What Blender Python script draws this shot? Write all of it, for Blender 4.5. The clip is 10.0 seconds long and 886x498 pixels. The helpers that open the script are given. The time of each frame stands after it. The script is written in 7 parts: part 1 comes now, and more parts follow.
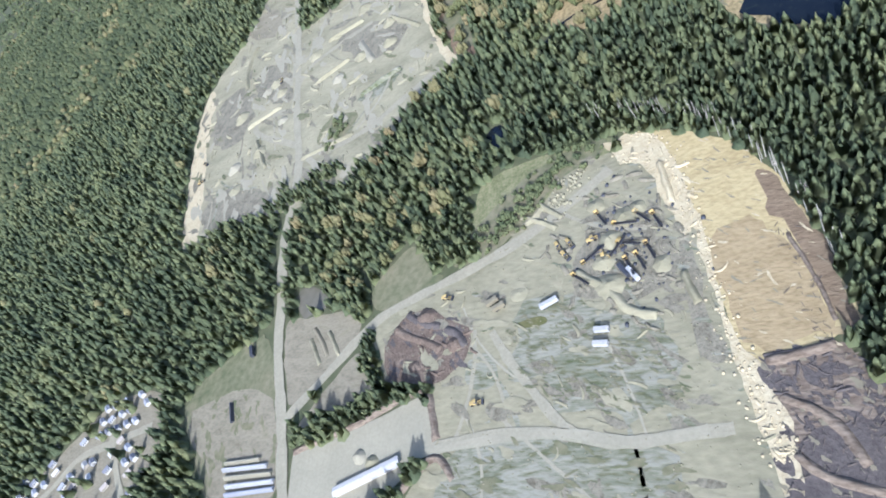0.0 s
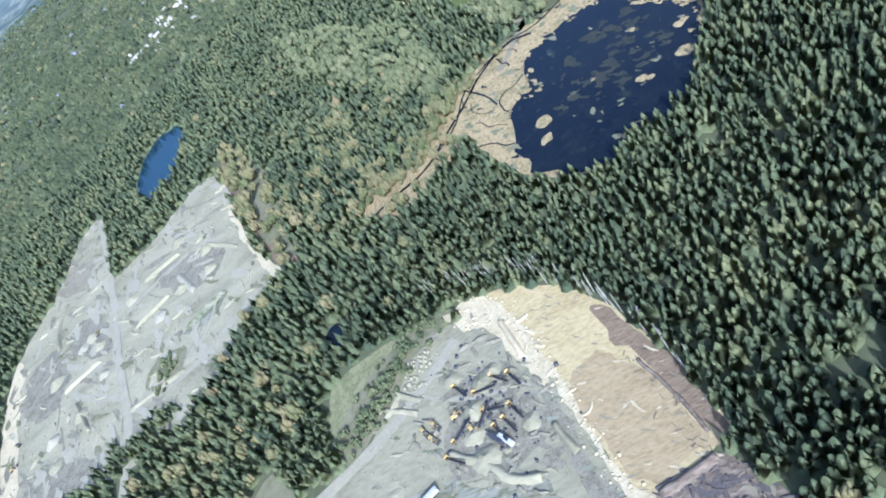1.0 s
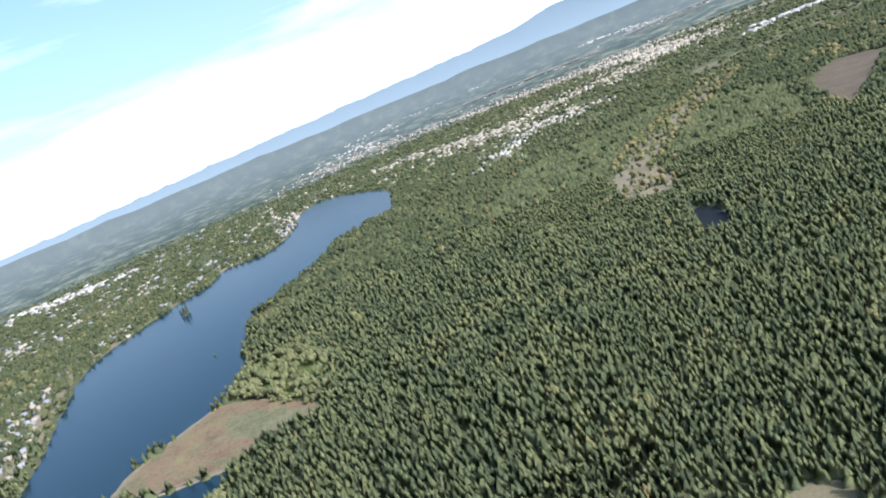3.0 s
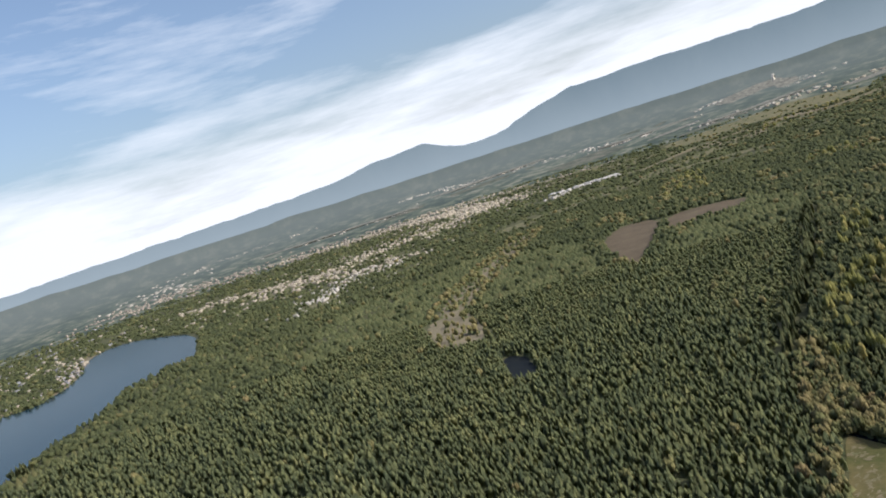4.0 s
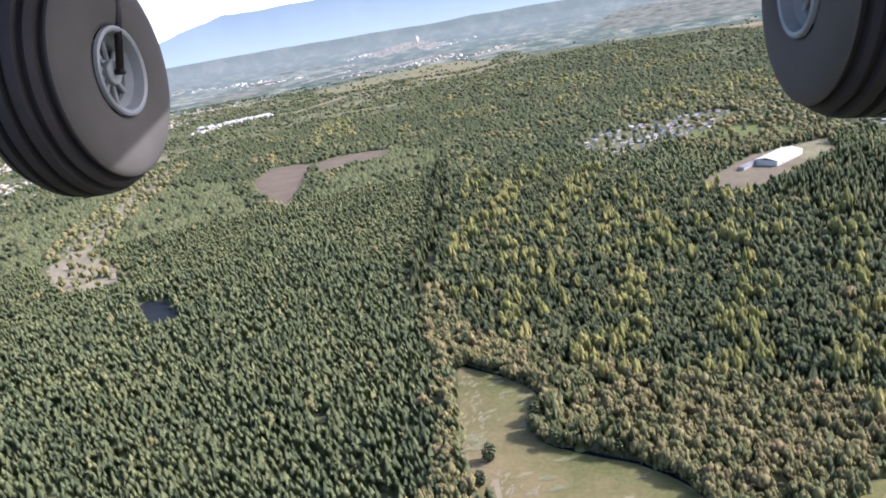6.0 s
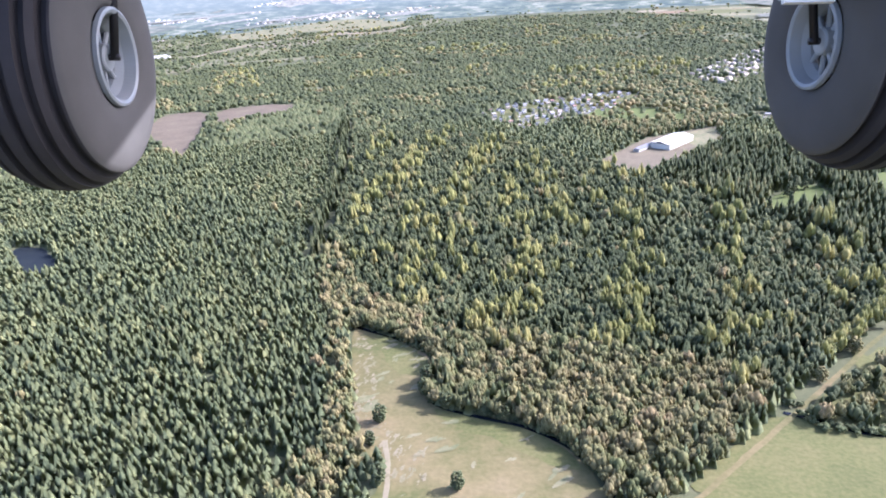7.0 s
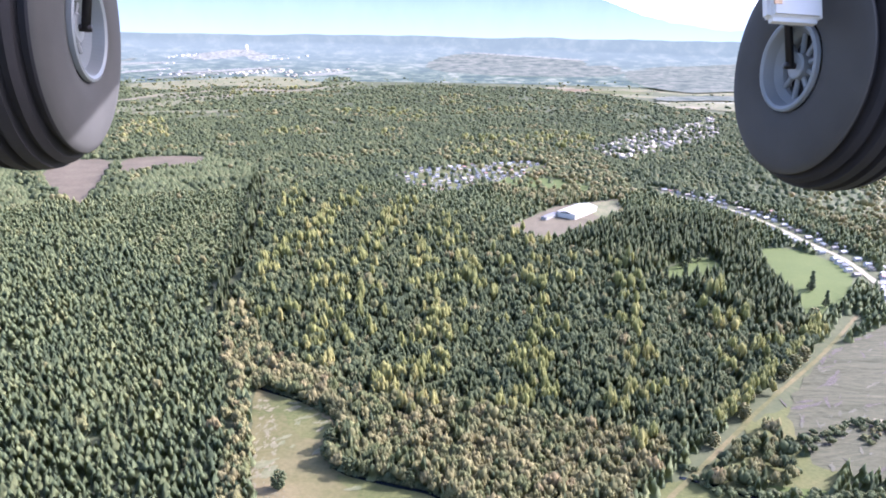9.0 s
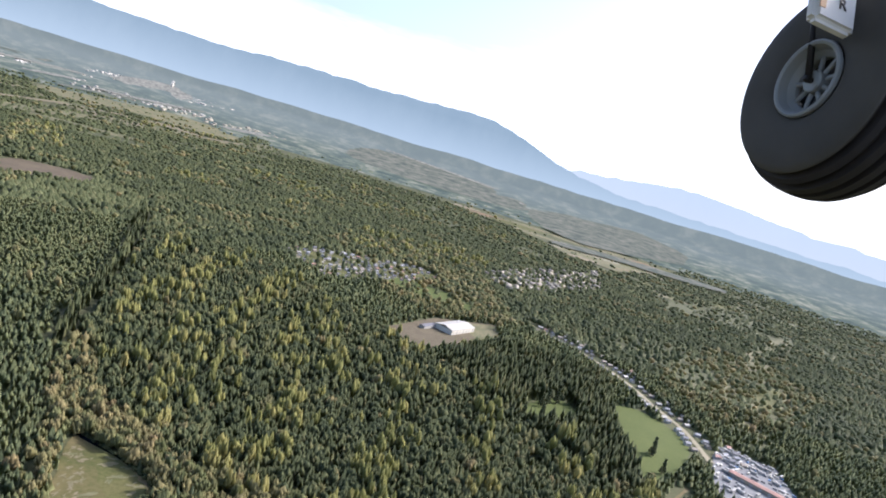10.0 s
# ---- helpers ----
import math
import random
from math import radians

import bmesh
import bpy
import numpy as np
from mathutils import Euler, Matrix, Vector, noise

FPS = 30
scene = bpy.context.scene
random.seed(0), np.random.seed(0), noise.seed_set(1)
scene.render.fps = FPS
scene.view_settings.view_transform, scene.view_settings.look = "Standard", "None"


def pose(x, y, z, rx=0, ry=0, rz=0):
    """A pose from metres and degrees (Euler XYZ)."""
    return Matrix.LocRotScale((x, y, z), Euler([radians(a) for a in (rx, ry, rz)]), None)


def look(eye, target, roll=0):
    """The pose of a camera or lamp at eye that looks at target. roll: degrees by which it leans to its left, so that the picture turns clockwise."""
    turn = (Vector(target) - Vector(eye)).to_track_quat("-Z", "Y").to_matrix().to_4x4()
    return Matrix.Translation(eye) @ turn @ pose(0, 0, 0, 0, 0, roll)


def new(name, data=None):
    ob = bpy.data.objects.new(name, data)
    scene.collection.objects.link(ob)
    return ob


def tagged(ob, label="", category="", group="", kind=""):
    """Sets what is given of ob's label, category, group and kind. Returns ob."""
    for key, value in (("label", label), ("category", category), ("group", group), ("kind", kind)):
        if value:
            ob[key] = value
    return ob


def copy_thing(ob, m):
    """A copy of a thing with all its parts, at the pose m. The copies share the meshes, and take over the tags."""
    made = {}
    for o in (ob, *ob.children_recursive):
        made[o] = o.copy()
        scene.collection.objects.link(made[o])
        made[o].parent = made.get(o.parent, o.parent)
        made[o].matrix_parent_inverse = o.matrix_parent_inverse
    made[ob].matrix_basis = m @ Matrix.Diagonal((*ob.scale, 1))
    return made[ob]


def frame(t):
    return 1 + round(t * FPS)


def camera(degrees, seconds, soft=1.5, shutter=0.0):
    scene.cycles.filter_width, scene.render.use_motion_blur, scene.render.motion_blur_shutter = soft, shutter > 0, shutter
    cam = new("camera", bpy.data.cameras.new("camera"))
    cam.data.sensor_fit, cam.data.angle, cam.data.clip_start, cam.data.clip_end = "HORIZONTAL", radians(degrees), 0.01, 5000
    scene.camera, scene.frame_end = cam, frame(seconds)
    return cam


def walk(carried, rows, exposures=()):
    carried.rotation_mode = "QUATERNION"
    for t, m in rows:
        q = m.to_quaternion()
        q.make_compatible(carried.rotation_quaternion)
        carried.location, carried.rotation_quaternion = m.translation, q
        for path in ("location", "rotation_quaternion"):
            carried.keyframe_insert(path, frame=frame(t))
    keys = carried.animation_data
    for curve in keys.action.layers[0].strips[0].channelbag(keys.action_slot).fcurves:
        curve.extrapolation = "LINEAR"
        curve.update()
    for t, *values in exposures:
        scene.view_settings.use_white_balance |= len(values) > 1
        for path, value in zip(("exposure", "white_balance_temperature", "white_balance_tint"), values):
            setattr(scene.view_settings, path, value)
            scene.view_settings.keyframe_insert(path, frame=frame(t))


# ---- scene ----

# ------------------------------------------------------------------ camera
cam = camera(64.46, 10.0, soft=1.85)
PATH = [
    (0.0, pose(62.0, -47.7, 301.3, 39.49, 32.05, 102.61)),
    (0.5, pose(58.1, -49.9, 291.6, 39.84, 31.98, 91.58)),
    (1.0, pose(54.0, -50.7, 284.0, 44.34, 32.41, 81.46)),
    (1.5, pose(46.5, -51.0, 276.3, 50.78, 31.93, 72.57)),
    (2.0, pose(37.0, -48.5, 269.5, 59.67, 28.98, 65.00)),
    (2.5, pose(27.5, -44.0, 264.0, 68.84, 25.45, 58.62)),
    (3.0, pose(16.5, -36.5, 260.0, 75.94, 22.01, 51.66)),
    (3.2, pose(12.5, -32.5, 258.5, 77.88, 21.22, 48.91)),
    (3.75, pose(4.8, -18.8, 250.0, 81.75, 19.0, 40.55)),
    (4.1, pose(1.2, -10.6, 248.6, 83.3, 17.3, 35.45)),
    (4.3, pose(0.1424, -7.9429, 251.8802, 83.75, 16.24, 32.42)),
    (4.5, pose(0.1282, -7.9547, 251.8863, 83.42, 15.33, 29.28)),
    (5.0, pose(0.0928, -7.9826, 251.913, 80.07, 14.23, 21.43)),
    (5.5, pose(0.0542, -8.0033, 251.9521, 75.38, 11.52, 14.48)),
    (6.0, pose(0.0225, -8.0097, 251.984, 71.52, 9.20, 9.21)),
    (6.2, pose(0.016, -8.0096, 251.9908, 70.16, 9.08, 7.88)),
    (7.3, pose(-0.0288, -8.0018, 252.0107, 67.75, 1.87, 1.34)),
    (7.5, pose(-0.0312, -8.0011, 252.0084, 68.14, 1.74, 0.74)),
    (8.0, pose(-0.0406, -8.003, 252.0022, 69.21, 0.49, -0.83)),
    (8.5, pose(-0.0443, -8.0072, 251.9922, 71.12, -0.10, -2.16)),
    (9.0, pose(-0.0503, -8.0005, 251.9842, 72.71, -0.84, -3.51)),
    (9.5, pose(-0.075, -7.9982, 251.9561, 75.59, -6.91, -5.80)),
    (10.0, pose(-0.0926, -8.0119, 251.8967, 81.64, -16.82, -9.51)),
]
EXPOSURES = [(0.0, 0.96, 4920, 14), (1.0, 1.10, 4590, 14), (1.5, 1.26, 4460, 11), (2.0, 1.53, 4670, 11), (2.5, 1.36, 4960, 14), (3.2, 0.66, 5650, 11), (4.5, 0.09, 6230, 14), (5.0, 0.08, 6200, 17), (5.5, 0.47, 6230, 21),
             (6.2, 1.56, 5350, 25), (7.5, 1.89, 5240, 28), (9.0, 1.89, 5260, 28), (9.5, 1.71, 5450, 26), (10.0, 0.94, 5760, 17)]
walk(cam, PATH, EXPOSURES)

# ------------------------------------------------------------------ light
SUN_AZ, SUN_EL = 75.0, 35.0      # degrees clockwise from +y, and above the horizon
world = bpy.data.worlds.new("world")
scene.world = world
world.use_nodes = True
wn, wl = world.node_tree.nodes, world.node_tree.links
wn.clear()
sky = wn.new("ShaderNodeTexSky")
sky.sky_type, sky.sun_disc = "NISHITA", False
sky.sun_elevation, sky.sun_rotation = radians(SUN_EL), radians(SUN_AZ)
sky.air_density, sky.dust_density, sky.ozone_density = 1.0, 3.5, 0.8
wc = wn.new("ShaderNodeTexCoord")
wm = wn.new("ShaderNodeMapping")
wm.inputs["Scale"].default_value = (1.0, 1.0, 7.0)
wnoise = wn.new("ShaderNodeTexNoise")
wnoise.inputs["Scale"].default_value, wnoise.inputs["Detail"].default_value = 2.6, 9.0
wnoise.inputs["Roughness"].default_value = 0.62
wsep = wn.new("ShaderNodeSeparateXYZ")
wlow = wn.new("ShaderNodeMapRange")          # thick cloud and haze low down, thinning upwards
wlow.inputs["From Min"].default_value, wlow.inputs["From Max"].default_value = 0.02, 0.17
wlow.inputs["To Min"].default_value, wlow.inputs["To Max"].default_value = 0.5, -0.1
wadd = wn.new("ShaderNodeMath")
wadd.operation = "ADD"
wramp = wn.new("ShaderNodeMapRange")
wramp.inputs["From Min"].default_value, wramp.inputs["From Max"].default_value = 0.45, 0.85
wmix = wn.new("ShaderNodeMixRGB")
wmix.inputs[2].default_value = (6.0, 6.2, 6.5, 1)
wbg = wn.new("ShaderNodeBackground")
wbg.inputs["Strength"].default_value = 0.15
wout = wn.new("ShaderNodeOutputWorld")
wl.new(wc.outputs["Generated"], wm.inputs["Vector"])
wl.new(wm.outputs[0], wnoise.inputs["Vector"])
wl.new(wc.outputs["Generated"], wsep.inputs[0])
wl.new(wsep.outputs["Z"], wlow.inputs["Value"])
wl.new(wnoise.outputs["Fac"], wadd.inputs[0])
wl.new(wlow.outputs[0], wadd.inputs[1])
wl.new(wadd.outputs[0], wramp.inputs["Value"])
wl.new(wramp.outputs[0], wmix.inputs[0])
wl.new(sky.outputs[0], wmix.inputs[1])
wl.new(wmix.outputs[0], wbg.inputs["Color"])
wl.new(wbg.outputs[0], wout.inputs["Surface"])

sun_data = bpy.data.lights.new("sun", "SUN")
sun_data.energy, sun_data.angle, sun_data.color = 4.0, radians(0.55), (1.0, 0.94, 0.84)
sun = new("sun", sun_data)
sun_way = Vector((math.sin(radians(SUN_AZ)) * math.cos(radians(SUN_EL)), math.cos(radians(SUN_AZ)) * math.cos(radians(SUN_EL)), math.sin(radians(SUN_EL))))
sun.matrix_world = look(sun_way * 1000, (0, 0, 0))


# ------------------------------------------------------------------ materials
def material(name, rough=0.85, metal=0.0, spec=0.3):
    m = bpy.data.materials.new(name)
    m.use_nodes = True
    b = m.node_tree.nodes["Principled BSDF"]
    b.inputs["Roughness"].default_value, b.inputs["Metallic"].default_value = rough, metal
    b.inputs["Specular IOR Level"].default_value = spec
    return m, m.node_tree.nodes, m.node_tree.links, b


def ramp_of(nodes, stops):
    r = nodes.new("ShaderNodeValToRGB")
    while len(r.color_ramp.elements) < len(stops):
        r.color_ramp.elements.new(0.5)
    for e, (p, c) in zip(r.color_ramp.elements, stops):
        e.position, e.color = p, (*c, 1)
    return r


WORN = 0.72    # weathered, damp earth is darker than dry samples


def earth(name, stops, size, fine, stops2=None, blend=0.5, bump=0.4, stretch=(1, 1, 1), turn=0.0, rough=0.92, sharp=0.0):
    """Ground cover: two noises at two scales, each with its own colours, over world positions in metres."""
    m, n, l, b = material(name, rough, spec=0.15)
    geo = n.new("ShaderNodeNewGeometry")
    mp = n.new("ShaderNodeMapping")
    mp.inputs["Scale"].default_value, mp.inputs["Rotation"].default_value = stretch, (0, 0, radians(turn))
    l.new(geo.outputs["Position"], mp.inputs["Vector"])
    a = n.new("ShaderNodeTexNoise")
    a.inputs["Scale"].default_value, a.inputs["Detail"].default_value, a.inputs["Roughness"].default_value = 1 / size, 7, 0.62
    a.inputs["Distortion"].default_value = sharp
    c = n.new("ShaderNodeTexNoise")
    c.inputs["Scale"].default_value, c.inputs["Detail"].default_value = 1 / fine, 5
    l.new(mp.outputs[0], a.inputs["Vector"])
    l.new(mp.outputs[0], c.inputs["Vector"])
    ra = ramp_of(n, [(p, tuple(v * WORN for v in c)) for p, c in stops])
    rc = ramp_of(n, [(p, tuple(v * WORN for v in c)) for p, c in stops2 or stops])
    l.new(a.outputs["Fac"], ra.inputs[0])
    l.new(c.outputs["Fac"], rc.inputs[0])
    mix = n.new("ShaderNodeMixRGB")
    mix.inputs[0].default_value = blend
    l.new(ra.outputs[0], mix.inputs[1])
    l.new(rc.outputs[0], mix.inputs[2])
    l.new(mix.outputs[0], b.inputs["Base Color"])
    bp = n.new("ShaderNodeBump")
    bp.inputs["Strength"].default_value, bp.inputs["Distance"].default_value = bump, 0.6
    l.new(c.outputs["Fac"], bp.inputs["Height"])
    l.new(bp.outputs[0], b.inputs["Normal"])
    return m


def foliage(name, stops, patch=70.0):
    """Leaves: each tree its own tint, and drifts of tint across a stand."""
    m, n, l, b = material(name, 0.75, spec=0.2)
    geo = n.new("ShaderNodeNewGeometry")
    a = n.new("ShaderNodeTexNoise")
    a.inputs["Scale"].default_value, a.inputs["Detail"].default_value = 1 / patch, 3
    l.new(geo.outputs["Position"], a.inputs["Vector"])
    fine = n.new("ShaderNodeTexNoise")
    fine.inputs["Scale"].default_value, fine.inputs["Detail"].default_value = 0.9, 3
    l.new(geo.outputs["Position"], fine.inputs["Vector"])
    s1 = n.new("ShaderNodeMath")
    s1.operation = "MULTIPLY_ADD"
    s1.inputs[1].default_value, s1.inputs[2].default_value = 0.55, -0.22
    l.new(geo.outputs["Random Per Island"], s1.inputs[0])
    s2 = n.new("ShaderNodeMath")
    s2.operation = "ADD"
    l.new(s1.outputs[0], s2.inputs[0])
    l.new(a.outputs["Fac"], s2.inputs[1])
    s3 = n.new("ShaderNodeMath")
    s3.operation = "MULTIPLY_ADD"
    s3.inputs[1].default_value = 0.5
    l.new(fine.outputs["Fac"], s3.inputs[0])
    s4 = n.new("ShaderNodeMath")
    s4.operation = "SUBTRACT"
    s4.inputs[1].default_value = 0.25
    l.new(s2.outputs[0], s4.inputs[0])
    l.new(s4.outputs[0], s3.inputs[2])
    r = ramp_of(n, stops)
    l.new(s3.outputs[0], r.inputs[0])
    l.new(r.outputs[0], b.inputs["Base Color"])
    thin = n.new("ShaderNodeBsdfTranslucent")          # leaves let some light through
    l.new(r.outputs[0], thin.inputs["Color"])
    both = n.new("ShaderNodeMixShader")
    both.inputs[0].default_value = 0.5
    l.new(b.outputs[0], both.inputs[1])
    l.new(thin.outputs[0], both.inputs[2])
    for out in [k for k in n if k.type == "OUTPUT_MATERIAL"]:
        l.new(both.outputs[0], out.inputs["Surface"])
    return m


def plain(name, color, rough=0.6, metal=0.0, grain=8.0, vary=0.25, spec=0.35):
    """Painted, plastic or metal surfaces with slight wear; each object has its own shade."""
    m, n, l, b = material(name, rough, metal, spec)
    tc = n.new("ShaderNodeTexCoord")
    a = n.new("ShaderNodeTexNoise")
    a.inputs["Scale"].default_value, a.inputs["Detail"].default_value = grain, 6
    l.new(tc.outputs["Object"], a.inputs["Vector"])
    info = n.new("ShaderNodeObjectInfo")
    s = n.new("ShaderNodeMath")
    s.operation = "MULTIPLY_ADD"
    s.inputs[1].default_value = 0.4
    l.new(info.outputs["Random"], s.inputs[0])
    l.new(a.outputs["Fac"], s.inputs[2])
    dark, light = [tuple(min(1, max(0, c * k)) for c in color) for k in (1 - vary, 1 + vary)]
    r = ramp_of(n, [(0.3, dark), (1.0, light)])
    l.new(s.outputs[0], r.inputs[0])
    l.new(r.outputs[0], b.inputs["Base Color"])
    return m


FLOOR = earth("forest_floor", [(0.3, (0.078, 0.088, 0.042)), (0.55, (0.118, 0.122, 0.060)), (0.75, (0.165, 0.150, 0.086))], 60, 6)
GRAVEL = earth("quarry_gravel", [(0.28, (0.159, 0.143, 0.085)), (0.45, (0.287, 0.257, 0.161)), (0.6, (0.344, 0.307, 0.194)), (0.75, (0.240, 0.214, 0.127))], 34, 2.6,
               [(0.3, (0.208, 0.185, 0.105)), (0.7, (0.383, 0.341, 0.201))], 0.45, 0.5, (1, 0.45, 1), 35, sharp=0.8)
PALE = earth("pale_gravel", [(0.28, (0.169, 0.151, 0.090)), (0.42, (0.281, 0.251, 0.156)), (0.55, (0.357, 0.318, 0.200)), (0.70, (0.442, 0.386, 0.242))], 30, 2.2,
             [(0.3, (0.228, 0.206, 0.121)), (0.7, (0.407, 0.364, 0.214))], 0.35, 0.4, (1, 0.5, 1), 20, sharp=0.6)
TAN = earth("stripped_soil", [(0.3, (0.342, 0.259, 0.119)), (0.42, (0.423, 0.332, 0.156)), (0.55, (0.484, 0.386, 0.187)), (0.7, (0.541, 0.441, 0.225))], 22, 2.2,
            [(0.36, (0.326, 0.246, 0.111)), (0.6, (0.541, 0.432, 0.213))], 0.4, 0.8, (1, 0.6, 1), 62, sharp=1.2)
CREAM = earth("cut_bank", [(0.3, (0.400, 0.322, 0.177)), (0.55, (0.560, 0.466, 0.279)), (0.75, (0.630, 0.544, 0.358))], 12, 2.0, None, 0.5, 0.8)
BROWN = earth("logged_ground", [(0.3, (0.10, 0.070, 0.045)), (0.5, (0.20, 0.15, 0.10)), (0.7, (0.33, 0.26, 0.18))], 14, 1.7,
              [(0.3, (0.07, 0.05, 0.035)), (0.7, (0.36, 0.29, 0.21))], 0.55, 0.9, (1, 0.35, 1), 25, sharp=1.2)
COMPOST = earth("compost", [(0.3, (0.094, 0.066, 0.047)), (0.55, (0.189, 0.140, 0.098)), (0.75, (0.287, 0.230, 0.163))], 9, 1.4, None, 0.5, 1.0, sharp=0.8)
GRASS = earth("grass", [(0.3, (0.079, 0.090, 0.028)), (0.5, (0.126, 0.130, 0.043)), (0.7, (0.179, 0.154, 0.066))], 40, 2.5,
              [(0.3, (0.086, 0.093, 0.031)), (0.7, (0.172, 0.160, 0.066))], 0.45, 0.3)
SCRUB = earth("weedy_gravel", [(0.34, (0.092, 0.105, 0.038)), (0.44, (0.156, 0.148, 0.070)), (0.52, (0.285, 0.262, 0.174)), (0.7, (0.349, 0.323, 0.229))], 13, 1.8,
              [(0.36, (0.092, 0.104, 0.044)), (0.55, (0.303, 0.293, 0.226))], 0.4, 0.6, (1, 0.3, 1), 75, sharp=1.4)
DRYGRASS = earth("dry_meadow", [(0.34, (0.083, 0.099, 0.028)), (0.45, (0.138, 0.127, 0.049)), (0.55, (0.208, 0.167, 0.080)), (0.66, (0.263, 0.198, 0.114))], 60, 3.0,
                 [(0.3, (0.098, 0.096, 0.037)), (0.7, (0.214, 0.172, 0.085))], 0.35, 0.35)
PINKSOIL = earth("worn_meadow", [(0.3, (0.149, 0.146, 0.066)), (0.5, (0.215, 0.185, 0.110)), (0.7, (0.269, 0.223, 0.149))], 16, 2.0, None, 0.5, 0.4, sharp=0.8)
LAWN = earth("mown_grass", [(0.3, (0.089, 0.114, 0.030)), (0.6, (0.120, 0.143, 0.041)), (0.8, (0.149, 0.158, 0.052))], 50, 4.0, None, 0.4, 0.2)
MARSH = earth("marsh_reed", [(0.30, (0.128, 0.113, 0.047)), (0.40, (0.256, 0.202, 0.090)), (0.52, (0.385, 0.290, 0.139)), (0.66, (0.462, 0.348, 0.176))], 26, 2.6,
              [(0.36, (0.111, 0.093, 0.037)), (0.48, (0.341, 0.264, 0.123)), (0.62, (0.462, 0.348, 0.179))], 0.5, 0.6, sharp=1.6)
BOG = earth("bog_field", [(0.3, (0.13, 0.085, 0.055)), (0.5, (0.24, 0.165, 0.10)), (0.7, (0.25, 0.245, 0.105))], 35, 4.0, None, 0.4, 0.3)
PLOUGHED = earth("brown_field", [(0.3, (0.098, 0.084, 0.055)), (0.45, (0.135, 0.106, 0.071)), (0.6, (0.168, 0.132, 0.087)), (0.8, (0.193, 0.189, 0.104))], 45, 5.0, None, 0.4, 0.3)
RANGE = earth("rough_pasture", [(0.3, (0.095, 0.110, 0.046)), (0.45, (0.163, 0.163, 0.084)), (0.56, (0.224, 0.198, 0.113)), (0.7, (0.258, 0.233, 0.139))], 40, 5.0, None, 0.45, 0.4, sharp=1.0)
BARE = earth("bare_mud", [(0.32, (0.043, 0.050, 0.022)), (0.42, (0.085, 0.081, 0.045)), (0.50, (0.122, 0.114, 0.069)), (0.57, (0.074, 0.072, 0.040)), (0.66, (0.134, 0.126, 0.077)), (0.78, (0.171, 0.162, 0.101))], 26, 4.0, None, 0.4, 0.7, (0.25, 1, 1), 42, sharp=1.8)
ROAD = earth("road_gravel", [(0.3, (0.292, 0.261, 0.175)), (0.7, (0.394, 0.351, 0.235))], 12, 1.5, None, 0.5, 0.3)
ASPHALT = earth("asphalt", [(0.3, (0.20, 0.20, 0.20)), (0.7, (0.30, 0.30, 0.30))], 12, 1.5, None, 0.5, 0.2)
DAMP = earth("damp_gravel", [(0.30, (0.110, 0.095, 0.060)), (0.45, (0.203, 0.178, 0.119)), (0.58, (0.288, 0.254, 0.174)), (0.72, (0.187, 0.163, 0.101))], 11, 1.6, None, 0.4, 0.7, sharp=1.4)
DARKSOIL = earth("dark_soil", [(0.3, (0.077, 0.062, 0.054)), (0.6, (0.135, 0.115, 0.098)), (0.8, (0.198, 0.170, 0.137))], 9, 1.5, None, 0.5, 0.8, sharp=0.8)
REED = earth("reddish_reed", [(0.34, (0.114, 0.101, 0.052)), (0.43, (0.317, 0.235, 0.133)), (0.55, (0.440, 0.319, 0.192)), (0.68, (0.493, 0.378, 0.229))], 14, 2.2, None, 0.45, 0.6, sharp=1.8)
YARD = earth("yard_gravel", [(0.3, (0.305, 0.274, 0.184)), (0.6, (0.381, 0.341, 0.232)), (0.8, (0.424, 0.379, 0.256))], 30, 2.0, None, 0.4, 0.3)
LOTGROUND = earth("bare_lot", [(0.3, (0.095, 0.090, 0.062)), (0.5, (0.135, 0.127, 0.090)), (0.7, (0.175, 0.163, 0.117))], 22, 3.0, None, 0.4, 0.4, sharp=0.8)
WORNFIELD = earth("worn_field", [(0.3, (0.175, 0.150, 0.092)), (0.45, (0.239, 0.207, 0.134)), (0.58, (0.307, 0.264, 0.176)), (0.72, (0.228, 0.204, 0.113))], 18, 1.8, None, 0.45, 0.6, (1, 0.5, 1), 40, sharp=1.2)
LOTSOIL = earth("lot_soil", [(0.3, (0.118, 0.096, 0.060)), (0.5, (0.158, 0.130, 0.084)), (0.7, (0.205, 0.170, 0.112))], 18, 2.0, None, 0.45, 0.4, sharp=0.8)
TANGREY = earth("dull_soil", [(0.3, (0.241, 0.173, 0.085)), (0.45, (0.336, 0.251, 0.127)), (0.6, (0.403, 0.309, 0.161)), (0.75, (0.302, 0.221, 0.114))], 15, 1.8, None, 0.5, 0.7, (1, 0.5, 1), 62, sharp=1.2)
RIMSOIL = earth("torn_soil", [(0.3, (0.119, 0.082, 0.048)), (0.45, (0.194, 0.140, 0.084)), (0.6, (0.259, 0.190, 0.114)), (0.75, (0.356, 0.275, 0.172))], 9, 1.4, None, 0.5, 0.9, (1, 0.4, 1), 62, sharp=1.4)
VERGE = earth("grassy_verge", [(0.3, (0.110, 0.125, 0.048)), (0.45, (0.190, 0.190, 0.085)), (0.58, (0.265, 0.245, 0.125)), (0.72, (0.330, 0.295, 0.170))], 14, 1.8, None, 0.5, 0.6, sharp=1.2)
SAND = earth("sandy_lot", [(0.3, (0.206, 0.176, 0.113)), (0.7, (0.295, 0.257, 0.166))], 30, 3.0, None, 0.4, 0.3)

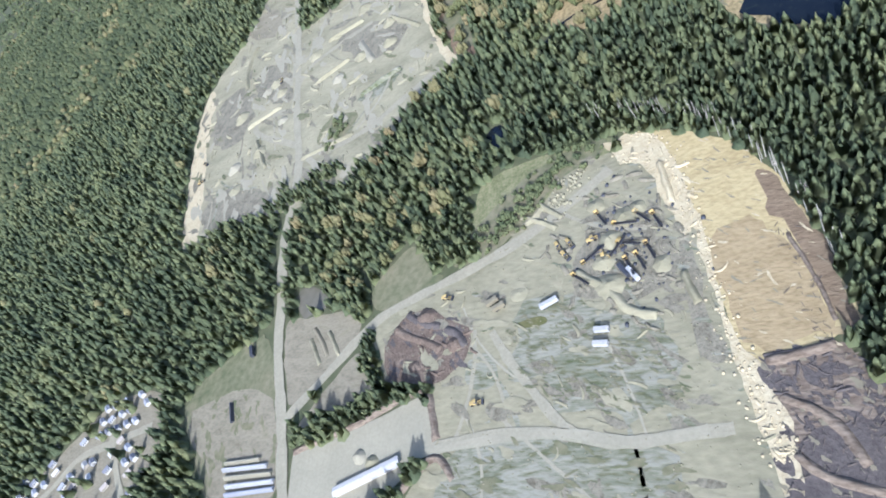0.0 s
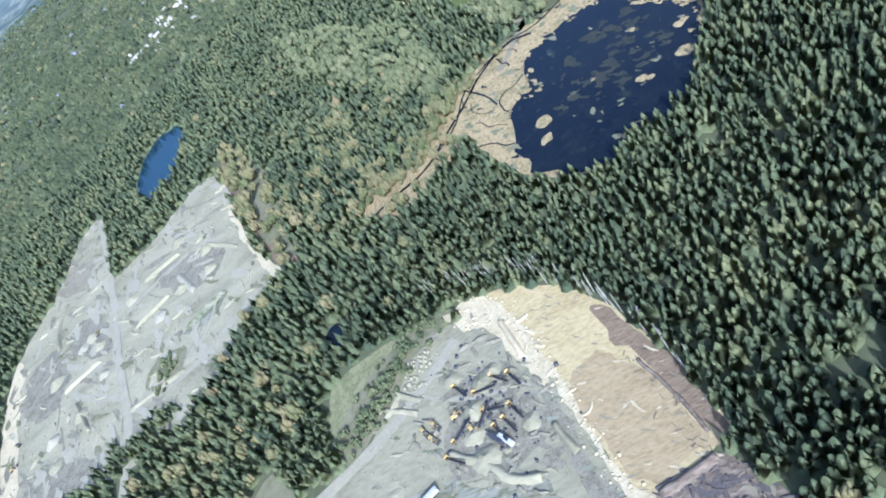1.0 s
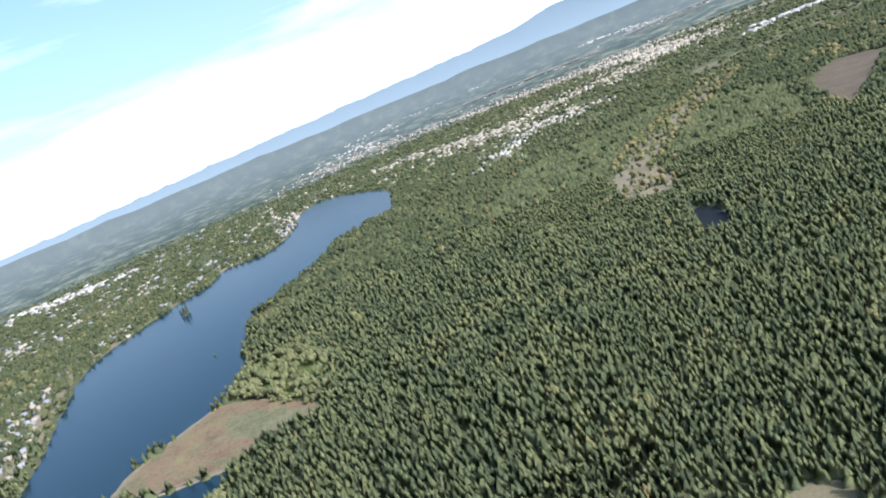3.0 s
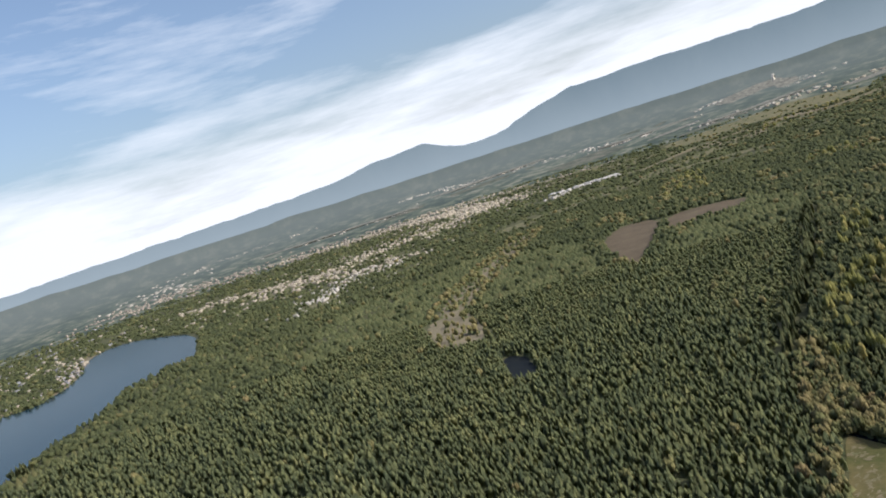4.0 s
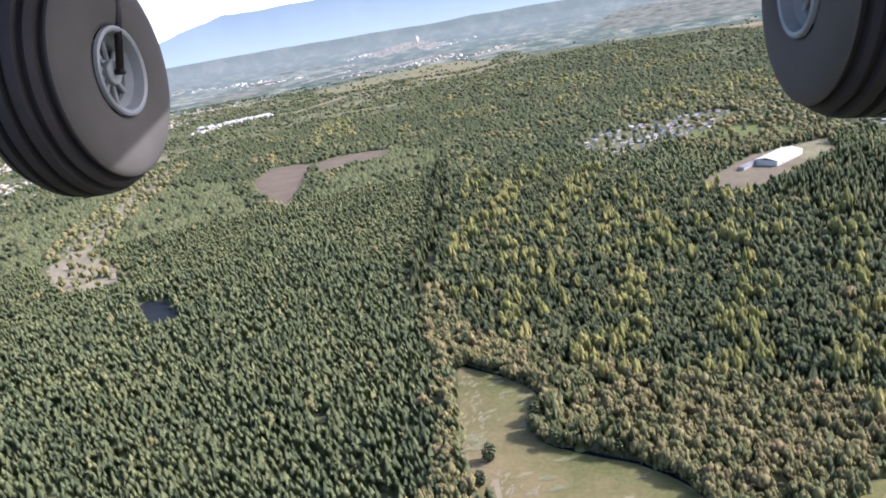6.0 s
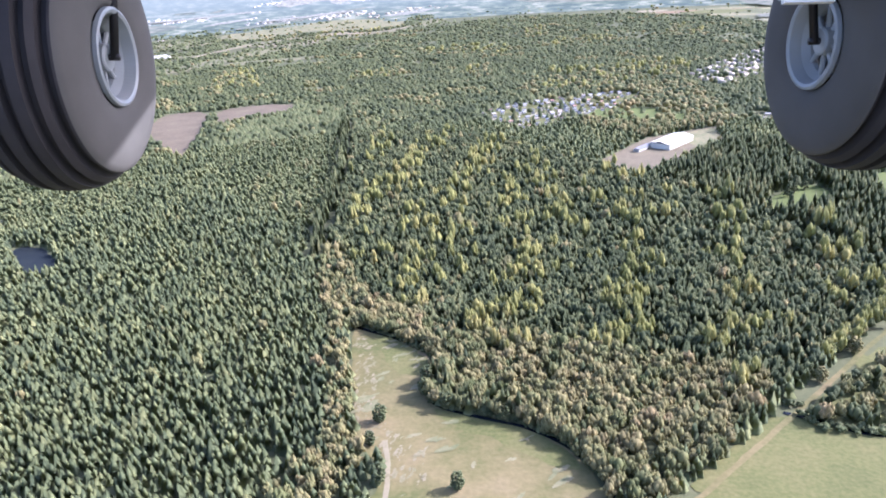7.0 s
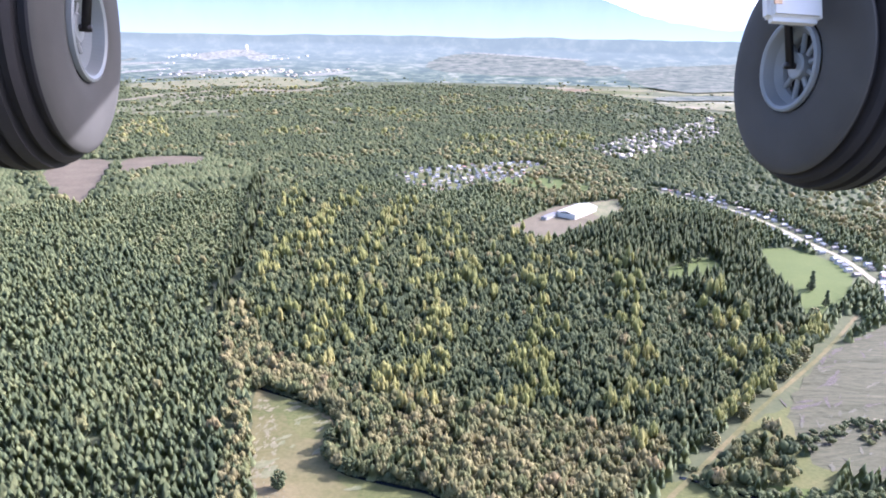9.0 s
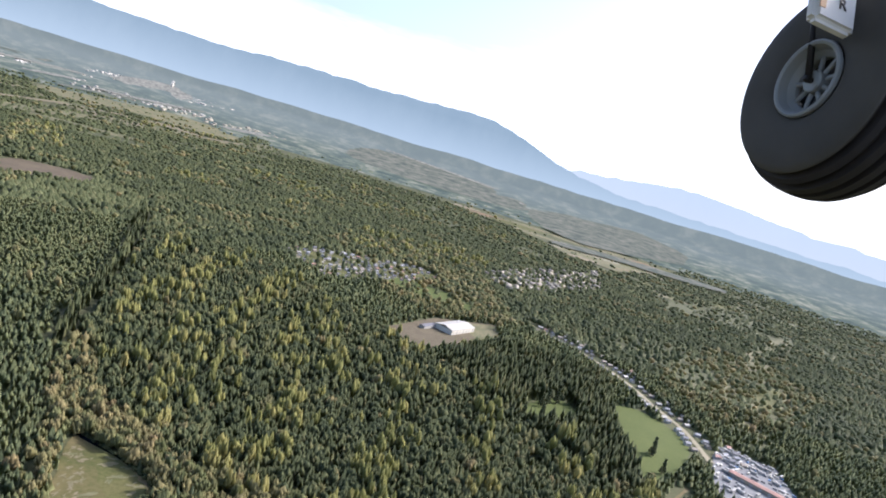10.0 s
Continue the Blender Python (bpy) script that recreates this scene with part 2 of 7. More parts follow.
CONIFER = foliage("conifer_needles", [(0.15, (0.086, 0.108, 0.058)), (0.5, (0.145, 0.169, 0.081)), (0.8, (0.203, 0.220, 0.098)), (1.0, (0.260, 0.257, 0.113))])
DARKFIR = foliage("fir_needles", [(0.15, (0.068, 0.084, 0.042)), (0.5, (0.104, 0.122, 0.056)), (0.8, (0.145, 0.157, 0.068)), (1.0, (0.209, 0.188, 0.087))])
OLIVE = foliage("young_needles", [(0.15, (0.103, 0.123, 0.059)), (0.5, (0.157, 0.178, 0.079)), (0.8, (0.194, 0.207, 0.094)), (1.0, (0.231, 0.221, 0.105))])
YELLOW = foliage("spring_leaves", [(0.15, (0.190, 0.196, 0.063)), (0.6, (0.272, 0.266, 0.087)), (1.0, (0.354, 0.309, 0.114))])
ALDER = foliage("bare_twigs", [(0.05, (0.124, 0.149, 0.057)), (0.3, (0.176, 0.183, 0.075)), (0.55, (0.237, 0.217, 0.094)), (0.8, (0.282, 0.243, 0.111)), (1.0, (0.291, 0.223, 0.111))], 25)
BIRCH = foliage("pale_leaves", [(0.15, (0.149, 0.168, 0.077)), (0.6, (0.211, 0.222, 0.099)), (1.0, (0.284, 0.272, 0.133))], 40)
PALEBARK = plain("pale_bark", (0.33, 0.30, 0.24), 0.9, grain=3)
BARK = plain("bark", (0.12, 0.095, 0.07), 0.9, grain=3)

m, n, l, b = material("lake_water", 0.18, spec=0.11)
WATER = m
b.inputs["Base Color"].default_value = (0.010, 0.027, 0.040, 1)
b.inputs["IOR"].default_value = 1.333
wv = n.new("ShaderNodeTexNoise")
wv.inputs["Scale"].default_value, wv.inputs["Detail"].default_value = 0.25, 4
wg = n.new("ShaderNodeNewGeometry")
wb = n.new("ShaderNodeBump")
wb.inputs["Strength"].default_value, wb.inputs["Distance"].default_value = 0.06, 0.5
l.new(wg.outputs["Position"], wv.inputs["Vector"])
l.new(wv.outputs["Fac"], wb.inputs["Height"])
l.new(wb.outputs[0], b.inputs["Normal"])
POND = earth("pond_water", [(0.35, (0.006, 0.009, 0.016)), (0.62, (0.012, 0.016, 0.020)), (0.72, (0.05, 0.06, 0.035))], 16, 5, None, 0.3, 0.02, rough=0.12)
LILY = earth("lily_pads", [(0.35, (0.016, 0.020, 0.018)), (0.5, (0.034, 0.036, 0.025)), (0.65, (0.075, 0.066, 0.040))], 5, 1.2, None, 0.5, 0.2, rough=0.5)
# nearly black, almost glossless colour for the patch among the firs
DEEPSHADE = earth("dark_patch_tone", [(0.35, (0.014, 0.018, 0.022)), (0.7, (0.026, 0.030, 0.030))], 16, 5, None, 0.3, 0.02, rough=0.5)
DEEPSHADE.node_tree.nodes["Principled BSDF"].inputs["Specular IOR Level"].default_value = 0.03
MUDPOND = earth("muddy_water", [(0.3, (0.14, 0.125, 0.085)), (0.7, (0.19, 0.17, 0.12))], 20, 5, None, 0.3, 0.02, rough=0.25)

ROOFS = [plain("roof_" + k, c, 0.8, grain=1.5) for k, c in (("grey", (0.24, 0.24, 0.25)), ("white", (0.35, 0.33, 0.29)), ("tan", (0.26, 0.225, 0.185)), ("red", (0.33, 0.19, 0.15)), ("dark", (0.13, 0.13, 0.14)))]
WALLS = [plain("siding_" + k, c, 0.8, grain=1.5) for k, c in (("white", (0.44, 0.42, 0.36)), ("beige", (0.31, 0.275, 0.21)), ("grey", (0.35, 0.335, 0.30)))]
GLASS = plain("window_glass", (0.05, 0.06, 0.08), 0.15, grain=1)
RUBBER = plain("tyre_rubber", (0.017, 0.0145, 0.0145), 0.75, grain=60, vary=0.3)
DUSTY = plain("dusty_sidewall", (0.060, 0.056, 0.049), 0.85, grain=45, vary=0.2)
RIMGREY = plain("rim_plastic", (0.20, 0.21, 0.21), 0.4, grain=30, vary=0.15)
BELLY = plain("belly_paint", (0.10, 0.10, 0.105), 0.7, grain=20)
WIRE = plain("black_wire", (0.02, 0.018, 0.018), 0.45, 0.6, grain=30)
WHITEPLASTIC = plain("white_plastic", (0.62, 0.60, 0.56), 0.45, grain=50, vary=0.12)
RUST = plain("rust_mark", (0.45, 0.30, 0.18), 0.8, grain=60)
STEEL = plain("dark_steel", (0.06, 0.06, 0.065), 0.55, 0.4, grain=2)
MACHINE = plain("yellow_machine_paint", (0.36, 0.26, 0.09), 0.5, grain=2)
BLUEPAINT = plain("blue_machine_paint", (0.10, 0.20, 0.36), 0.5, grain=2)
TRAILER = plain("trailer_white", (0.33, 0.32, 0.295), 0.7, grain=1)


# ------------------------------------------------------------------ plan: outlines in metres
QUARRY = [(-232, -177), (-215, -156), (-187, -143), (-147, -128), (-114, -121), (-87, -115), (-66, -111), (-46, -104), (-24, -105), (-5, -105), (5, -289), (-17, -289), (-47, -270), (-83, -281), (-85, -312), (-104, -326), (-128, -341), (-139, -327), (-151, -299), (-166, -264), (-188, -236), (-223, -217), (-233, -195)]
TANBANK = [(-245, -181), (-244, -168), (-236, -146), (-223, -119), (-204, -102), (-174, -86), (-143, -76), (-110, -66), (-95, -67), (-85, -105), (-87, -112), (-110, -119), (-140, -126), (-170, -135), (-199, -144), (-219, -156), (-229, -173)]
BANKMIDDLE = [(-163, -127), (-163, -108), (-152, -92), (-127, -81), (-101, -74), (-94, -70), (-97, -85), (-89, -102), (-95, -112), (-122, -120), (-144, -126)]
BANKRIM = [(-197, -103), (-183, -92), (-158, -81), (-137, -72), (-112, -69), (-98, -64), (-94, -70), (-101, -74), (-127, -81), (-150, -88), (-172, -101)]
BANKLIP = [(-244, -191), (-234, -165), (-219, -147), (-199, -143), (-178, -136), (-162, -132), (-160, -138), (-171, -145), (-185, -152), (-205, -155), (-216, -165), (-227, -185)]
QUARRYVERGE = [(-224, -282), (-241, -255), (-244, -228), (-245, -201), (-245, -183), (-232, -180), (-230, -196), (-223, -214), (-190, -233), (-172, -262), (-180, -272)]
QUARRYMIX = [(-229, -408), (-249, -360), (-276, -342), (-263, -287), (-243, -242), (-215, -246), (-182, -280), (-171, -316), (-205, -352), (-160, -353), (-181, -430), (-233, -453)]
CREAMBANK = [(-245, -181), (-240, -160), (-220, -146), (-189, -137), (-169, -132), (-136, -125), (-110, -119), (-81, -111), (-60, -102), (-44, -98), (-44, -103), (-63, -110), (-84, -116), (-111, -122), (-144, -130), (-170, -138), (-195, -146), (-215, -156), (-223, -176)]
LOGGED = [(-86, -105), (-97, -74), (-81, -67), (-63, -56), (-25, -55), (-5, -60), (-5, -102), (-24, -102), (-46, -98), (-65, -102)]
QGRASS = [(-125, -238), (-128, -200), (-117, -171), (-104, -145), (-89, -136), (-72, -138), (-62, -160), (-63, -197), (-79, -217), (-97, -233)]
LOWFIELD = [(-47, -263), (-53, -233), (-53, -193), (-49, -142), (-34, -130), (-23, -132), (-8, -140), (0, -264), (-18, -264)]
PAD = [(-46, -376), (-62, -327), (-80, -286), (-52, -270), (-28, -292), (-5, -320), (5, -364)]
COMPOSTPILE = [(-124, -323), (-140, -305), (-130, -277), (-113, -258), (-96, -262), (-85, -279), (-87, -312), (-108, -323)]
SMALLFIELD = [(-157, -350), (-177, -338), (-195, -319), (-166, -300), (-159, -284), (-147, -316), (-138, -339)]
LEFTFIELD = [(-74, -503), (-95, -500), (-117, -476), (-141, -439), (-86, -409), (-7, -373), (10, -380), (0, -428), (-36, -462)]
MIDFIELD = [(-149, -427), (-142, -410), (-147, -374), (-139, -352), (-126, -347), (-88, -373), (-74, -390), (-86, -400)]
MUDPOOL = [(-170, -425), (-172, -405), (-152, -380), (-147, -396), (-142, -410)]
QUARRY2 = [(-569, -672), (-671, -673), (-711, -649), (-621, -606), (-528, -563), (-549, -522), (-601, -475), (-617, -432), (-553, -406), (-480, -378), (-417, -352), (-369, -322), (-339, -356), (-304, -375), (-262, -412), (-267, -423), (-256, -464), (-252, -496), (-258, -551), (-235, -578), (-236, -599), (-321, -641), (-412, -680), (-501, -700)]
Q2EDGE = [(-236, -601), (-305, -636), (-423, -686), (-491, -700), (-480, -683), (-404, -656), (-313, -612), (-235, -578)]
Q2EDGE2 = [(-622, -437), (-584, -418), (-488, -383), (-417, -352), (-374, -321), (-362, -323), (-407, -354), (-472, -385), (-550, -413)]
Q2GRASS = [(-323, -467), (-358, -466), (-364, -444), (-352, -420), (-321, -429)]
Q2GRASS2 = [(-374, -434), (-394, -394), (-394, -383), (-371, -394), (-363, -424)]
Q2BRUSH = [(-630, -434), (-648, -415), (-550, -356), (-432, -321), (-375, -303), (-368, -318), (-416, -345), (-495, -380)]
DARKPOOL = [(-278, -281), (-287, -272), (-273, -258), (-261, -263), (-265, -275)]
POND_LINE = [(-470, 8), (-436, 15), (-406, 39), (-372, 40), (-348, 28), (-317, 6), (-302, -12), (-301, -28), (-293, -49), (-287, -60), (-298, -85), (-321, -105), (-346, -110), (-387, -107), (-416, -96), (-403, -80), (-448, -84), (-469, -61), (-475, -30), (-477, -12)]
MARSH_LINE = [(-547, 55), (-521, 75), (-469, 73), (-423, 48), (-376, 45), (-343, 25), (-284, -62), (-300, -98), (-362, -133), (-422, -148), (-472, -138), (-488, -112), (-501, -74), (-507, -37), (-526, -5), (-556, 33)]
LAKE = [(-867, -119), (-965, -82), (-1046, -53), (-1156, -24), (-1484, 67), (-1603, 161), (-1720, 336), (-1768, 438), (-1915, 521), (-1800, 606), (-1935, 768), (-2360, 989), (-2365, 1120), (-2141, 1115), (-1842, 1078), (-1458, 828), (-1496, 781), (-1464, 661), (-1356, 563), (-1271, 432), (-1189, 325), (-1016, 235), (-900, 201), (-842, 147), (-824, 101), (-806, 24), (-755, -16), (-691, -49), (-783, -75)]
INLET = [(-732, -15), (-688, 11), (-645, 78), (-606, 60), (-599, 23), (-607, 5), (-578, -12), (-640, -5), (-687, -4)]
PENFIELD = [(-755, -16), (-794, 16), (-824, 101), (-830, 149), (-663, 192), (-639, 182), (-661, 124), (-644, 81), (-696, 14)]
PENGREEN = [(-874, 162), (-905, 221), (-885, 281), (-754, 256), (-705, 215), (-663, 192), (-830, 149)]
BIRCHES = [(-817, -168), (-857, -121), (-783, -75), (-691, -49), (-708, -13), (-619, -5), (-568, -9), (-596, 15), (-598, 58), (-568, 51), (-535, -1), (-502, -50), (-514, -82), (-577, -104), (-751, -144)]
LIGHTSTAND = [(-864, -371), (-767, -272), (-630, -173), (-508, -142), (-466, -155), (-564, -222), (-685, -305)]
MEADOW = [(-107, 457), (-93, 457), (-65, 435), (-41, 412), (-46, 375), (-39, 357), (-18, 346), (11, 336), (36, 318), (53, 286), (58, 240), (-20, 170), (-120, 130), (-157, 123), (-160, 173), (-168, 202), (-150, 235), (-110, 262), (-66, 272), (-61, 297), (-81, 320), (-92, 376)]
ALDERS = [(-43, 408), (-20, 415), (18, 407), (65, 395), (105, 377), (149, 361), (156, 344), (97, 281), (56, 250), (53, 286), (36, 318), (11, 336), (-18, 346), (-39, 357), (-46, 375)]
ALDERS2 = [(-128, 485), (-102, 514), (-66, 483), (-38, 447), (-41, 412), (-65, 435), (-93, 459), (-107, 457)]
BROWNMIX = [(-150, -345), (-260, -420), (-330, -360), (-420, -300), (-470, -160), (-420, -150), (-330, -200), (-250, -200), (-200, -250)]
YELLOWZONE = [(-147, 691), (-125, 909), (-38, 1026), (99, 771), (152, 560), (109, 411), (55, 405), (-13, 430), (-89, 524)]
MIXED = [(-130, 520), (-170, 650), (-190, 830), (-230, 1120), (-60, 1100), (150, 860), (270, 700), (380, 560), (330, 480), (156, 350), (60, 400), (-30, 415)]
RMEADOW = [(168, 341), (194, 319), (230, 314), (300, 330), (202, 230), (90, 240), (100, 280), (155, 330)]
RSHRUB = [(182, 363), (232, 400), (250, 374), (230, 329), (185, 327), (169, 343)]
RBARE = [(271, 421), (362, 508), (440, 558), (492, 576), (560, 560), (420, 400), (366, 380), (300, 330), (250, 345), (263, 385)]
GOLF = [(287, 712), (358, 772), (370, 730), (343, 689), (276, 661)]
GOLF2 = [(434, 788), (487, 804), (512, 723), (476, 651), (427, 603), (375, 573), (401, 670)]
RVLOT = [(528, 690), (560, 730), (616, 692), (579, 592), (480, 560), (470, 600)]
LOT = [(136, 884), (234, 1010), (347, 1062), (330, 972), (186, 824)]
LOTBROWN = [(270, 1019), (347, 1056), (328, 978), (290, 935)]
VILLAGE = [(-15, 1226), (20, 1290), (58, 1320), (150, 1350), (240, 1390), (300, 1350), (275, 1300), (200, 1205), (136, 1134), (58, 1085)]
VILLAGE2 = [(423, 1536), (621, 1781), (984, 2165), (818, 1737), (596, 1517), (439, 1376)]
BROWNFIELD = [(-634, 1262), (-646, 1401), (-549, 1397), (-476, 1103), (-454, 1001), (-548, 1118)]
BROWNSTRIP = [(-549, 1397), (-471, 1448), (-375, 1429), (-392, 1341), (-488, 1252)]
CLEARING = [(-777, 827), (-742, 911), (-566, 741), (-627, 694)]
DARKPATCH = [(-507, 655), (-473, 662), (-409, 588), (-438, 575)]
YOUNG = [(-453, 1149), (-394, 1454), (-265, 1363), (-188, 821), (-171, 644), (-274, 742), (-366, 886)]
YOUNG2 = [(-420, 760), (-480, 950), (-700, 1300), (-1050, 1350), (-1150, 950), (-900, 640), (-640, 560), (-560, 640), (-520, 720)]
HOUSELOT = [(10, -690), (-50, -640), (-95, -600), (-100, -530), (-60, -515), (0, -520), (30, -600)]
GOLFWOOD = [(200, 800), (330, 960), (480, 900), (440, 800), (400, 690), (380, 590), (320, 560), (280, 650)]
MAINROAD = [(30, -345), (-7, -369), (-70, -396), (-121, -423), (-160, -436), (-221, -460), (-257, -467), (-303, -475), (-386, -514), (-460, -541), (-594, -597), (-690, -640)]
TRACK = [(-68, -393), (-107, -360), (-134, -338), (-148, -307), (-161, -271), (-176, -238), (-195, -210), (-218, -183)]
TRACK2 = [(-50, -269), (-56, -234), (-56, -199), (-49, -167), (-53, -142), (-56, -118)]
TRACK3 = [(-116, -247), (-97, -233), (-76, -214), (-62, -201), (-55, -190)]
TRAIL = [(97, 270), (152, 321), (209, 374), (267, 429), (326, 479), (369, 519), (430, 580)]
HOUSEROAD = [(430, 1120), (499, 1000), (518, 904), (520, 810), (528, 753), (510, 667)]
ESTATEROAD = [(10, -660), (-22, -628), (-44, -615), (-55, -576), (-68, -534)]
ESTATEROAD2 = [(-80, -592), (-53, -576), (-15, -535), (10, -510)]
TREELINE = [(-248, 1233), (-206, 969), (-191, 866), (-183, 771), (-176, 667), (-164, 598)]
BROWNBELT = [(-979, 1552), (-892, 1274), (-816, 1018), (-760, 900)]
CHANNEL = [(-398, -176), (-422, -148), (-461, -137), (-480, -114), (-497, -87), (-493, -53), (-526, -5), (-508, 38), (-467, 69)]
CHANNEL2 = [(-466, -135), (-440, -118), (-418, -112)]
BIRCHMEADOW = [(-792, -154), (-744, -129), (-640, -103), (-569, -99), (-612, -116), (-716, -141)]
MARSHWOOD = [(-500, -150), (-400, -190), (-330, -230), (-420, -330), (-560, -330), (-580, -200)]
RIGHTFIELD = [(590, 960), (760, 1180), (900, 1330), (1060, 1300), (1000, 1080), (800, 900), (660, 780), (600, 800)]
LOOP = [(-148, 233), (-158, 231), (-166, 228), (-172, 219), (-172, 208), (-166, 192), (-160, 178), (-161, 163), (-159, 146), (-154, 122)]
MEADOWEND = [(-158, 246), (-176, 241), (-179, 226), (-176, 210), (-175, 187), (-173, 162), (-169, 142), (-152, 118), (-124, 132), (-132, 170), (-142, 205), (-146, 235)]
TOWNS = [[(-3470, 1645), (-3807, 1995), (-3047, 2397), (-2445, 2766), (-1776, 2606)], [(-2477, 1447), (-2070, 1611), (-1472, 1499), (-1458, 1677)], [(-2300, 2800), (-1800, 2560), (-1650, 2500)],
         [(-3586, 90), (-3302, 267), (-3087, 502)], [(-1306, 2340), (-1259, 2425), (-1099, 2490)]]
LANE = [(-460, -100), (-520, -60), (-560, -20), (-600, 20)]

BEND, REACH, EYE = 2700.0, 4600.0, 250.0   # past BEND the land is drawn in towards REACH, and rises so that it keeps its place below the skyline


def laid(x, y):
    """A true place on the plain to its place in the model: unchanged near by, drawn in and raised far off."""
    x, y = np.asarray(x, float), np.asarray(y, float)
    r = np.maximum(np.hypot(x, y), 1e-6)
    span = REACH - BEND
    rc = np.where(r > BEND, BEND + span * (1 - np.exp(-(np.maximum(r, BEND) - BEND) / span)), r)
    return x * rc / r, y * rc / r, np.where(r > BEND, EYE * (1 - rc / r), 0.0)


def inside(x, y, line):
    x, y = np.asarray(x, float), np.asarray(y, float)
    hit = np.zeros(x.shape, bool)
    for (ax, ay), (bx, by) in zip(line, line[1:] + line[:1]):
        if ay != by:
            hit ^= ((ay > y) != (by > y)) & (x < (bx - ax) * (y - ay) / (by - ay) + ax)
    return hit


def near_line(x, y, line, width):
    best = np.full(np.shape(x), 1e9)
    for (ax, ay), (bx, by) in zip(line, line[1:]):
        dx, dy = bx - ax, by - ay
        k = np.clip(((x - ax) * dx + (y - ay) * dy) / (dx * dx + dy * dy), 0, 1)
        best = np.minimum(best, np.hypot(x - ax - k * dx, y - ay - k * dy))
    return best < width


def mesh_of(name, verts, faces, mat):
    """A mesh from arrays: verts (n, 3), and faces (m, 3) or (m, 4)."""
    verts, faces = np.asarray(verts, np.float32), np.asarray(faces, np.int32)
    k = faces.shape[1]
    me = bpy.data.meshes.new(name)
    me.vertices.add(len(verts))
    me.vertices.foreach_set("co", verts.ravel())
    me.loops.add(faces.size)
    me.loops.foreach_set("vertex_index", faces.ravel())
    me.polygons.add(len(faces))
    me.polygons.foreach_set("loop_start", np.arange(0, faces.size, k, dtype=np.int32))
    me.update(calc_edges=True)
    if mat:
        me.materials.append(mat)
    return me


def put(bm, name, mat, smooth=False):
    me = bpy.data.meshes.new(name)
    if smooth:
        for fc in bm.faces:
            fc.smooth = True
    bm.to_mesh(me)
    bm.free()
    if mat:
        me.materials.append(mat)
    return me


def part(name, bm, mat, parent, label="", m=None, smooth=False):
    ob = new(name, put(bm, name, mat, smooth))
    ob.parent = parent
    if m is not None:
        ob.matrix_local = m
    return tagged(ob, label)


def softened(line, rough, seed, rounds=2, closed=True):
    """Rounds an outline's corners and frays it a little."""
    pts = [Vector((x, y)) for x, y in line]
    for _ in range(rounds):
        out = []
        pairs = list(zip(pts, pts[1:] + pts[:1])) if closed else list(zip(pts, pts[1:]))
        for p, q in pairs:
            out += [p.lerp(q, 0.25), p.lerp(q, 0.75)]
        pts = out if closed else [pts[0]] + out + [pts[-1]]
    dense = []
    for p, q in (zip(pts, pts[1:] + pts[:1]) if closed else zip(pts, pts[1:])):
        k = max(1, min(6, int((q - p).length / 6)))
        dense += [p.lerp(q, i / k) for i in range(k)]
    if not closed:
        dense.append(pts[-1])
    if rough:
        dense = [p + Vector((noise.noise((p.x / 17, p.y / 17, seed)) + 0.6 * noise.noise((p.x / 6, p.y / 6, seed)), noise.noise((p.x / 17, p.y / 17, seed + 9)) + 0.6 * noise.noise((p.x / 6, p.y / 6, seed + 9)))) * rough for p in dense]
    return dense


def patch(name, line, mat, z, label, category, rough=3.0, seed=1.0, rounds=2):
    pts = softened(line, rough, seed, rounds)
    bm = bmesh.new()
    vs = []
    for p in pts:
        x, y, h = laid(p.x, p.y)
        vs.append(bm.verts.new((x, y, h + z)))
    f = bm.faces.new(vs)
    f.normal_update()
    if f.normal.z < 0:
        f.normal_flip()
    bmesh.ops.triangulate(bm, faces=bm.faces[:], ngon_method="EAR_CLIP")
    return tagged(new(name, put(bm, name, mat)), label, category, kind="structure")


def ribbon(name, line, width, mat, z, label, category="road"):
    pts = softened(line, 0.5, 3.0, closed=False)
    verts, faces = [], []
    for i, p in enumerate(pts):
        d = (pts[min(i + 1, len(pts) - 1)] - pts[max(i - 1, 0)]).normalized()
        s = Vector((-d.y, d.x)) * width * (0.5 + 0.14 * noise.noise((p.x / 12, p.y / 12, 2)) + 0.14 * noise.noise((p.x / 4, p.y / 4, 5)))
        for q in (p - s, p + s):
            x, y, h = laid(q.x, q.y)
            verts.append((x, y, h + z))
        if i:
            k = 2 * i
            faces.append((k - 2, k - 1, k + 1, k))
    return tagged(new(name, mesh_of(name, verts, faces, mat)), label, category, kind="structure")


# ------------------------------------------------------------------ ground, far plain, hills
radii = np.concatenate([[0.5], np.linspace(60, 2600, 24), np.geomspace(2700, 9000, 36)])
azs = np.linspace(0, 2 * np.pi, 181)[:-1]
gx, gy, gz = laid(np.outer(radii, np.sin(azs)), np.outer(radii, np.cos(azs)))
na = len(azs)
quads = [(i * na + j, i * na + (j + 1) % na, (i + 1) * na + (j + 1) % na, (i + 1) * na + j) for i in range(len(radii) - 1) for j in range(na)]
quads = [q[::-1] for q in quads]
tagged(new("ground", mesh_of("ground", np.stack([gx.ravel(), gy.ravel(), gz.ravel()], 1), quads, FLOOR)), "brown and green woodland ground under the trees", "ground", kind="structure")


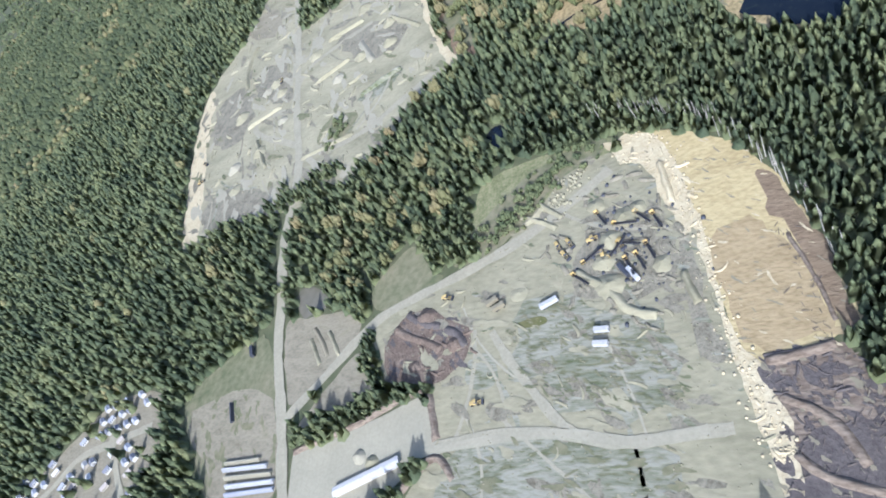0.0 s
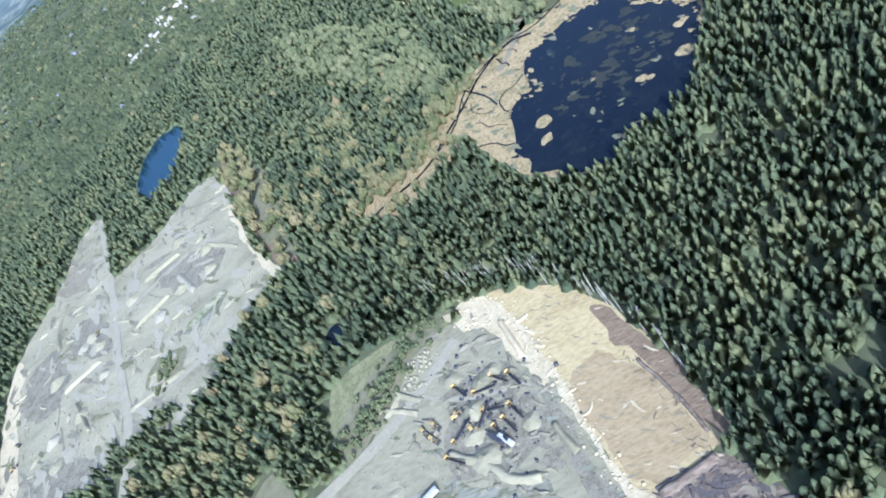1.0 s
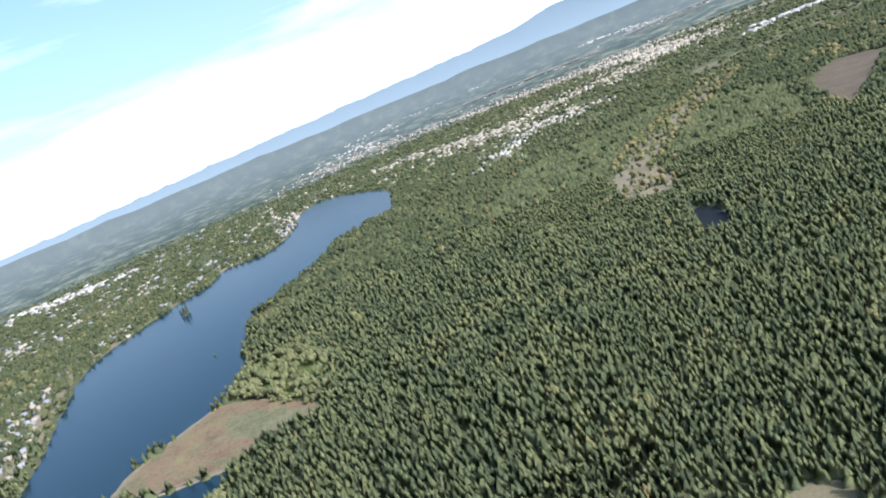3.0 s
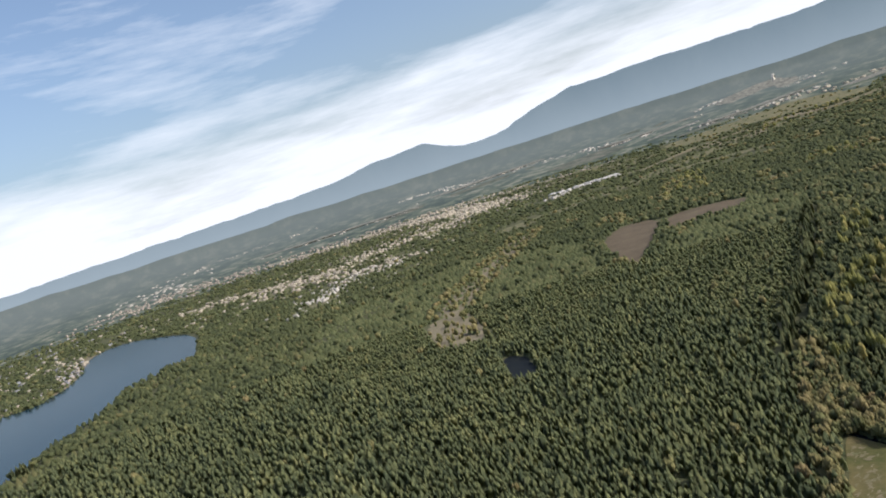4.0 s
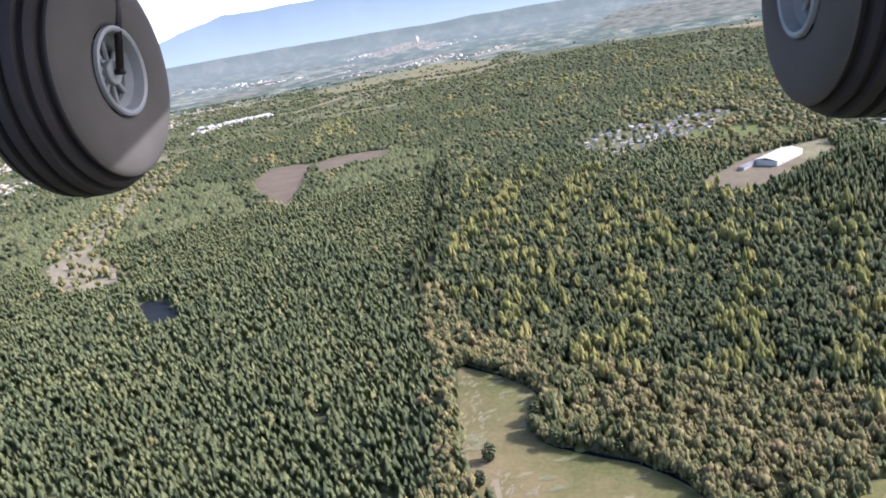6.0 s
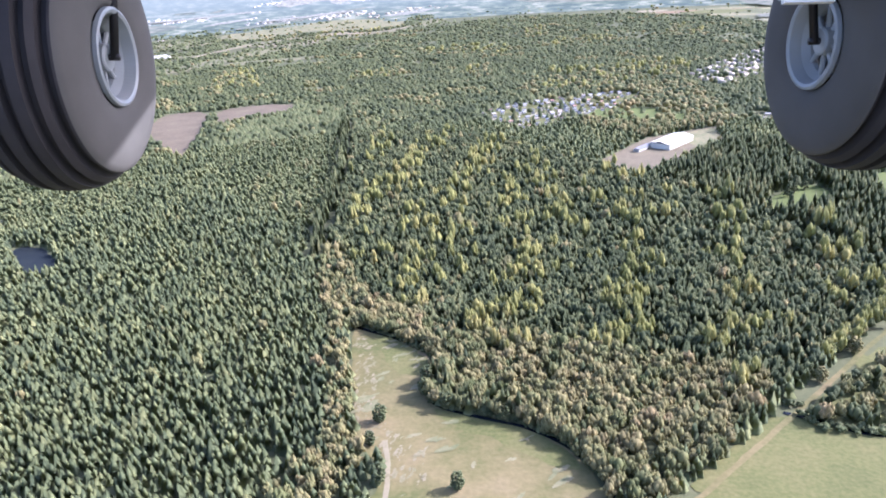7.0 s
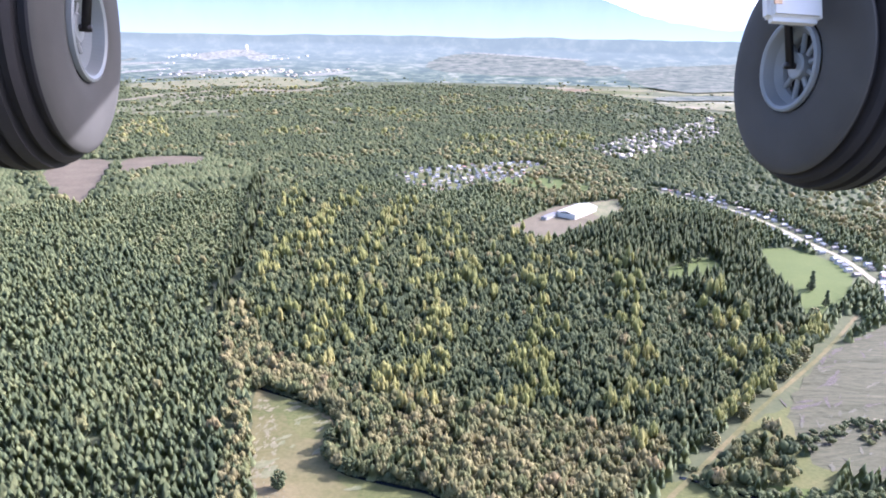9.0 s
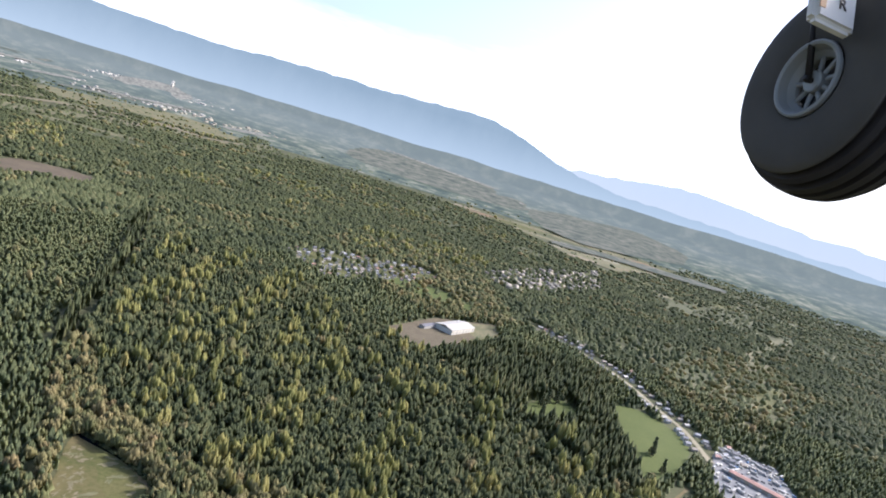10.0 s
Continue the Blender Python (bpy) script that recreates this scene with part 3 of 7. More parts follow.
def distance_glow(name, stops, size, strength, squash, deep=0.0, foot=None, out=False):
    """The far distance: a dull, glowing backdrop with faint woods and clearings; haze is painted in."""
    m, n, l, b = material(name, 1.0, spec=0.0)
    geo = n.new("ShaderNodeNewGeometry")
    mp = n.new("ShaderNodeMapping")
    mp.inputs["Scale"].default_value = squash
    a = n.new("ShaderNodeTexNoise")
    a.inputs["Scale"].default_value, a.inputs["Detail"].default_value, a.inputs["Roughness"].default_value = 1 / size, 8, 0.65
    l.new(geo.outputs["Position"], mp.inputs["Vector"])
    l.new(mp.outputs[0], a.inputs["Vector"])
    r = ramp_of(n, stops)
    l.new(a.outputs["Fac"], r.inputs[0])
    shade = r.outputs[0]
    if deep:                                       # haze painted in: the foot of far hills is paler than their crest
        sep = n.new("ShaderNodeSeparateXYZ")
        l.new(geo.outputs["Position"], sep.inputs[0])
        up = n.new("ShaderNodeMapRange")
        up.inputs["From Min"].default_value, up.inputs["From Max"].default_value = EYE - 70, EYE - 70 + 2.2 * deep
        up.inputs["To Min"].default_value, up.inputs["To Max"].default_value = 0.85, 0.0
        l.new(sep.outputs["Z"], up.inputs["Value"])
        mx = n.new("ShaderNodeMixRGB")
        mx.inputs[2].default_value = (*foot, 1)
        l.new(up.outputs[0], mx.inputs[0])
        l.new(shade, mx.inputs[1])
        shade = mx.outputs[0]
    if out:                                        # haze painted in: paler towards the skyline
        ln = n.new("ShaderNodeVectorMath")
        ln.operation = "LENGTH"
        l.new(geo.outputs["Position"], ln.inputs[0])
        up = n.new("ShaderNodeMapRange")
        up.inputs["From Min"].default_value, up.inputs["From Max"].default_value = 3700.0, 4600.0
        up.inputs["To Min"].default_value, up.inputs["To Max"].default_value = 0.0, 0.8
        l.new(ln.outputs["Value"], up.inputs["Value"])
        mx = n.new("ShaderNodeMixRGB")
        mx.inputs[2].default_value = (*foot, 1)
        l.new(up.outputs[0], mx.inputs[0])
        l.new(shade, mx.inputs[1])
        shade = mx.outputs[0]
    # near-black base: the emission stands in for daylight on the far land
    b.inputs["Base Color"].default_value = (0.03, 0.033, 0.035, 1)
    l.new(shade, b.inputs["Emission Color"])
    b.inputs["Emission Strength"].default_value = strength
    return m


# glowing plain and ridges, blue and pale with painted haze
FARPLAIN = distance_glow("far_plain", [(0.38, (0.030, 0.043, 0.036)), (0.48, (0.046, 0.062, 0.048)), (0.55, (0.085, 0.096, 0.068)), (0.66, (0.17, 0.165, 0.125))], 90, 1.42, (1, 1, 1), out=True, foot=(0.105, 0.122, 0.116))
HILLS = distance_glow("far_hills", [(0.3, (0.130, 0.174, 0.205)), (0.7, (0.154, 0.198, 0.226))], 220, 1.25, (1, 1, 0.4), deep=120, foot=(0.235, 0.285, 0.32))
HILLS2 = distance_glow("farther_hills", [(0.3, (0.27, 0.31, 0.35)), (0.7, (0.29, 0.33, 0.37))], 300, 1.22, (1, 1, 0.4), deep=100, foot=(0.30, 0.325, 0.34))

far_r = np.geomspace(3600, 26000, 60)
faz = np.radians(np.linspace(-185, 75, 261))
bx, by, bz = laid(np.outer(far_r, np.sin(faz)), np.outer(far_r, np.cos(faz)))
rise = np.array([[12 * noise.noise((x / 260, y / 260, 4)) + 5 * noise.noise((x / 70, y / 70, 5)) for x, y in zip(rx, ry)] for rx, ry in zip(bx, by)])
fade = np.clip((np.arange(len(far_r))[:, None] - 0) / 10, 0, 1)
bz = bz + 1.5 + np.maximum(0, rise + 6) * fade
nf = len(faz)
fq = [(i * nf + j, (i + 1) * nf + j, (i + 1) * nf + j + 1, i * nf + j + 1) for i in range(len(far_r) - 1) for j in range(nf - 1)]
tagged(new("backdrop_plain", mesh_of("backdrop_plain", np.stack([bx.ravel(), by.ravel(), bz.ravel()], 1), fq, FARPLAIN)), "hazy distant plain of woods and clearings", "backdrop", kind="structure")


def hills(name, crest, radius, mat, seed, label):
    """A far ridge: crest gives its height above the eye's level in degrees, by azimuth."""
    az = np.arange(crest[0][0], crest[-1][0], 0.35)
    el = np.interp(az, [c[0] for c in crest], [c[1] for c in crest])
    verts, faces = [], []
    steps = 9
    for i, (a, e) in enumerate(zip(az, el)):
        e += 0.16 * noise.noise((a / 2.2, seed, 0)) + 0.09 * noise.noise((a / 0.7, seed, 3))
        top = EYE + (radius + 60) * math.tan(radians(e))
        low = 50.0
        for k in range(steps):
            u = k / (steps - 1)
            z = low + (top - low) * u
            rr = radius - 30 + 90 * u + 9 * noise.noise((a / 3.0, u * 2, seed))
            verts.append((rr * math.sin(radians(a)), rr * math.cos(radians(a)), z))
        if i:
            p, q = (i - 1) * steps, i * steps
            faces += [(p + k, p + k + 1, q + k + 1, q + k) for k in range(steps - 1)]
    me = mesh_of(name, verts, faces, mat)
    return tagged(new(name, me), label, "backdrop", kind="structure")


# far fields and woods glow too: sunlight and haze put into the emission
FARFIELD_GLOW = distance_glow("far_field", [(0.38, (0.062, 0.074, 0.058)), (0.46, (0.100, 0.108, 0.080)), (0.55, (0.140, 0.138, 0.105)), (0.66, (0.185, 0.175, 0.138))], 55, 0.95, (1, 1, 1))
FARTAN_GLOW = distance_glow("far_stubble_glow", [(0.38, (0.115, 0.120, 0.100)), (0.48, (0.215, 0.205, 0.170)), (0.62, (0.32, 0.30, 0.25))], 22, 0.86, (1, 1, 1))
FARDARK_GLOW = distance_glow("far_wood_glow", [(0.3, (0.052, 0.066, 0.058)), (0.7, (0.078, 0.090, 0.076))], 40, 1.42, (1, 1, 1))
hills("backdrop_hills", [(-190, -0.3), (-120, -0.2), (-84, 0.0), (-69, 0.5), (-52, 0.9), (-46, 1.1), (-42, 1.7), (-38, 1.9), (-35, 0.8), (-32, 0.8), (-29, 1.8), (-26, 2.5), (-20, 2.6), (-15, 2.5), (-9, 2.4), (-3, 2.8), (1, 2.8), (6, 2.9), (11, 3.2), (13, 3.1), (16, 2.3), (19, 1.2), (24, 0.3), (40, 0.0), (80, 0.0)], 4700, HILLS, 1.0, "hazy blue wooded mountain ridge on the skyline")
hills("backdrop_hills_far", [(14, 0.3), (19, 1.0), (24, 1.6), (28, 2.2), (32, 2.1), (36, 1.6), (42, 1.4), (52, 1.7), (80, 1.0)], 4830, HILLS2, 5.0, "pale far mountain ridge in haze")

# ------------------------------------------------------------------ open ground
patch("quarry_floor", QUARRY, GRAVEL, 0.30, "grey gravel quarry floor with wheel tracks", "quarry", 3, 1)
patch("stripped_bank", TANBANK, TAN, 0.45, "tan stripped soil bank above the quarry", "bank", 3, 2)
patch("stripped_bank", BANKMIDDLE, TANGREY, 0.50, "dull grey-brown soil on the stripped bank", "bank", 6, 5)
patch("stripped_bank", BANKRIM, RIMSOIL, 0.54, "brown torn soil along the edge of the wood", "bank", 4, 6)
patch("stripped_bank", BANKLIP, CREAM, 0.64, "cream yellow lip of the cut bank", "bank", 4, 7)
patch("quarry_verge", QUARRYVERGE, VERGE, 0.31, "olive and tan grassy verge beside the quarry", "verge", 4, 8)
patch("cut_bank", CREAMBANK, CREAM, 0.60, "cream crumbling cut bank along the quarry", "bank", 3, 3)
patch("logged_ground", LOGGED, BROWN, 0.45, "brown logged ground with stumps and slash", "clearing", 3, 4)
patch("weedy_ground", QGRASS, SCRUB, 0.45, "weedy grey-green gravel in the quarry", "field", 11, 5)
patch("weedy_field", LOWFIELD, SCRUB, 0.47, "rough weedy field with old furrows", "field", 3, 6)
patch("storage_yard", PAD, YARD, 0.45, "level pale gravel storage yard", "yard", 1, 7, 0)
patch("compost_ground", COMPOSTPILE, COMPOST, 0.50, "dark brown compost and bark pile ground", "compost", 3, 8)
patch("small_field", SMALLFIELD, RANGE, 0.45, "small green triangular field", "field", 2, 9)
patch("roadside_field", LEFTFIELD, RANGE, 0.30, "worn grass field beside the gravel road", "field", 3, 10)
patch("gravel_plot", MIDFIELD, WORNFIELD, 0.30, "weedy sand and gravel plot between roads", "field", 3, 11)
patch("muddy_pond", MUDPOOL, MUDPOND, 0.42, "small brown muddy pond", "water", 2, 12)
patch("far_quarry_floor", QUARRY2, PALE, 0.30, "pale grey gravel pit floor with tracks", "quarry", 5, 13)
patch("far_quarry_bank", Q2EDGE, CREAM, 0.50, "cream bank on the edge of the gravel pit", "bank", 4, 14)
patch("far_quarry_bank", Q2EDGE2, CREAM, 0.50, "cream bank on the edge of the gravel pit", "bank", 4, 15)
patch("pit_grass", Q2GRASS, RANGE, 0.45, "green patch of grass in the gravel pit", "field", 4, 16)
patch("pit_grass", Q2GRASS2, SCRUB, 0.45, "green patch of grass in the gravel pit", "field", 4, 17)
patch("brush_ground", Q2BRUSH, BOG, 0.30, "brown brushy clearing beside the pit", "clearing", 4, 18)
patch("dark_patch", DARKPOOL, POND, 0.35, "small dark forest pool", "water", 3, 19)
patch("marsh", MARSH_LINE, MARSH, 0.30, "tan reedy marsh round the pond", "marsh", 10, 20)
patch("pond", POND_LINE, POND, 0.50, "dark still pond with lily patches", "water", 7, 21)
patch("lake", LAKE, WATER, 0.35, "deep blue calm lake", "water", 6, 22)
patch("lake_inlet", INLET, WATER, 0.55, "blue inlet of the lake behind a dyke", "water", 2, 23)
patch("bog_field", PENFIELD, BOG, 0.45, "reddish brown bog field on a spit in the lake", "field", 9, 24)
patch("spit_meadow", PENGREEN, LAWN, 0.40, "pale green meadow on the lake spit", "field", 10, 25)
patch("spit_grass", [(-790, 128), (-676, 176), (-646, 172), (-662, 130), (-700, 104), (-740, 110)], RANGE, 0.52, "olive rough grass at the root of the spit", "field", 8, 28)
patch("inlet_lawn", [(-600, 8), (-602, 34), (-606, 58), (-577, 52), (-552, 20), (-550, -6)], LAWN, 0.42, "pale green grass beside the lagoon", "field", 4, 29)
ribbon("dyke", [(-754, -17), (-696, 12), (-672, 42), (-645, 80)], 4.5, YARD, 0.66, "pale straight dyke between spit and lagoon", "dyke")
ribbon("shore_strip", [(-755, -16), (-794, 16), (-812, 60), (-824, 101), (-838, 147)], 9, WORNFIELD, 0.64, "tan shore strip of the spit", "shore")
patch("meadow", MEADOW, DRYGRASS, 0.30, "dry green and tan meadow with long tree shadows", "field", 1.2, 26, 1)
patch("wet_meadow", RMEADOW, GRASS, 0.30, "green wet meadow beside the trail", "field", 3, 27)
patch("mud_flat", RBARE, BARE, 0.32, "grey-brown bare flat streaked with tracks", "field", 5, 28)
patch("golf_green", GOLF, LAWN, 0.30, "bright mown grass clearing among firs", "lawn", 3, 29)
patch("golf_fairway", GOLF2, LAWN, 0.30, "bright mown grass fairway", "lawn", 3, 30)
patch("parking_lot", RVLOT, ASPHALT, 0.35, "grey parking lot crowded with vehicles", "parking lot", 1, 31, 0)
patch("works_yard", LOT, LOTSOIL, 0.30, "sandy yard round a white warehouse", "yard", 1, 32, 0)
patch("brown_plot", LOTBROWN, RANGE, 0.42, "tan dirt plot behind the warehouse", "yard", 1, 33, 0)
patch("village_ground", VILLAGE, GRASS, 0.30, "village lawns and lanes among houses", "ground", 6, 34)
patch("estate_ground", VILLAGE2, GRASS, 0.30, "lawns and streets of a housing estate", "ground", 10, 35)
patch("brown_field", BROWNFIELD, PLOUGHED, 0.30, "reddish brown bog field in the woods", "field", 6, 36, 1)
patch("brown_field", BROWNSTRIP, PLOUGHED, 0.30, "reddish brown bog field in the woods", "field", 6, 37, 1)
patch("clearing", CLEARING, WORNFIELD, 0.30, "brown brushy clearing in the woods", "clearing", 10, 38)
patch("dark_patch", DARKPATCH, DEEPSHADE, 0.30, "very dark patch among tall firs", "water", 6, 39)
patch("house_plots", HOUSELOT, WORNFIELD, 0.25, "lawns and yards of a small housing estate", "ground", 3, 40)
patch("village_meadow", BIRCHMEADOW, LAWN, 0.30, "pale green meadow among leafy trees", "field", 3, 41)
patch("bog_field", RIGHTFIELD, RANGE, 0.30, "brown and green rough field beyond the houses", "field", 34, 42)
ribbon("stream", CHANNEL, 1.6, POND, 0.62, "dark stream winding through the marsh", "water")
ribbon("stream", CHANNEL2, 1.6, POND, 0.62, "dark stream winding through the marsh", "water")
ribbon("dyke", [(-746, -18), (-703, 16), (-649, 76)], 4.5, SAND, 0.90, "pale narrow dyke between lake and inlet", "dyke")
patch("worn_meadow_end", MEADOWEND, PINKSOIL, 0.44, "tan worn end of the meadow inside a curved path", "field", 3, 27)
ribbon("trail", LOOP, 2.6, YARD, 0.62, "pale curved path at the meadow's edge", "trail")
ribbon("road", MAINROAD, 8.5, ROAD, 0.75, "pale straight gravel road between the quarries")
ribbon("road", TRACK, 7.5, ROAD, 0.72, "pale gravel haul road across the quarry")
ribbon("track", TRACK2, 6.0, ROAD, 0.70, "worn gravel track across the quarry")
ribbon("track", TRACK3, 5.0, ROAD, 0.70, "worn gravel track across the quarry")
ribbon("trail", TRAIL, 3.2, DRYGRASS, 0.66, "grassy straight trail on a bank")
ribbon("lane", [(-15, 1226), (52, 1156), (95, 1230), (133, 1308), (236, 1345)], 6.0, ROAD, 0.62, "pale lane through the village")
ribbon("lane", [(95, 1230), (140, 1180), (200, 1240)], 5.0, ROAD, 0.63, "pale lane through the village")
ribbon("road", [(415, 1509), (530, 1634), (715, 1834), (964, 2163), (864, 1788), (752, 1518)], 9.0, ROAD, 0.62, "pale street through the housing estate")
ribbon("road", [(530, 1634), (493, 1475), (644, 1682)], 8.0, ROAD, 0.63, "pale street through the housing estate")
ribbon("road", HOUSEROAD, 8.0, ROAD, 0.66, "pale road past a row of houses")
ribbon("road", ESTATEROAD, 7.0, ROAD, 0.66, "pale estate road between houses")
ribbon("road", ESTATEROAD2, 6.0, ROAD, 0.67, "pale estate road between houses")
ribbon("lane", LANE, 5.0, SAND, 0.60, "pale sandy lane along the marsh")
FARROAD = [(-994, 2433), (-881, 2822), (-674, 3011), (-438, 2990), (-324, 3175)]
FAROPEN = [(-1250, 3300), (-1000, 3650), (-750, 4100), (-400, 4100), (-350, 3300), (-500, 3150), (-700, 3200), (-1000, 2950)]
VALLEY = [(156, 4469), (272, 6219), (713, 8151), (1765, 6586), (1703, 5467), (1340, 4124), (689, 4029)]
EASTFLAT = [(1265, 4013), (1701, 5236), (3361, 6321), (2370, 3792), (1322, 2968), (1164, 3199)]
EASTSTRIP = [(1034, 2842), (1416, 2904), (1892, 2806), (1747, 2590), (1312, 2690), (963, 2645)]
WESTFIELD = [(-2168, 3755), (-1940, 4358), (-1576, 3902), (-1755, 3445)]
TANFIELD = [(-553, 3935), (-307, 4392), (-264, 4200), (-435, 3820)]
# these fields glow; their hazy brightness is painted, hardly lit by the sun
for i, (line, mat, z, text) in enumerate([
        (VALLEY, FARFIELD_GLOW, 8.0, "distant olive valley fields in the haze"), (EASTFLAT, FARFIELD_GLOW, 8.0, "distant tan and olive flats in the haze"), (WESTFIELD, FARFIELD_GLOW, 8.0, "distant pale field in the haze"),
        (EASTSTRIP, FARFIELD_GLOW, 8.0, "distant long pale clearing"), (TANFIELD, FARTAN_GLOW, 9.0, "distant bright stubble field"), ([(-1544, 4023), (-1409, 4524), (-1338, 4296), (-1473, 3838)], FARTAN_GLOW, 9.0, "distant pale strip of cleared land"),
        ([(-1234, 3625), (-1036, 4034), (-772, 4989), (-738, 4770), (-998, 3887), (-1193, 3503)], FARFIELD_GLOW, 9.0, "distant road cutting through woods"), ([(-1837, 6243), (-1815, 8764), (-1017, 6281), (-1188, 5067)], FARTAN_GLOW, 10.0, "pale cleared hilltop of an estate"), ([(-2426, 5449), (-2026, 5885), (-1883, 5173)], FARFIELD_GLOW, 9.0, "distant pale field in the haze"),
        ([(846, 5663), (1362, 5083), (1154, 4629), (857, 4860)], FARDARK_GLOW, 10.0, "distant dark strip of trees between fields"), ([(763, 8389), (1309, 7422), (1724, 6432), (1647, 6146), (1243, 7050), (721, 7922)], FARTAN_GLOW, 11.0, "distant pale sandy strip"), ([(786, 5814), (897, 5245), (987, 4525), (950, 4355), (858, 5021), (749, 5541)], FARTAN_GLOW, 11.0, "distant pale sandy strip"), ([(1414, 5467), (1576, 5092), (1503, 4857), (1345, 5200)], FARTAN_GLOW, 11.0, "distant pale sandy strip"),
        ([(-3106, 3217), (-3147, 4028), (-2753, 4768), (-2556, 4427), (-2937, 3759), (-2923, 3027)], FARFIELD_GLOW, 9.0, "distant pale field in the haze")]):
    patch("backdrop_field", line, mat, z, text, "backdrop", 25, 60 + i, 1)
patch("scrub_ground", FAROPEN, RANGE, 1.0, "brown scrubby cleared land far off", "ground", 20, 58)
ribbon("road", FARROAD, 34.0, SAND, 3.0, "pale broad track through far woods")
patch("green_grass", [(-88, 452), (-58, 427), (-44, 412), (-46, 390), (-60, 389), (-72, 405), (-82, 432)], GRASS, 0.37, "greener corner of the meadow", "field", 4, 103)
patch("green_grass", [(-44, 356), (-18, 344), (11, 334), (36, 316), (50, 290), (30, 296), (5, 318), (-22, 330)], GRASS, 0.37, "green grass along the meadow's ditch", "field", 4, 104)
ribbon("sandy_track", [(-64, 322), (-60, 303), (-58, 284), (-58, 260)], 3.0, SAND, 0.42, "pale sandy track along the trees")
ribbon("ditch", [(-106, 461), (-76, 444), (-49, 425), (-39, 408), (-43, 385), (-41, 361), (-31, 351), (-7, 341), (19, 331), (37, 317), (47, 304), (56, 289), (60, 262)], 2.6, POND, 0.45, "narrow dark ditch at the meadow's edge", "water")
ribbon("creek", [(166, 341), (177, 335), (192, 327), (198, 321), (211, 318), (229, 313), (260, 311)], 3.0, POND, 0.47, "narrow dark creek across the wet meadow", "water")
patch("scrub_band", [(90, 278), (147, 327), (164, 339), (160, 316), (134, 290), (113, 272)], GRASS, 0.36, "brown scrubby strip below the trail", "ground", 3, 106)
patch("green_grass", [(238, 414), (243, 392), (256, 384), (240, 361), (219, 335), (206, 325), (226, 362), (230, 391)], GRASS, 0.38, "bright green grass between bushes", "field", 3, 107)
patch("reed_bed", [(198, 323), (213, 332), (240, 325), (262, 322), (255, 313), (228, 313), (212, 317)], LAWN, 0.50, "blue-green reeds beside the creek", "marsh", 2, 108)
for x, y, r in ((171, 349, 2), (178, 343, 2), (196, 323, 2.5), (330, 398, 5), (395, 450, 7)):
    patch("sandy_spot", [(x + r * math.cos(a), y + r * math.sin(a) * 0.5) for a in np.arange(0, 6.2, 0.9)], SAND, 0.46, "pale bare sandy spot", "ground", 2, 109 + x)
VILLMEADOW = [(177, 1239), (251, 1229), (343, 1196), (311, 1096), (232, 1095), (169, 1146)]
patch("village_field", VILLMEADOW, LAWN, 0.32, "green fields beside the village", "field", 6, 120)
BLUEPOND = [(-704, -582), (-773, -590), (-822, -572), (-816, -528), (-767, -508), (-709, -502), (-660, -514), (-650, -545)]
patch("blue_pond", BLUEPOND, WATER, 0.45, "blue pond beside the gravel pit", "water", 5, 121)
STREAM = [(-486, -65), (-496, -84), (-476, -116), (-445, -136), (-420, -159), (-391, -179), (-382, -212), (-374, -234), (-346, -246)]
BRUSHBELT = [(-470, -128), (-466, -169), (-402, -183), (-418, -237), (-372, -245), (-355, -214), (-379, -165), (-401, -131)]
patch("brush_belt", BRUSHBELT, MARSH, 0.33, "brown brush along the stream", "ground", 6, 122)
ribbon("stream", STREAM, 2.6, POND, 0.66, "dark stream winding out of the marsh", "water")
QUARRYEND = [(-90, -140), (-90, -118), (-70, -110), (-45, -101), (-18, -97), (-10, -134), (-46, -142), (-71, -140)]
ENDBANK = [(-101, -119), (-86, -106), (-65, -99), (-45, -94), (-18, -92), (-18, -100), (-45, -103), (-69, -110), (-84, -117)]
ROADPLOT = [(-66, -381), (-124, -339), (-84, -322), (-80, -333), (-70, -362), (-58, -376)]
WORNYARD = [(-78, -500), (-90, -461), (-92, -411), (-47, -391), (-14, -378), (-10, -437), (-36, -450), (-47, -472)]
patch("quarry_floor_end", QUARRYEND, GRAVEL, 0.53, "grey gravel at the low end of the quarry", "quarry", 3, 77)
patch("cut_bank", ENDBANK, CREAM, 0.66, "cream crumbling bank at the quarry's low end", "bank", 2, 79)
patch("worn_plot", ROADPLOT, WORNFIELD, 0.40, "worn tan plot beside the haul road", "field", 2, 130)
patch("worn_yard", WORNYARD, WORNFIELD, 0.42, "worn grey-brown yard beside the road", "yard", 4, 78)
patch("grass_bank", [(-244, -183), (-243, -215), (-223, -247), (-196, -270), (-167, -292), (-166, -264), (-187, -236), (-221, -216), (-232, -191)], RANGE, 0.40, "green grassy bank beside the haul road", "bank", 3, 71)
patch("damp_ground", [(-150, -202), (-183, -195), (-195, -175), (-181, -152), (-150, -142), (-127, -145), (-124, -171), (-134, -194)], DAMP, 0.42, "dark churned gravel round the crushing plant", "ground", 6, 72)
patch("damp_ground", [(-176, -146), (-148, -134), (-111, -126), (-87, -117), (-66, -120), (-88, -132), (-126, -138)], DAMP, 0.43, "dark churned gravel under the bank", "ground", 4, 73)
patch("dark_soil", [(-53, -96), (-58, -80), (-55, -63), (-25, -63), (-8, -70), (-8, -100), (-24, -100), (-39, -98)], DARKSOIL, 0.60, "dark bare soil on logged ground", "ground", 4, 74)
patch("weedy_ground", [(-99, -263), (-105, -245), (-90, -236), (-78, -244), (-82, -258)], SCRUB, 0.43, "small weedy patch in the quarry", "field", 3, 75)
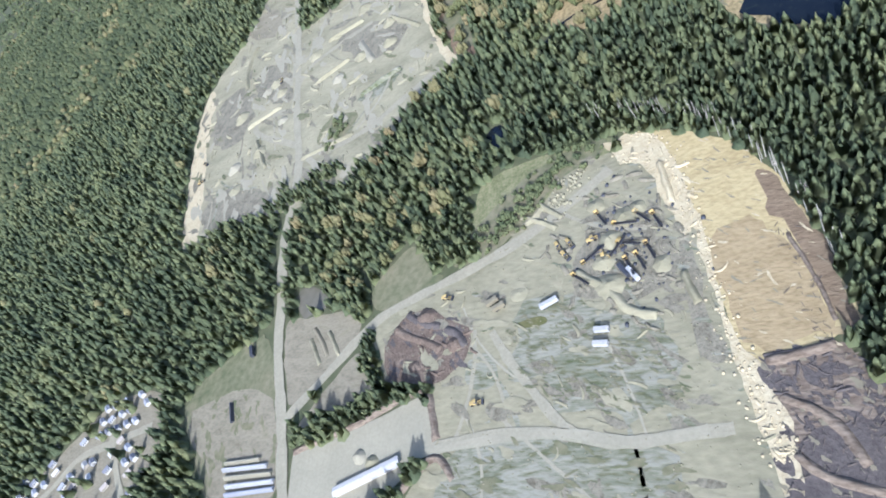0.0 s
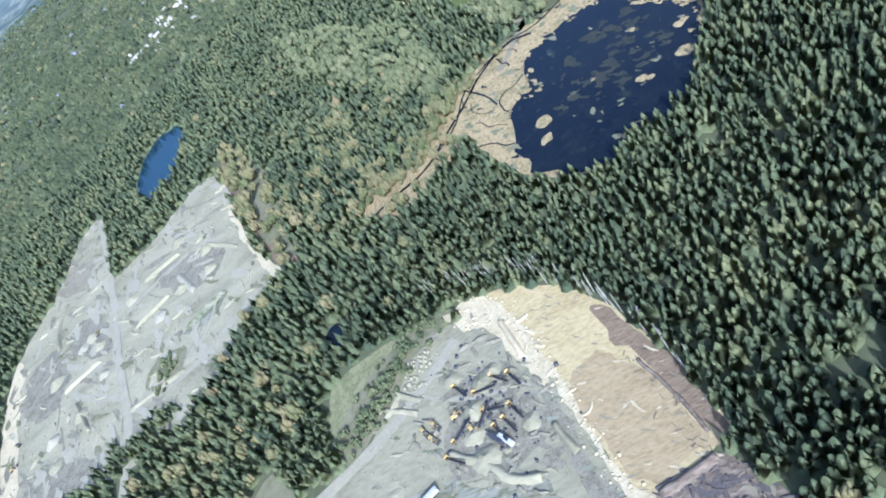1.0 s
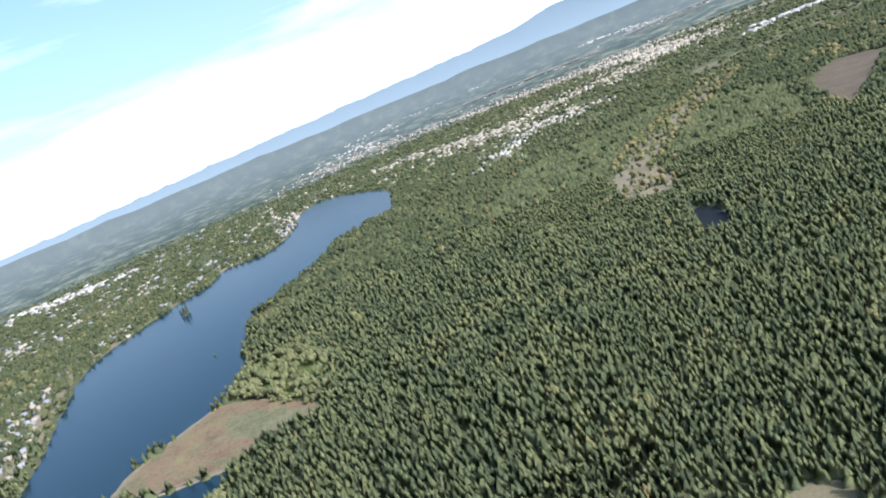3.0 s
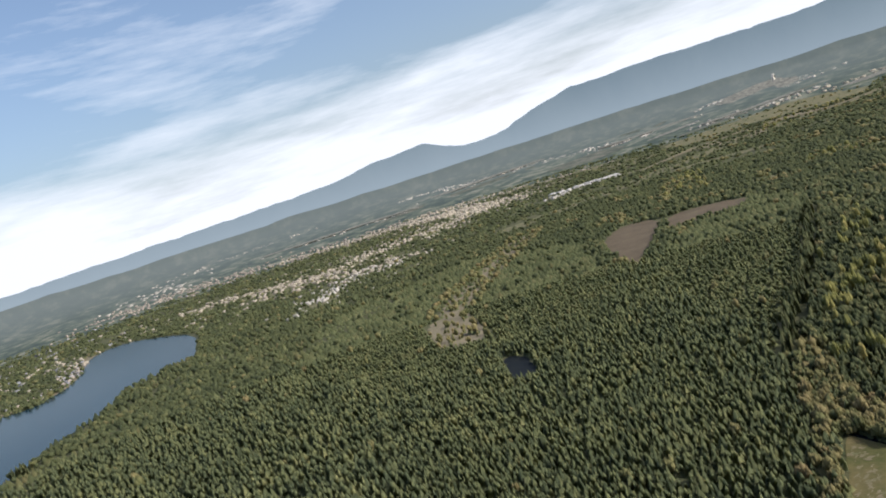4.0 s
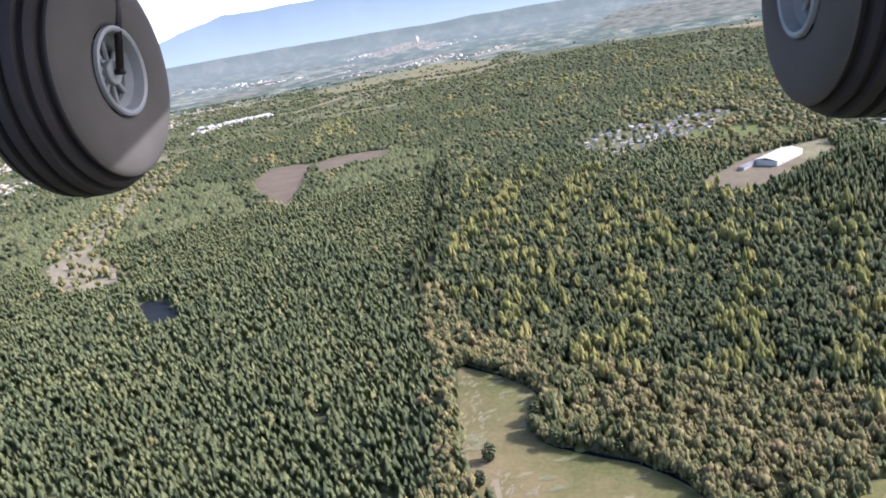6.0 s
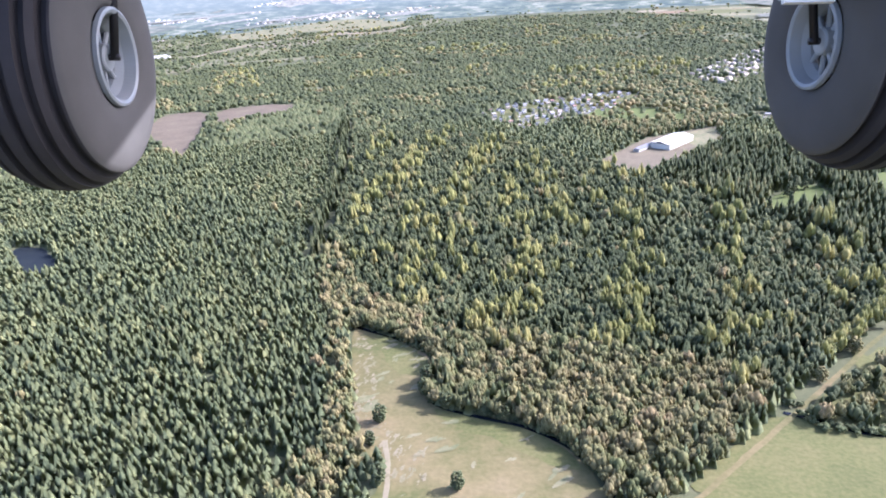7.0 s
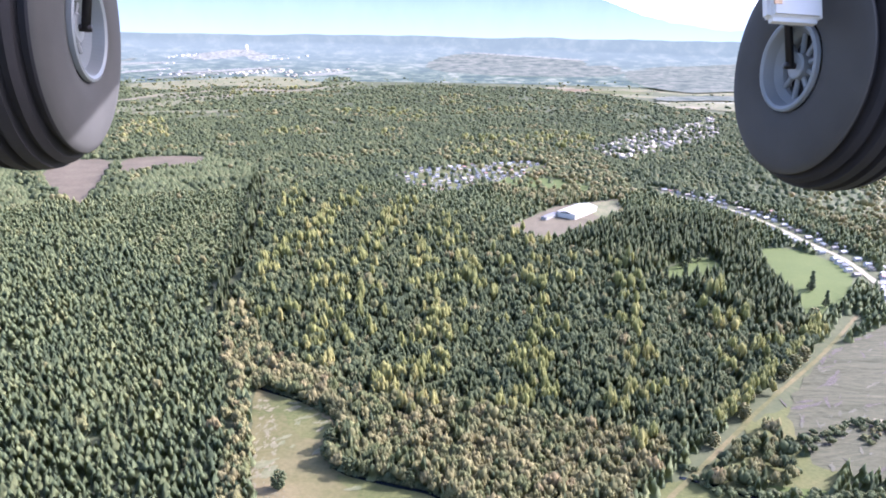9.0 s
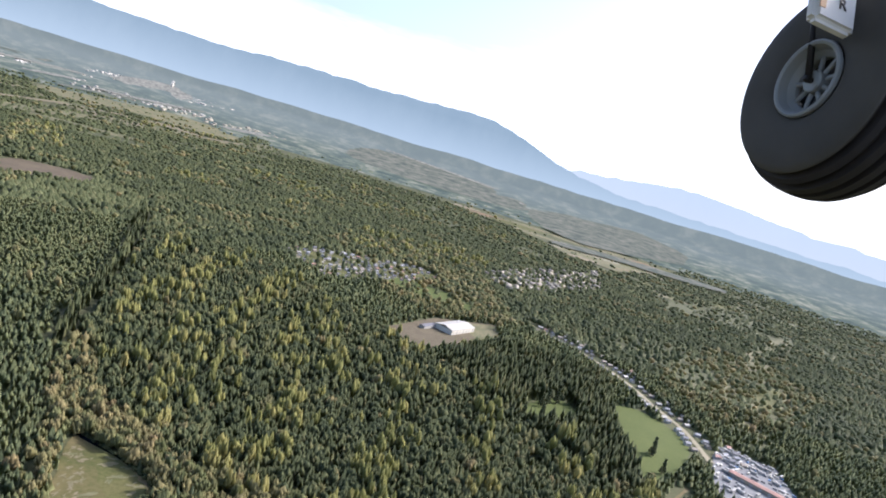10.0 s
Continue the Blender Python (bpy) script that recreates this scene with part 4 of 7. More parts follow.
patch("weedy_ground", [(-120, -235), (-124, -216), (-118, -211), (-115, -222)], GRASS, 0.62, "small green patch in the quarry", "field", 2, 76)
for i, (line, mat) in enumerate([([(-494, -497), (-487, -456), (-480, -418), (-444, -395), (-419, -408), (-428, -444), (-453, -475)], DAMP), ([(-442, -667), (-475, -636), (-433, -597), (-378, -579), (-364, -606), (-392, -644)], DAMP),
                                 ([(-495, -618), (-479, -561), (-411, -528), (-408, -551), (-444, -602)], DAMP), ([(-283, -606), (-311, -579), (-294, -516), (-260, -479), (-256, -527), (-249, -570)], DAMP), ([(-591, -694), (-620, -666), (-606, -629), (-546, -603), (-551, -644)], WORNFIELD)]):
    patch("pit_ground", line, mat, 0.42, "grey churned ground in the gravel pit", "ground", 7, 80 + i)
for line in ([(-318, -472), (-316, -434), (-328, -400), (-353, -371), (-375, -341)], [(-391, -516), (-397, -555), (-389, -576), (-370, -560), (-350, -520), (-334, -489)], [(-397, -522), (-449, -532), (-473, -489), (-488, -449)]):
    ribbon("track", line, 7.0, ROAD, 0.60, "pale gravel track looping through the pit")
patch("reed_bed", [(-547, 55), (-519, 74), (-470, 72), (-424, 47), (-438, 16), (-471, 9), (-482, -10), (-528, 2), (-548, 33)], REED, 0.44, "reddish tan reed bed at the pond's head", "marsh", 6, 90)
ribbon("stream", [(-526, -5), (-512, 14), (-508, 38), (-485, 57), (-468, 71)], 1.5, POND, 0.64, "dark stream winding through the reed bed", "water")
ribbon("lane", [(-610, -110), (-514, -82), (-520, -44), (-542, -5), (-580, 46)], 5.5, SAND, 0.66, "pale sandy lane along the marsh")
ribbon("stream", [(-633, -21), (-581, -11), (-545, -29), (-501, -74)], 7.0, POND, 0.60, "dark ditch from the inlet to the marsh", "water")

ribbon("track", [(-44, -285), (-48, -271), (-54, -227), (-56, -196), (-51, -167), (-51, -149), (-56, -128)], 5.0, YARD, 0.74, "pale curved track on the quarry floor")
patch("brush_ground", [(-643, -423), (-629, -396), (-509, -332), (-402, -301), (-381, -312), (-420, -346), (-515, -382)], RANGE, 0.42, "brown brush beside the gravel pit", "clearing", 9, 132)
track_rnd = random.Random(12)
for line, box4, count in ((QUARRY, (-225, -20, -300, -115), 16), (QUARRY2, (-640, -270, -690, -380), 22)):
    made = 0
    while made < count:
        x, y = track_rnd.uniform(box4[0], box4[1]), track_rnd.uniform(box4[2], box4[3])
        a, bend = track_rnd.choice((0.6, 0.75, 2.2, 0.5)) + track_rnd.uniform(-0.3, 0.3), track_rnd.uniform(-0.12, 0.12)
        way = []
        for k in range(9):
            if not inside(np.array([x]), np.array([y]), line)[0]:
                break
            way.append((x, y))
            x, y, a = x + 9 * math.cos(a), y + 9 * math.sin(a), a + bend
        if len(way) > 3:
            ribbon("wheel_track", way, track_rnd.uniform(1.2, 3.2), (DAMP, ROAD, YARD, SCRUB)[made % 4], 0.456 + 0.002 * made, "worn wheel track across gravel", "track")
            made += 1

FARTANS = [[(-787, 2144), (-522, 2214), (-540, 2292), (-813, 2217)], [(-419, 1590), (-431, 1639), (-366, 1638), (-356, 1588)], [(983, 2794), (1015, 2452), (975, 2361), (945, 2701)], [(-235, 1724), (-160, 1801), (-153, 1751), (-222, 1678)]]
for i, line in enumerate(FARTANS):
    patch("far_clearing", line, RANGE, 1.2, "narrow tan clearing in far woods", "clearing", 8, 140 + i, 1)
made = 0
while made < 16:
    x, y, a = track_rnd.uniform(-545, -300), track_rnd.uniform(-140, 70), track_rnd.uniform(0, 6.3)
    way = []
    for k in range(track_rnd.randint(5, 12)):
        q = (np.array([x]), np.array([y]))
        if not inside(*q, MARSH_LINE)[0] or inside(*q, POND_LINE)[0]:
            break
        way.append((x, y))
        a += track_rnd.uniform(-0.9, 0.9)
        x, y = x + 6 * math.cos(a), y + 6 * math.sin(a)
    if len(way) > 3:
        ribbon("marsh_channel", way, track_rnd.uniform(0.6, 1.3), POND, 0.66, "narrow dark channel in the marsh", "water")
        made += 1

PASTURES = [[(564, 1166), (622, 1051), (678, 995), (777, 1072), (831, 1264), (721, 1281)], [(1097, 1492), (1553, 1895), (1127, 1348), (910, 1187)], [(597, 800), (597, 733), (625, 704), (712, 815), (683, 853)], [(857, 1097), (954, 1127), (802, 931), (759, 947)], [(1048, 1848), (1648, 2326), (1452, 1929), (963, 1438), (905, 1528)]]
for i, line in enumerate(PASTURES):
    patch("pasture", line, (FLOOR, RANGE, FLOOR, GRASS, FLOOR)[i], 0.34, "rough olive pasture among trees", "field", 12, 150 + i)

TOWNBELTS = [([(-1950, 1400), (-1896, 1608), (-1827, 2029), (-1729, 2626)], 170), ([(-1388, 1139), (-1500, 1344), (-1540, 1600)], 110), ([(-1286, 2259), (-1240, 2360), (-1190, 2480)], 70), ([(-2477, 1447), (-2070, 1611)], 120), ([(-2445, 2766), (-1776, 2606)], 140)]
for line, wide in TOWNBELTS:
    ribbon("town_ground", line, wide, RANGE, 0.5, "tan lots and verges of a far town", "ground")

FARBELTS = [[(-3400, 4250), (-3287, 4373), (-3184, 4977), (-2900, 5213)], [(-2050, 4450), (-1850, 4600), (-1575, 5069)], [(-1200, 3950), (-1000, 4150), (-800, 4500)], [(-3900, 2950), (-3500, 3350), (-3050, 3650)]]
# glowing strips for hazy town lots, their light painted in
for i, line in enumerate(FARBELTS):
    ribbon("backdrop_town", line, (230, 150, 110, 170)[i], FARTAN_GLOW, 14.0, "pale lots of a far town in haze", "backdrop")
TOWNBELTS2 = [[(-2500, 2950), (-2200, 3020), (-1750, 3080), (-1400, 3180)], [(-3000, 2350), (-2600, 2550), (-2300, 2720)]]
for line in TOWNBELTS2:
    ribbon("town_ground", line, 120, RANGE, 2.0, "tan lots and verges of a far town", "ground")
TOWNBELTS += [(line, 120) for line in TOWNBELTS2]
patch("worn_grass", [(-205, 112), (-192, 160), (-168, 208), (-130, 218), (-104, 185), (-126, 132), (-160, 98)], RANGE, 0.36, "brown worn grass inside the curved path", "ground", 9, 160)

TRAILSIDE = [(92, 262), (150, 314), (208, 366), (262, 420), (300, 415), (285, 360), (258, 330), (235, 308), (200, 296), (150, 276), (108, 236)]
patch("trail_verge", TRAILSIDE, GRASS, 0.31, "rough olive grass below the trail", "field", 4, 170)


EASTOPEN = [(-140, 3300), (160, 3450), (640, 3250), (900, 2900), (1010, 2500), (1040, 2250), (1500, 2700), (2300, 3700), (1615, 4200), (400, 4200), (-336, 4200)]
WESTBELT = [(-1150, 1690), (-1050, 1850), (-890, 2160), (-765, 2500), (-570, 2870), (-300, 3120), (-210, 3600)]
ribbon("brown_belt", [(-979, 1552), (-892, 1274), (-816, 1018), (-745, 880), (-640, 760)], 62, WORNFIELD, 0.45, "tan brushy belt through young woods", "field")
ribbon("far_belt", WESTBELT, 105, RANGE, 1.6, "olive and tan belt of rough grass through far woods", "field")
field_rnd = random.Random(21)
FARFIELDS = []


def far_fields(line, count, long, mats, label):
    """Irregular fields, drawn out across the view, on far open land."""
    xs, ys = [p[0] for p in line], [p[1] for p in line]
    made = 0
    while made < count:
        x, y = field_rnd.uniform(min(xs), max(xs)), field_rnd.uniform(min(ys), max(ys))
        if not inside(np.array([x]), np.array([y]), line)[0]:
            continue
        a, L = field_rnd.uniform(-0.5, 0.3), long * field_rnd.uniform(0.5, 1.6)
        W = L * field_rnd.uniform(0.35, 0.8)
        pts = []
        for k in range(9):
            w = 2 * math.pi * k / 9
            q = field_rnd.uniform(0.7, 1.25)
            px, py = L * q * math.cos(w), W * q * math.sin(w)
            pts.append((x + px * math.cos(a) - py * math.sin(a), y + px * math.sin(a) + py * math.cos(a)))
        FARFIELDS.append(pts)
        patch("far_field", pts, mats[made % len(mats)], 1.5 + 0.05 * made, label, "field", 6, 300 + made, 1)
        made += 1


far_fields([p for p in EASTOPEN if math.hypot(*p) < 3500] + [(1900, 2900), (900, 3300), (-100, 3450)], 40, 120, (RANGE, GRASS, SCRUB, RANGE, SAND, FLOOR, BOG), "olive and tan rough field on the far plain")
far_fields([(-2200, 2500), (-1300, 2300), (-400, 2900), (-350, 3350), (-1300, 3250), (-2100, 2750)], 26, 100, (RANGE, FLOOR, SAND, RANGE, FLOOR), "tan and dark rough field on the far plain")
far_fields([(1100, 1700), (1700, 2200), (2300, 3300), (1500, 2650), (1060, 2200)], 12, 90, (RANGE, GRASS, RANGE), "olive rough field beyond the estate")
patch("village_meadow", [(-774, -161), (-774, -139), (-717, -109), (-638, -90), (-596, -103), (-671, -128), (-741, -158)], LAWN, 0.36, "pale green meadow among leafy trees", "field", 3, 171)
SHORELINE = [(-905, -150), (-1039, -103), (-1161, -60), (-1480, 25), (-1600, 120), (-1740, 300), (-1800, 430), (-1940, 530), (-1850, 660), (-1990, 800), (-2400, 1010)]
ribbon("shore_lots", SHORELINE, 44, SAND, 0.30, "pale lots and gardens along the lake shore", "ground")


# ------------------------------------------------------------------ woods
rng = np.random.default_rng(7)
SHORE = [(-1005, -169), (-1040, -126), (-1028, -77), (-1176, -47), (-1485, 20), (-1610, 110), (-1765, 260), (-1830, 400), (-1960, 506), (-1890, 674), (-2000, 814), (-2420, 1000)]


def conifer_shape(sides, tiers, seed):
    """A spire of drooping tiers of boughs, one connected shell, 1 high and 1 in radius."""
    r = np.random.default_rng(seed)
    rings = [(1.0, 0.03)]
    for k in range(1, tiers):
        u = k / tiers
        rings += [((1 - u) ** 0.72 * 0.66 + 0.02, u + 0.05), ((1 - u) ** 0.72 * 0.92 + 0.03, u - 0.02)]
    verts = []
    for rad, h in rings:
        for s in range(sides):
            a = 2 * np.pi * (s + r.uniform(-0.25, 0.25)) / sides
            q = rad * (r.uniform(0.6, 1.35) if sides < 7 else (0.86, 1.22)[s % 2] * r.uniform(0.85, 1.2))
            verts.append((q * np.cos(a), q * np.sin(a), h + r.uniform(-0.03, 0.03)))
    verts.append((r.uniform(-0.05, 0.05), r.uniform(-0.05, 0.05), 1.0))
    faces = []
    for k in range(len(rings) - 1):
        for s in range(sides):
            a, b2 = k * sides + s, k * sides + (s + 1) % sides
            faces += [(a, b2, b2 + sides), (a, b2 + sides, a + sides)]
    top = len(verts) - 1
    k = (len(rings) - 1) * sides
    faces += [(k + s, k + (s + 1) % sides, top) for s in range(sides)]
    return np.array(verts), np.array(faces)


def ico():
    bm = bmesh.new()
    bmesh.ops.create_icosphere(bm, subdivisions=1, radius=1.0)
    v = np.array([x.co[:] for x in bm.verts])
    f = np.array([[x.index for x in fc.verts] for fc in bm.faces])
    bm.free()
    return v, f


ICO_V, ICO_F = ico()


OCT = np.array([(1, 0, 0), (0, 1, 0), (-1, 0, 0), (0, -1, 0), (0, 0, 1.0)])


def leafy_shape(boughs, seed, low=0.20, high=0.36):
    """A ragged crown: an uneven core and rounded leaf clumps round it, all joined at one stem point; 1 high and 1 in radius."""
    r = np.random.default_rng(seed)
    verts, faces = [(0.0, 0.0, 0.15)], []
    core = 0.62 if boughs else 0.85
    v = ICO_V * r.uniform(0.75, 1.25, (len(ICO_V), 1)) * np.array([core, core, 0.40]) + np.array([r.uniform(-0.12, 0.12), r.uniform(-0.12, 0.12), 0.55])
    f = ICO_F + len(verts)
    faces += [tuple(p) for p in np.where(f == len(verts), 0, f)]
    verts += [tuple(p) for p in v]
    for i in range(boughs):
        a, u = 2.4 * i + r.uniform(-0.5, 0.5), r.uniform(-0.5, 0.95)
        q = np.array([np.cos(a) * np.sqrt(1 - u * u), np.sin(a) * np.sqrt(1 - u * u), 0.42 * u]) * r.uniform(0.65, 0.95) + np.array([0, 0, 0.52])
        size = r.uniform(low, high)
        k = len(verts)
        turn = r.uniform(0, 1.5)
        c, s = np.cos(turn), np.sin(turn)
        for x, y, z in OCT * r.uniform(0.7, 1.3, (5, 1)):
            verts.append((q[0] + size * (x * c - y * s), q[1] + size * (x * s + y * c), q[2] + size * (0.55 * z - 0.2 * (z == 0))))
        faces += [(k + e, k + (e + 1) % 4, k + 4) for e in range(4)] + [(k + (e + 1) % 4, k + e, 0) for e in range(4)]
    return np.array(verts), np.array(faces)


def woods(name, x, y, height, radius, shapes, mat, label, base=0.0):
    """Thousands of trees of one stand as one object."""
    if not len(x):
        return None
    px, py, pz = laid(x, y)
    pick = rng.integers(0, len(shapes), len(x))
    turn = rng.uniform(0, 2 * np.pi, len(x))
    vs, fs, k = [], [], 0
    for i, (v, f) in enumerate(shapes):
        w = np.where(pick == i)[0]
        if not len(w):
            continue
        c, s = np.cos(turn[w])[:, None], np.sin(turn[w])[:, None]
        rr, hh = radius[w][:, None], height[w][:, None]
        X = (v[None, :, 0] * c - v[None, :, 1] * s) * rr + px[w][:, None]
        Y = (v[None, :, 0] * s + v[None, :, 1] * c) * rr + py[w][:, None]
        Z = v[None, :, 2] * hh + pz[w][:, None] + base
        vs.append(np.stack([X, Y, Z], -1).reshape(-1, 3))
        fs.append((f[None] + (np.arange(len(w)) * len(v))[:, None, None]).reshape(-1, 3) + k)
        k += len(w) * len(v)
    ob = new(name, mesh_of(name, np.concatenate(vs), np.concatenate(fs), mat))
    return tagged(ob, label, "trees", kind="stuff")


def scatter(step, rmin, rmax, a0, a1):
    """Jittered grid over a sector, azimuths in degrees clockwise from +y."""
    g = np.arange(-rmax, rmax, step)
    x, y = np.meshgrid(g, g)
    x, y = x.ravel(), y.ravel()
    x = x + rng.uniform(-0.48, 0.48, x.shape) * step
    y = y + rng.uniform(-0.48, 0.48, y.shape) * step
    r, a = np.hypot(x, y), np.degrees(np.arctan2(x, y))
    a = np.where(a > 100, a - 360, a)
    keep = (r > rmin) & (r < rmax) & (a > a0) & (a < a1)
    return x[keep], y[keep]


def field_noise(x, y, size, seed):
    """A cheap smooth pattern between about -1 and 1."""
    r = np.random.default_rng(seed)
    v = 0
    for k in range(7):
        a, p = r.uniform(0, 2 * np.pi, 2)
        w = r.uniform(0.6, 2.2) / size * 2 * np.pi
        v = v + np.sin((x * np.cos(a) + y * np.sin(a)) * w + p)
    return v / 3.2


OPEN = [QUARRYEND, ENDBANK, ROADPLOT, QUARRY, MEADOWEND, TANBANK, QUARRYVERGE, CREAMBANK, LOGGED, PAD, COMPOSTPILE, SMALLFIELD, LEFTFIELD, MIDFIELD, MUDPOOL, QUARRY2, Q2EDGE, Q2EDGE2, DARKPOOL, MARSH_LINE, POND_LINE, LAKE, INLET, PENFIELD, MEADOW,
        RMEADOW, RBARE, GOLF, GOLF2, RVLOT, LOT, BROWNFIELD, BROWNSTRIP, DARKPATCH, VALLEY, TANFIELD, WESTFIELD, EASTFLAT, BLUEPOND] + FARTANS
ROADS = [(MAINROAD, 8), (TRACK, 7), (TRAIL, 8), (HOUSEROAD, 22), (ESTATEROAD, 5), (ESTATEROAD2, 5), (LANE, 5), (TREELINE, 11), (CHANNEL, 6), (LOOP, 4), (FARROAD, 30), (STREAM, 5)]


BANDS = [[(55, 1434), (146, 1699), (487, 1740), (438, 1511), (190, 1405)],
         [(-186, 2109), (-195, 2321), (-22, 2353), (84, 2207), (61, 2026)],
         [(202, 2161), (249, 2458), (437, 2419), (414, 2188)],
         [(-327, 1707), (-336, 1835), (-219, 1822), (-213, 1705)],
         [(-652, 1652), (-780, 2012), (-640, 1986), (-531, 1675)],
         [(132, 2459), (170, 2948), (262, 2948), (220, 2458)],
         [(621, 3177), (757, 3595), (1028, 3446), (890, 3058)],
         [(559, 2281), (670, 2657), (785, 2614), (688, 2312)],
         [(-624, 2664), (-772, 3436), (-475, 3586), (-318, 3115), (-476, 2897)],
         [(-42, 1640), (-40, 1830), (11, 1829), (10, 1639)]]
VILLAGEWOOD = [(150, 1100), (200, 1380), (420, 1500), (400, 1150), (330, 1000), (230, 1000)]
LIGHTSTAND2 = [(-846, -431), (-824, -332), (-676, -230), (-565, -201), (-631, -292), (-734, -399)]


def wooded(x, y):
    ok = np.ones(x.shape, bool)
    for line in OPEN:
        ok &= ~inside(x, y, line)
    for line, w in ROADS:
        ok &= ~near_line(x, y, line, w)
    ok &= ~inside(x, y, TRAILSIDE) | inside(x, y, RSHRUB) | (rng.random(x.shape) < 0.04)
    for line, share in ((HOUSELOT, 0.1), (BIRCHMEADOW, 0.12), (VILLAGE, 0.12), (VILLAGE2, 0.28), (VILLMEADOW, 0.25), *((line, 0.4) for line in PASTURES), (PENGREEN, 0.4), (CLEARING, 0.12), (Q2BRUSH, 0.35), (RSHRUB, 0.6), (RIGHTFIELD, 0.75), (FAROPEN, 0.12), (EASTOPEN, 0.05), (EASTSTRIP, 0.2), (BRUSHBELT, 0.5)):
        ok &= ~inside(x, y, line) | (rng.random(x.shape) < share)
    for line, w in ((TOWNS[0], 170), (TOWNS[1], 60), (TOWNS[2], 130), (TOWNS[3], 80), (TOWNS[4], 30), (SHORE, 38), (WESTBELT, 75), (BROWNBELT, 36)):
        ok &= ~near_line(x, y, line, w) | (rng.random(x.shape) < 0.4)
    ok &= ~((field_noise(x, y, 46, 31) > 0.93) & (rng.random(x.shape) < 0.8))      # small gaps in the canopy
    for line, w in TOWNBELTS:
        ok &= ~near_line(x, y, line, w * 0.5) | (rng.random(x.shape) < 0.22)
    ok &= ~((x < -1000) & (field_noise(x, y, 330, 61) > 0.15) & (rng.random(x.shape) < 0.6))      # the settled shore beyond the lake
    ok &= ~((np.hypot(x, y) > 1900) & (field_noise(x, y, 420, 51) > 0.75) & (rng.random(x.shape) < 0.75))      # far clearings
    ok &= rng.random(x.shape) > np.clip((np.hypot(x, y) - 2700) / 1700, 0, 0.6)      # woods thin out among far fields
    return ok


CLOSE_FIR = [conifer_shape(6, 3, 50 + i) for i in range(14)]
NEAR_FIR = [conifer_shape(5, 2, 100 + i) for i in range(14)]
MID_FIR = [conifer_shape(4, 2, 200 + i) for i in range(10)]
LOW_FIR = [conifer_shape(5, 1, 250 + i) for i in range(8)]
FAR_FIR = [conifer_shape(4, 1, 300 + i) for i in range(6)]
FULL_LEAF = [leafy_shape(7, 400 + i, 0.30, 0.50) for i in range(12)]
FINE_LEAF = [leafy_shape(12, 450 + i, 0.24, 0.42) for i in range(12)]
MID_LEAF = [leafy_shape(3, 500 + i, 0.35, 0.55) for i in range(10)]
FAR_LEAF = [leafy_shape(0, 600 + i) for i in range(6)]


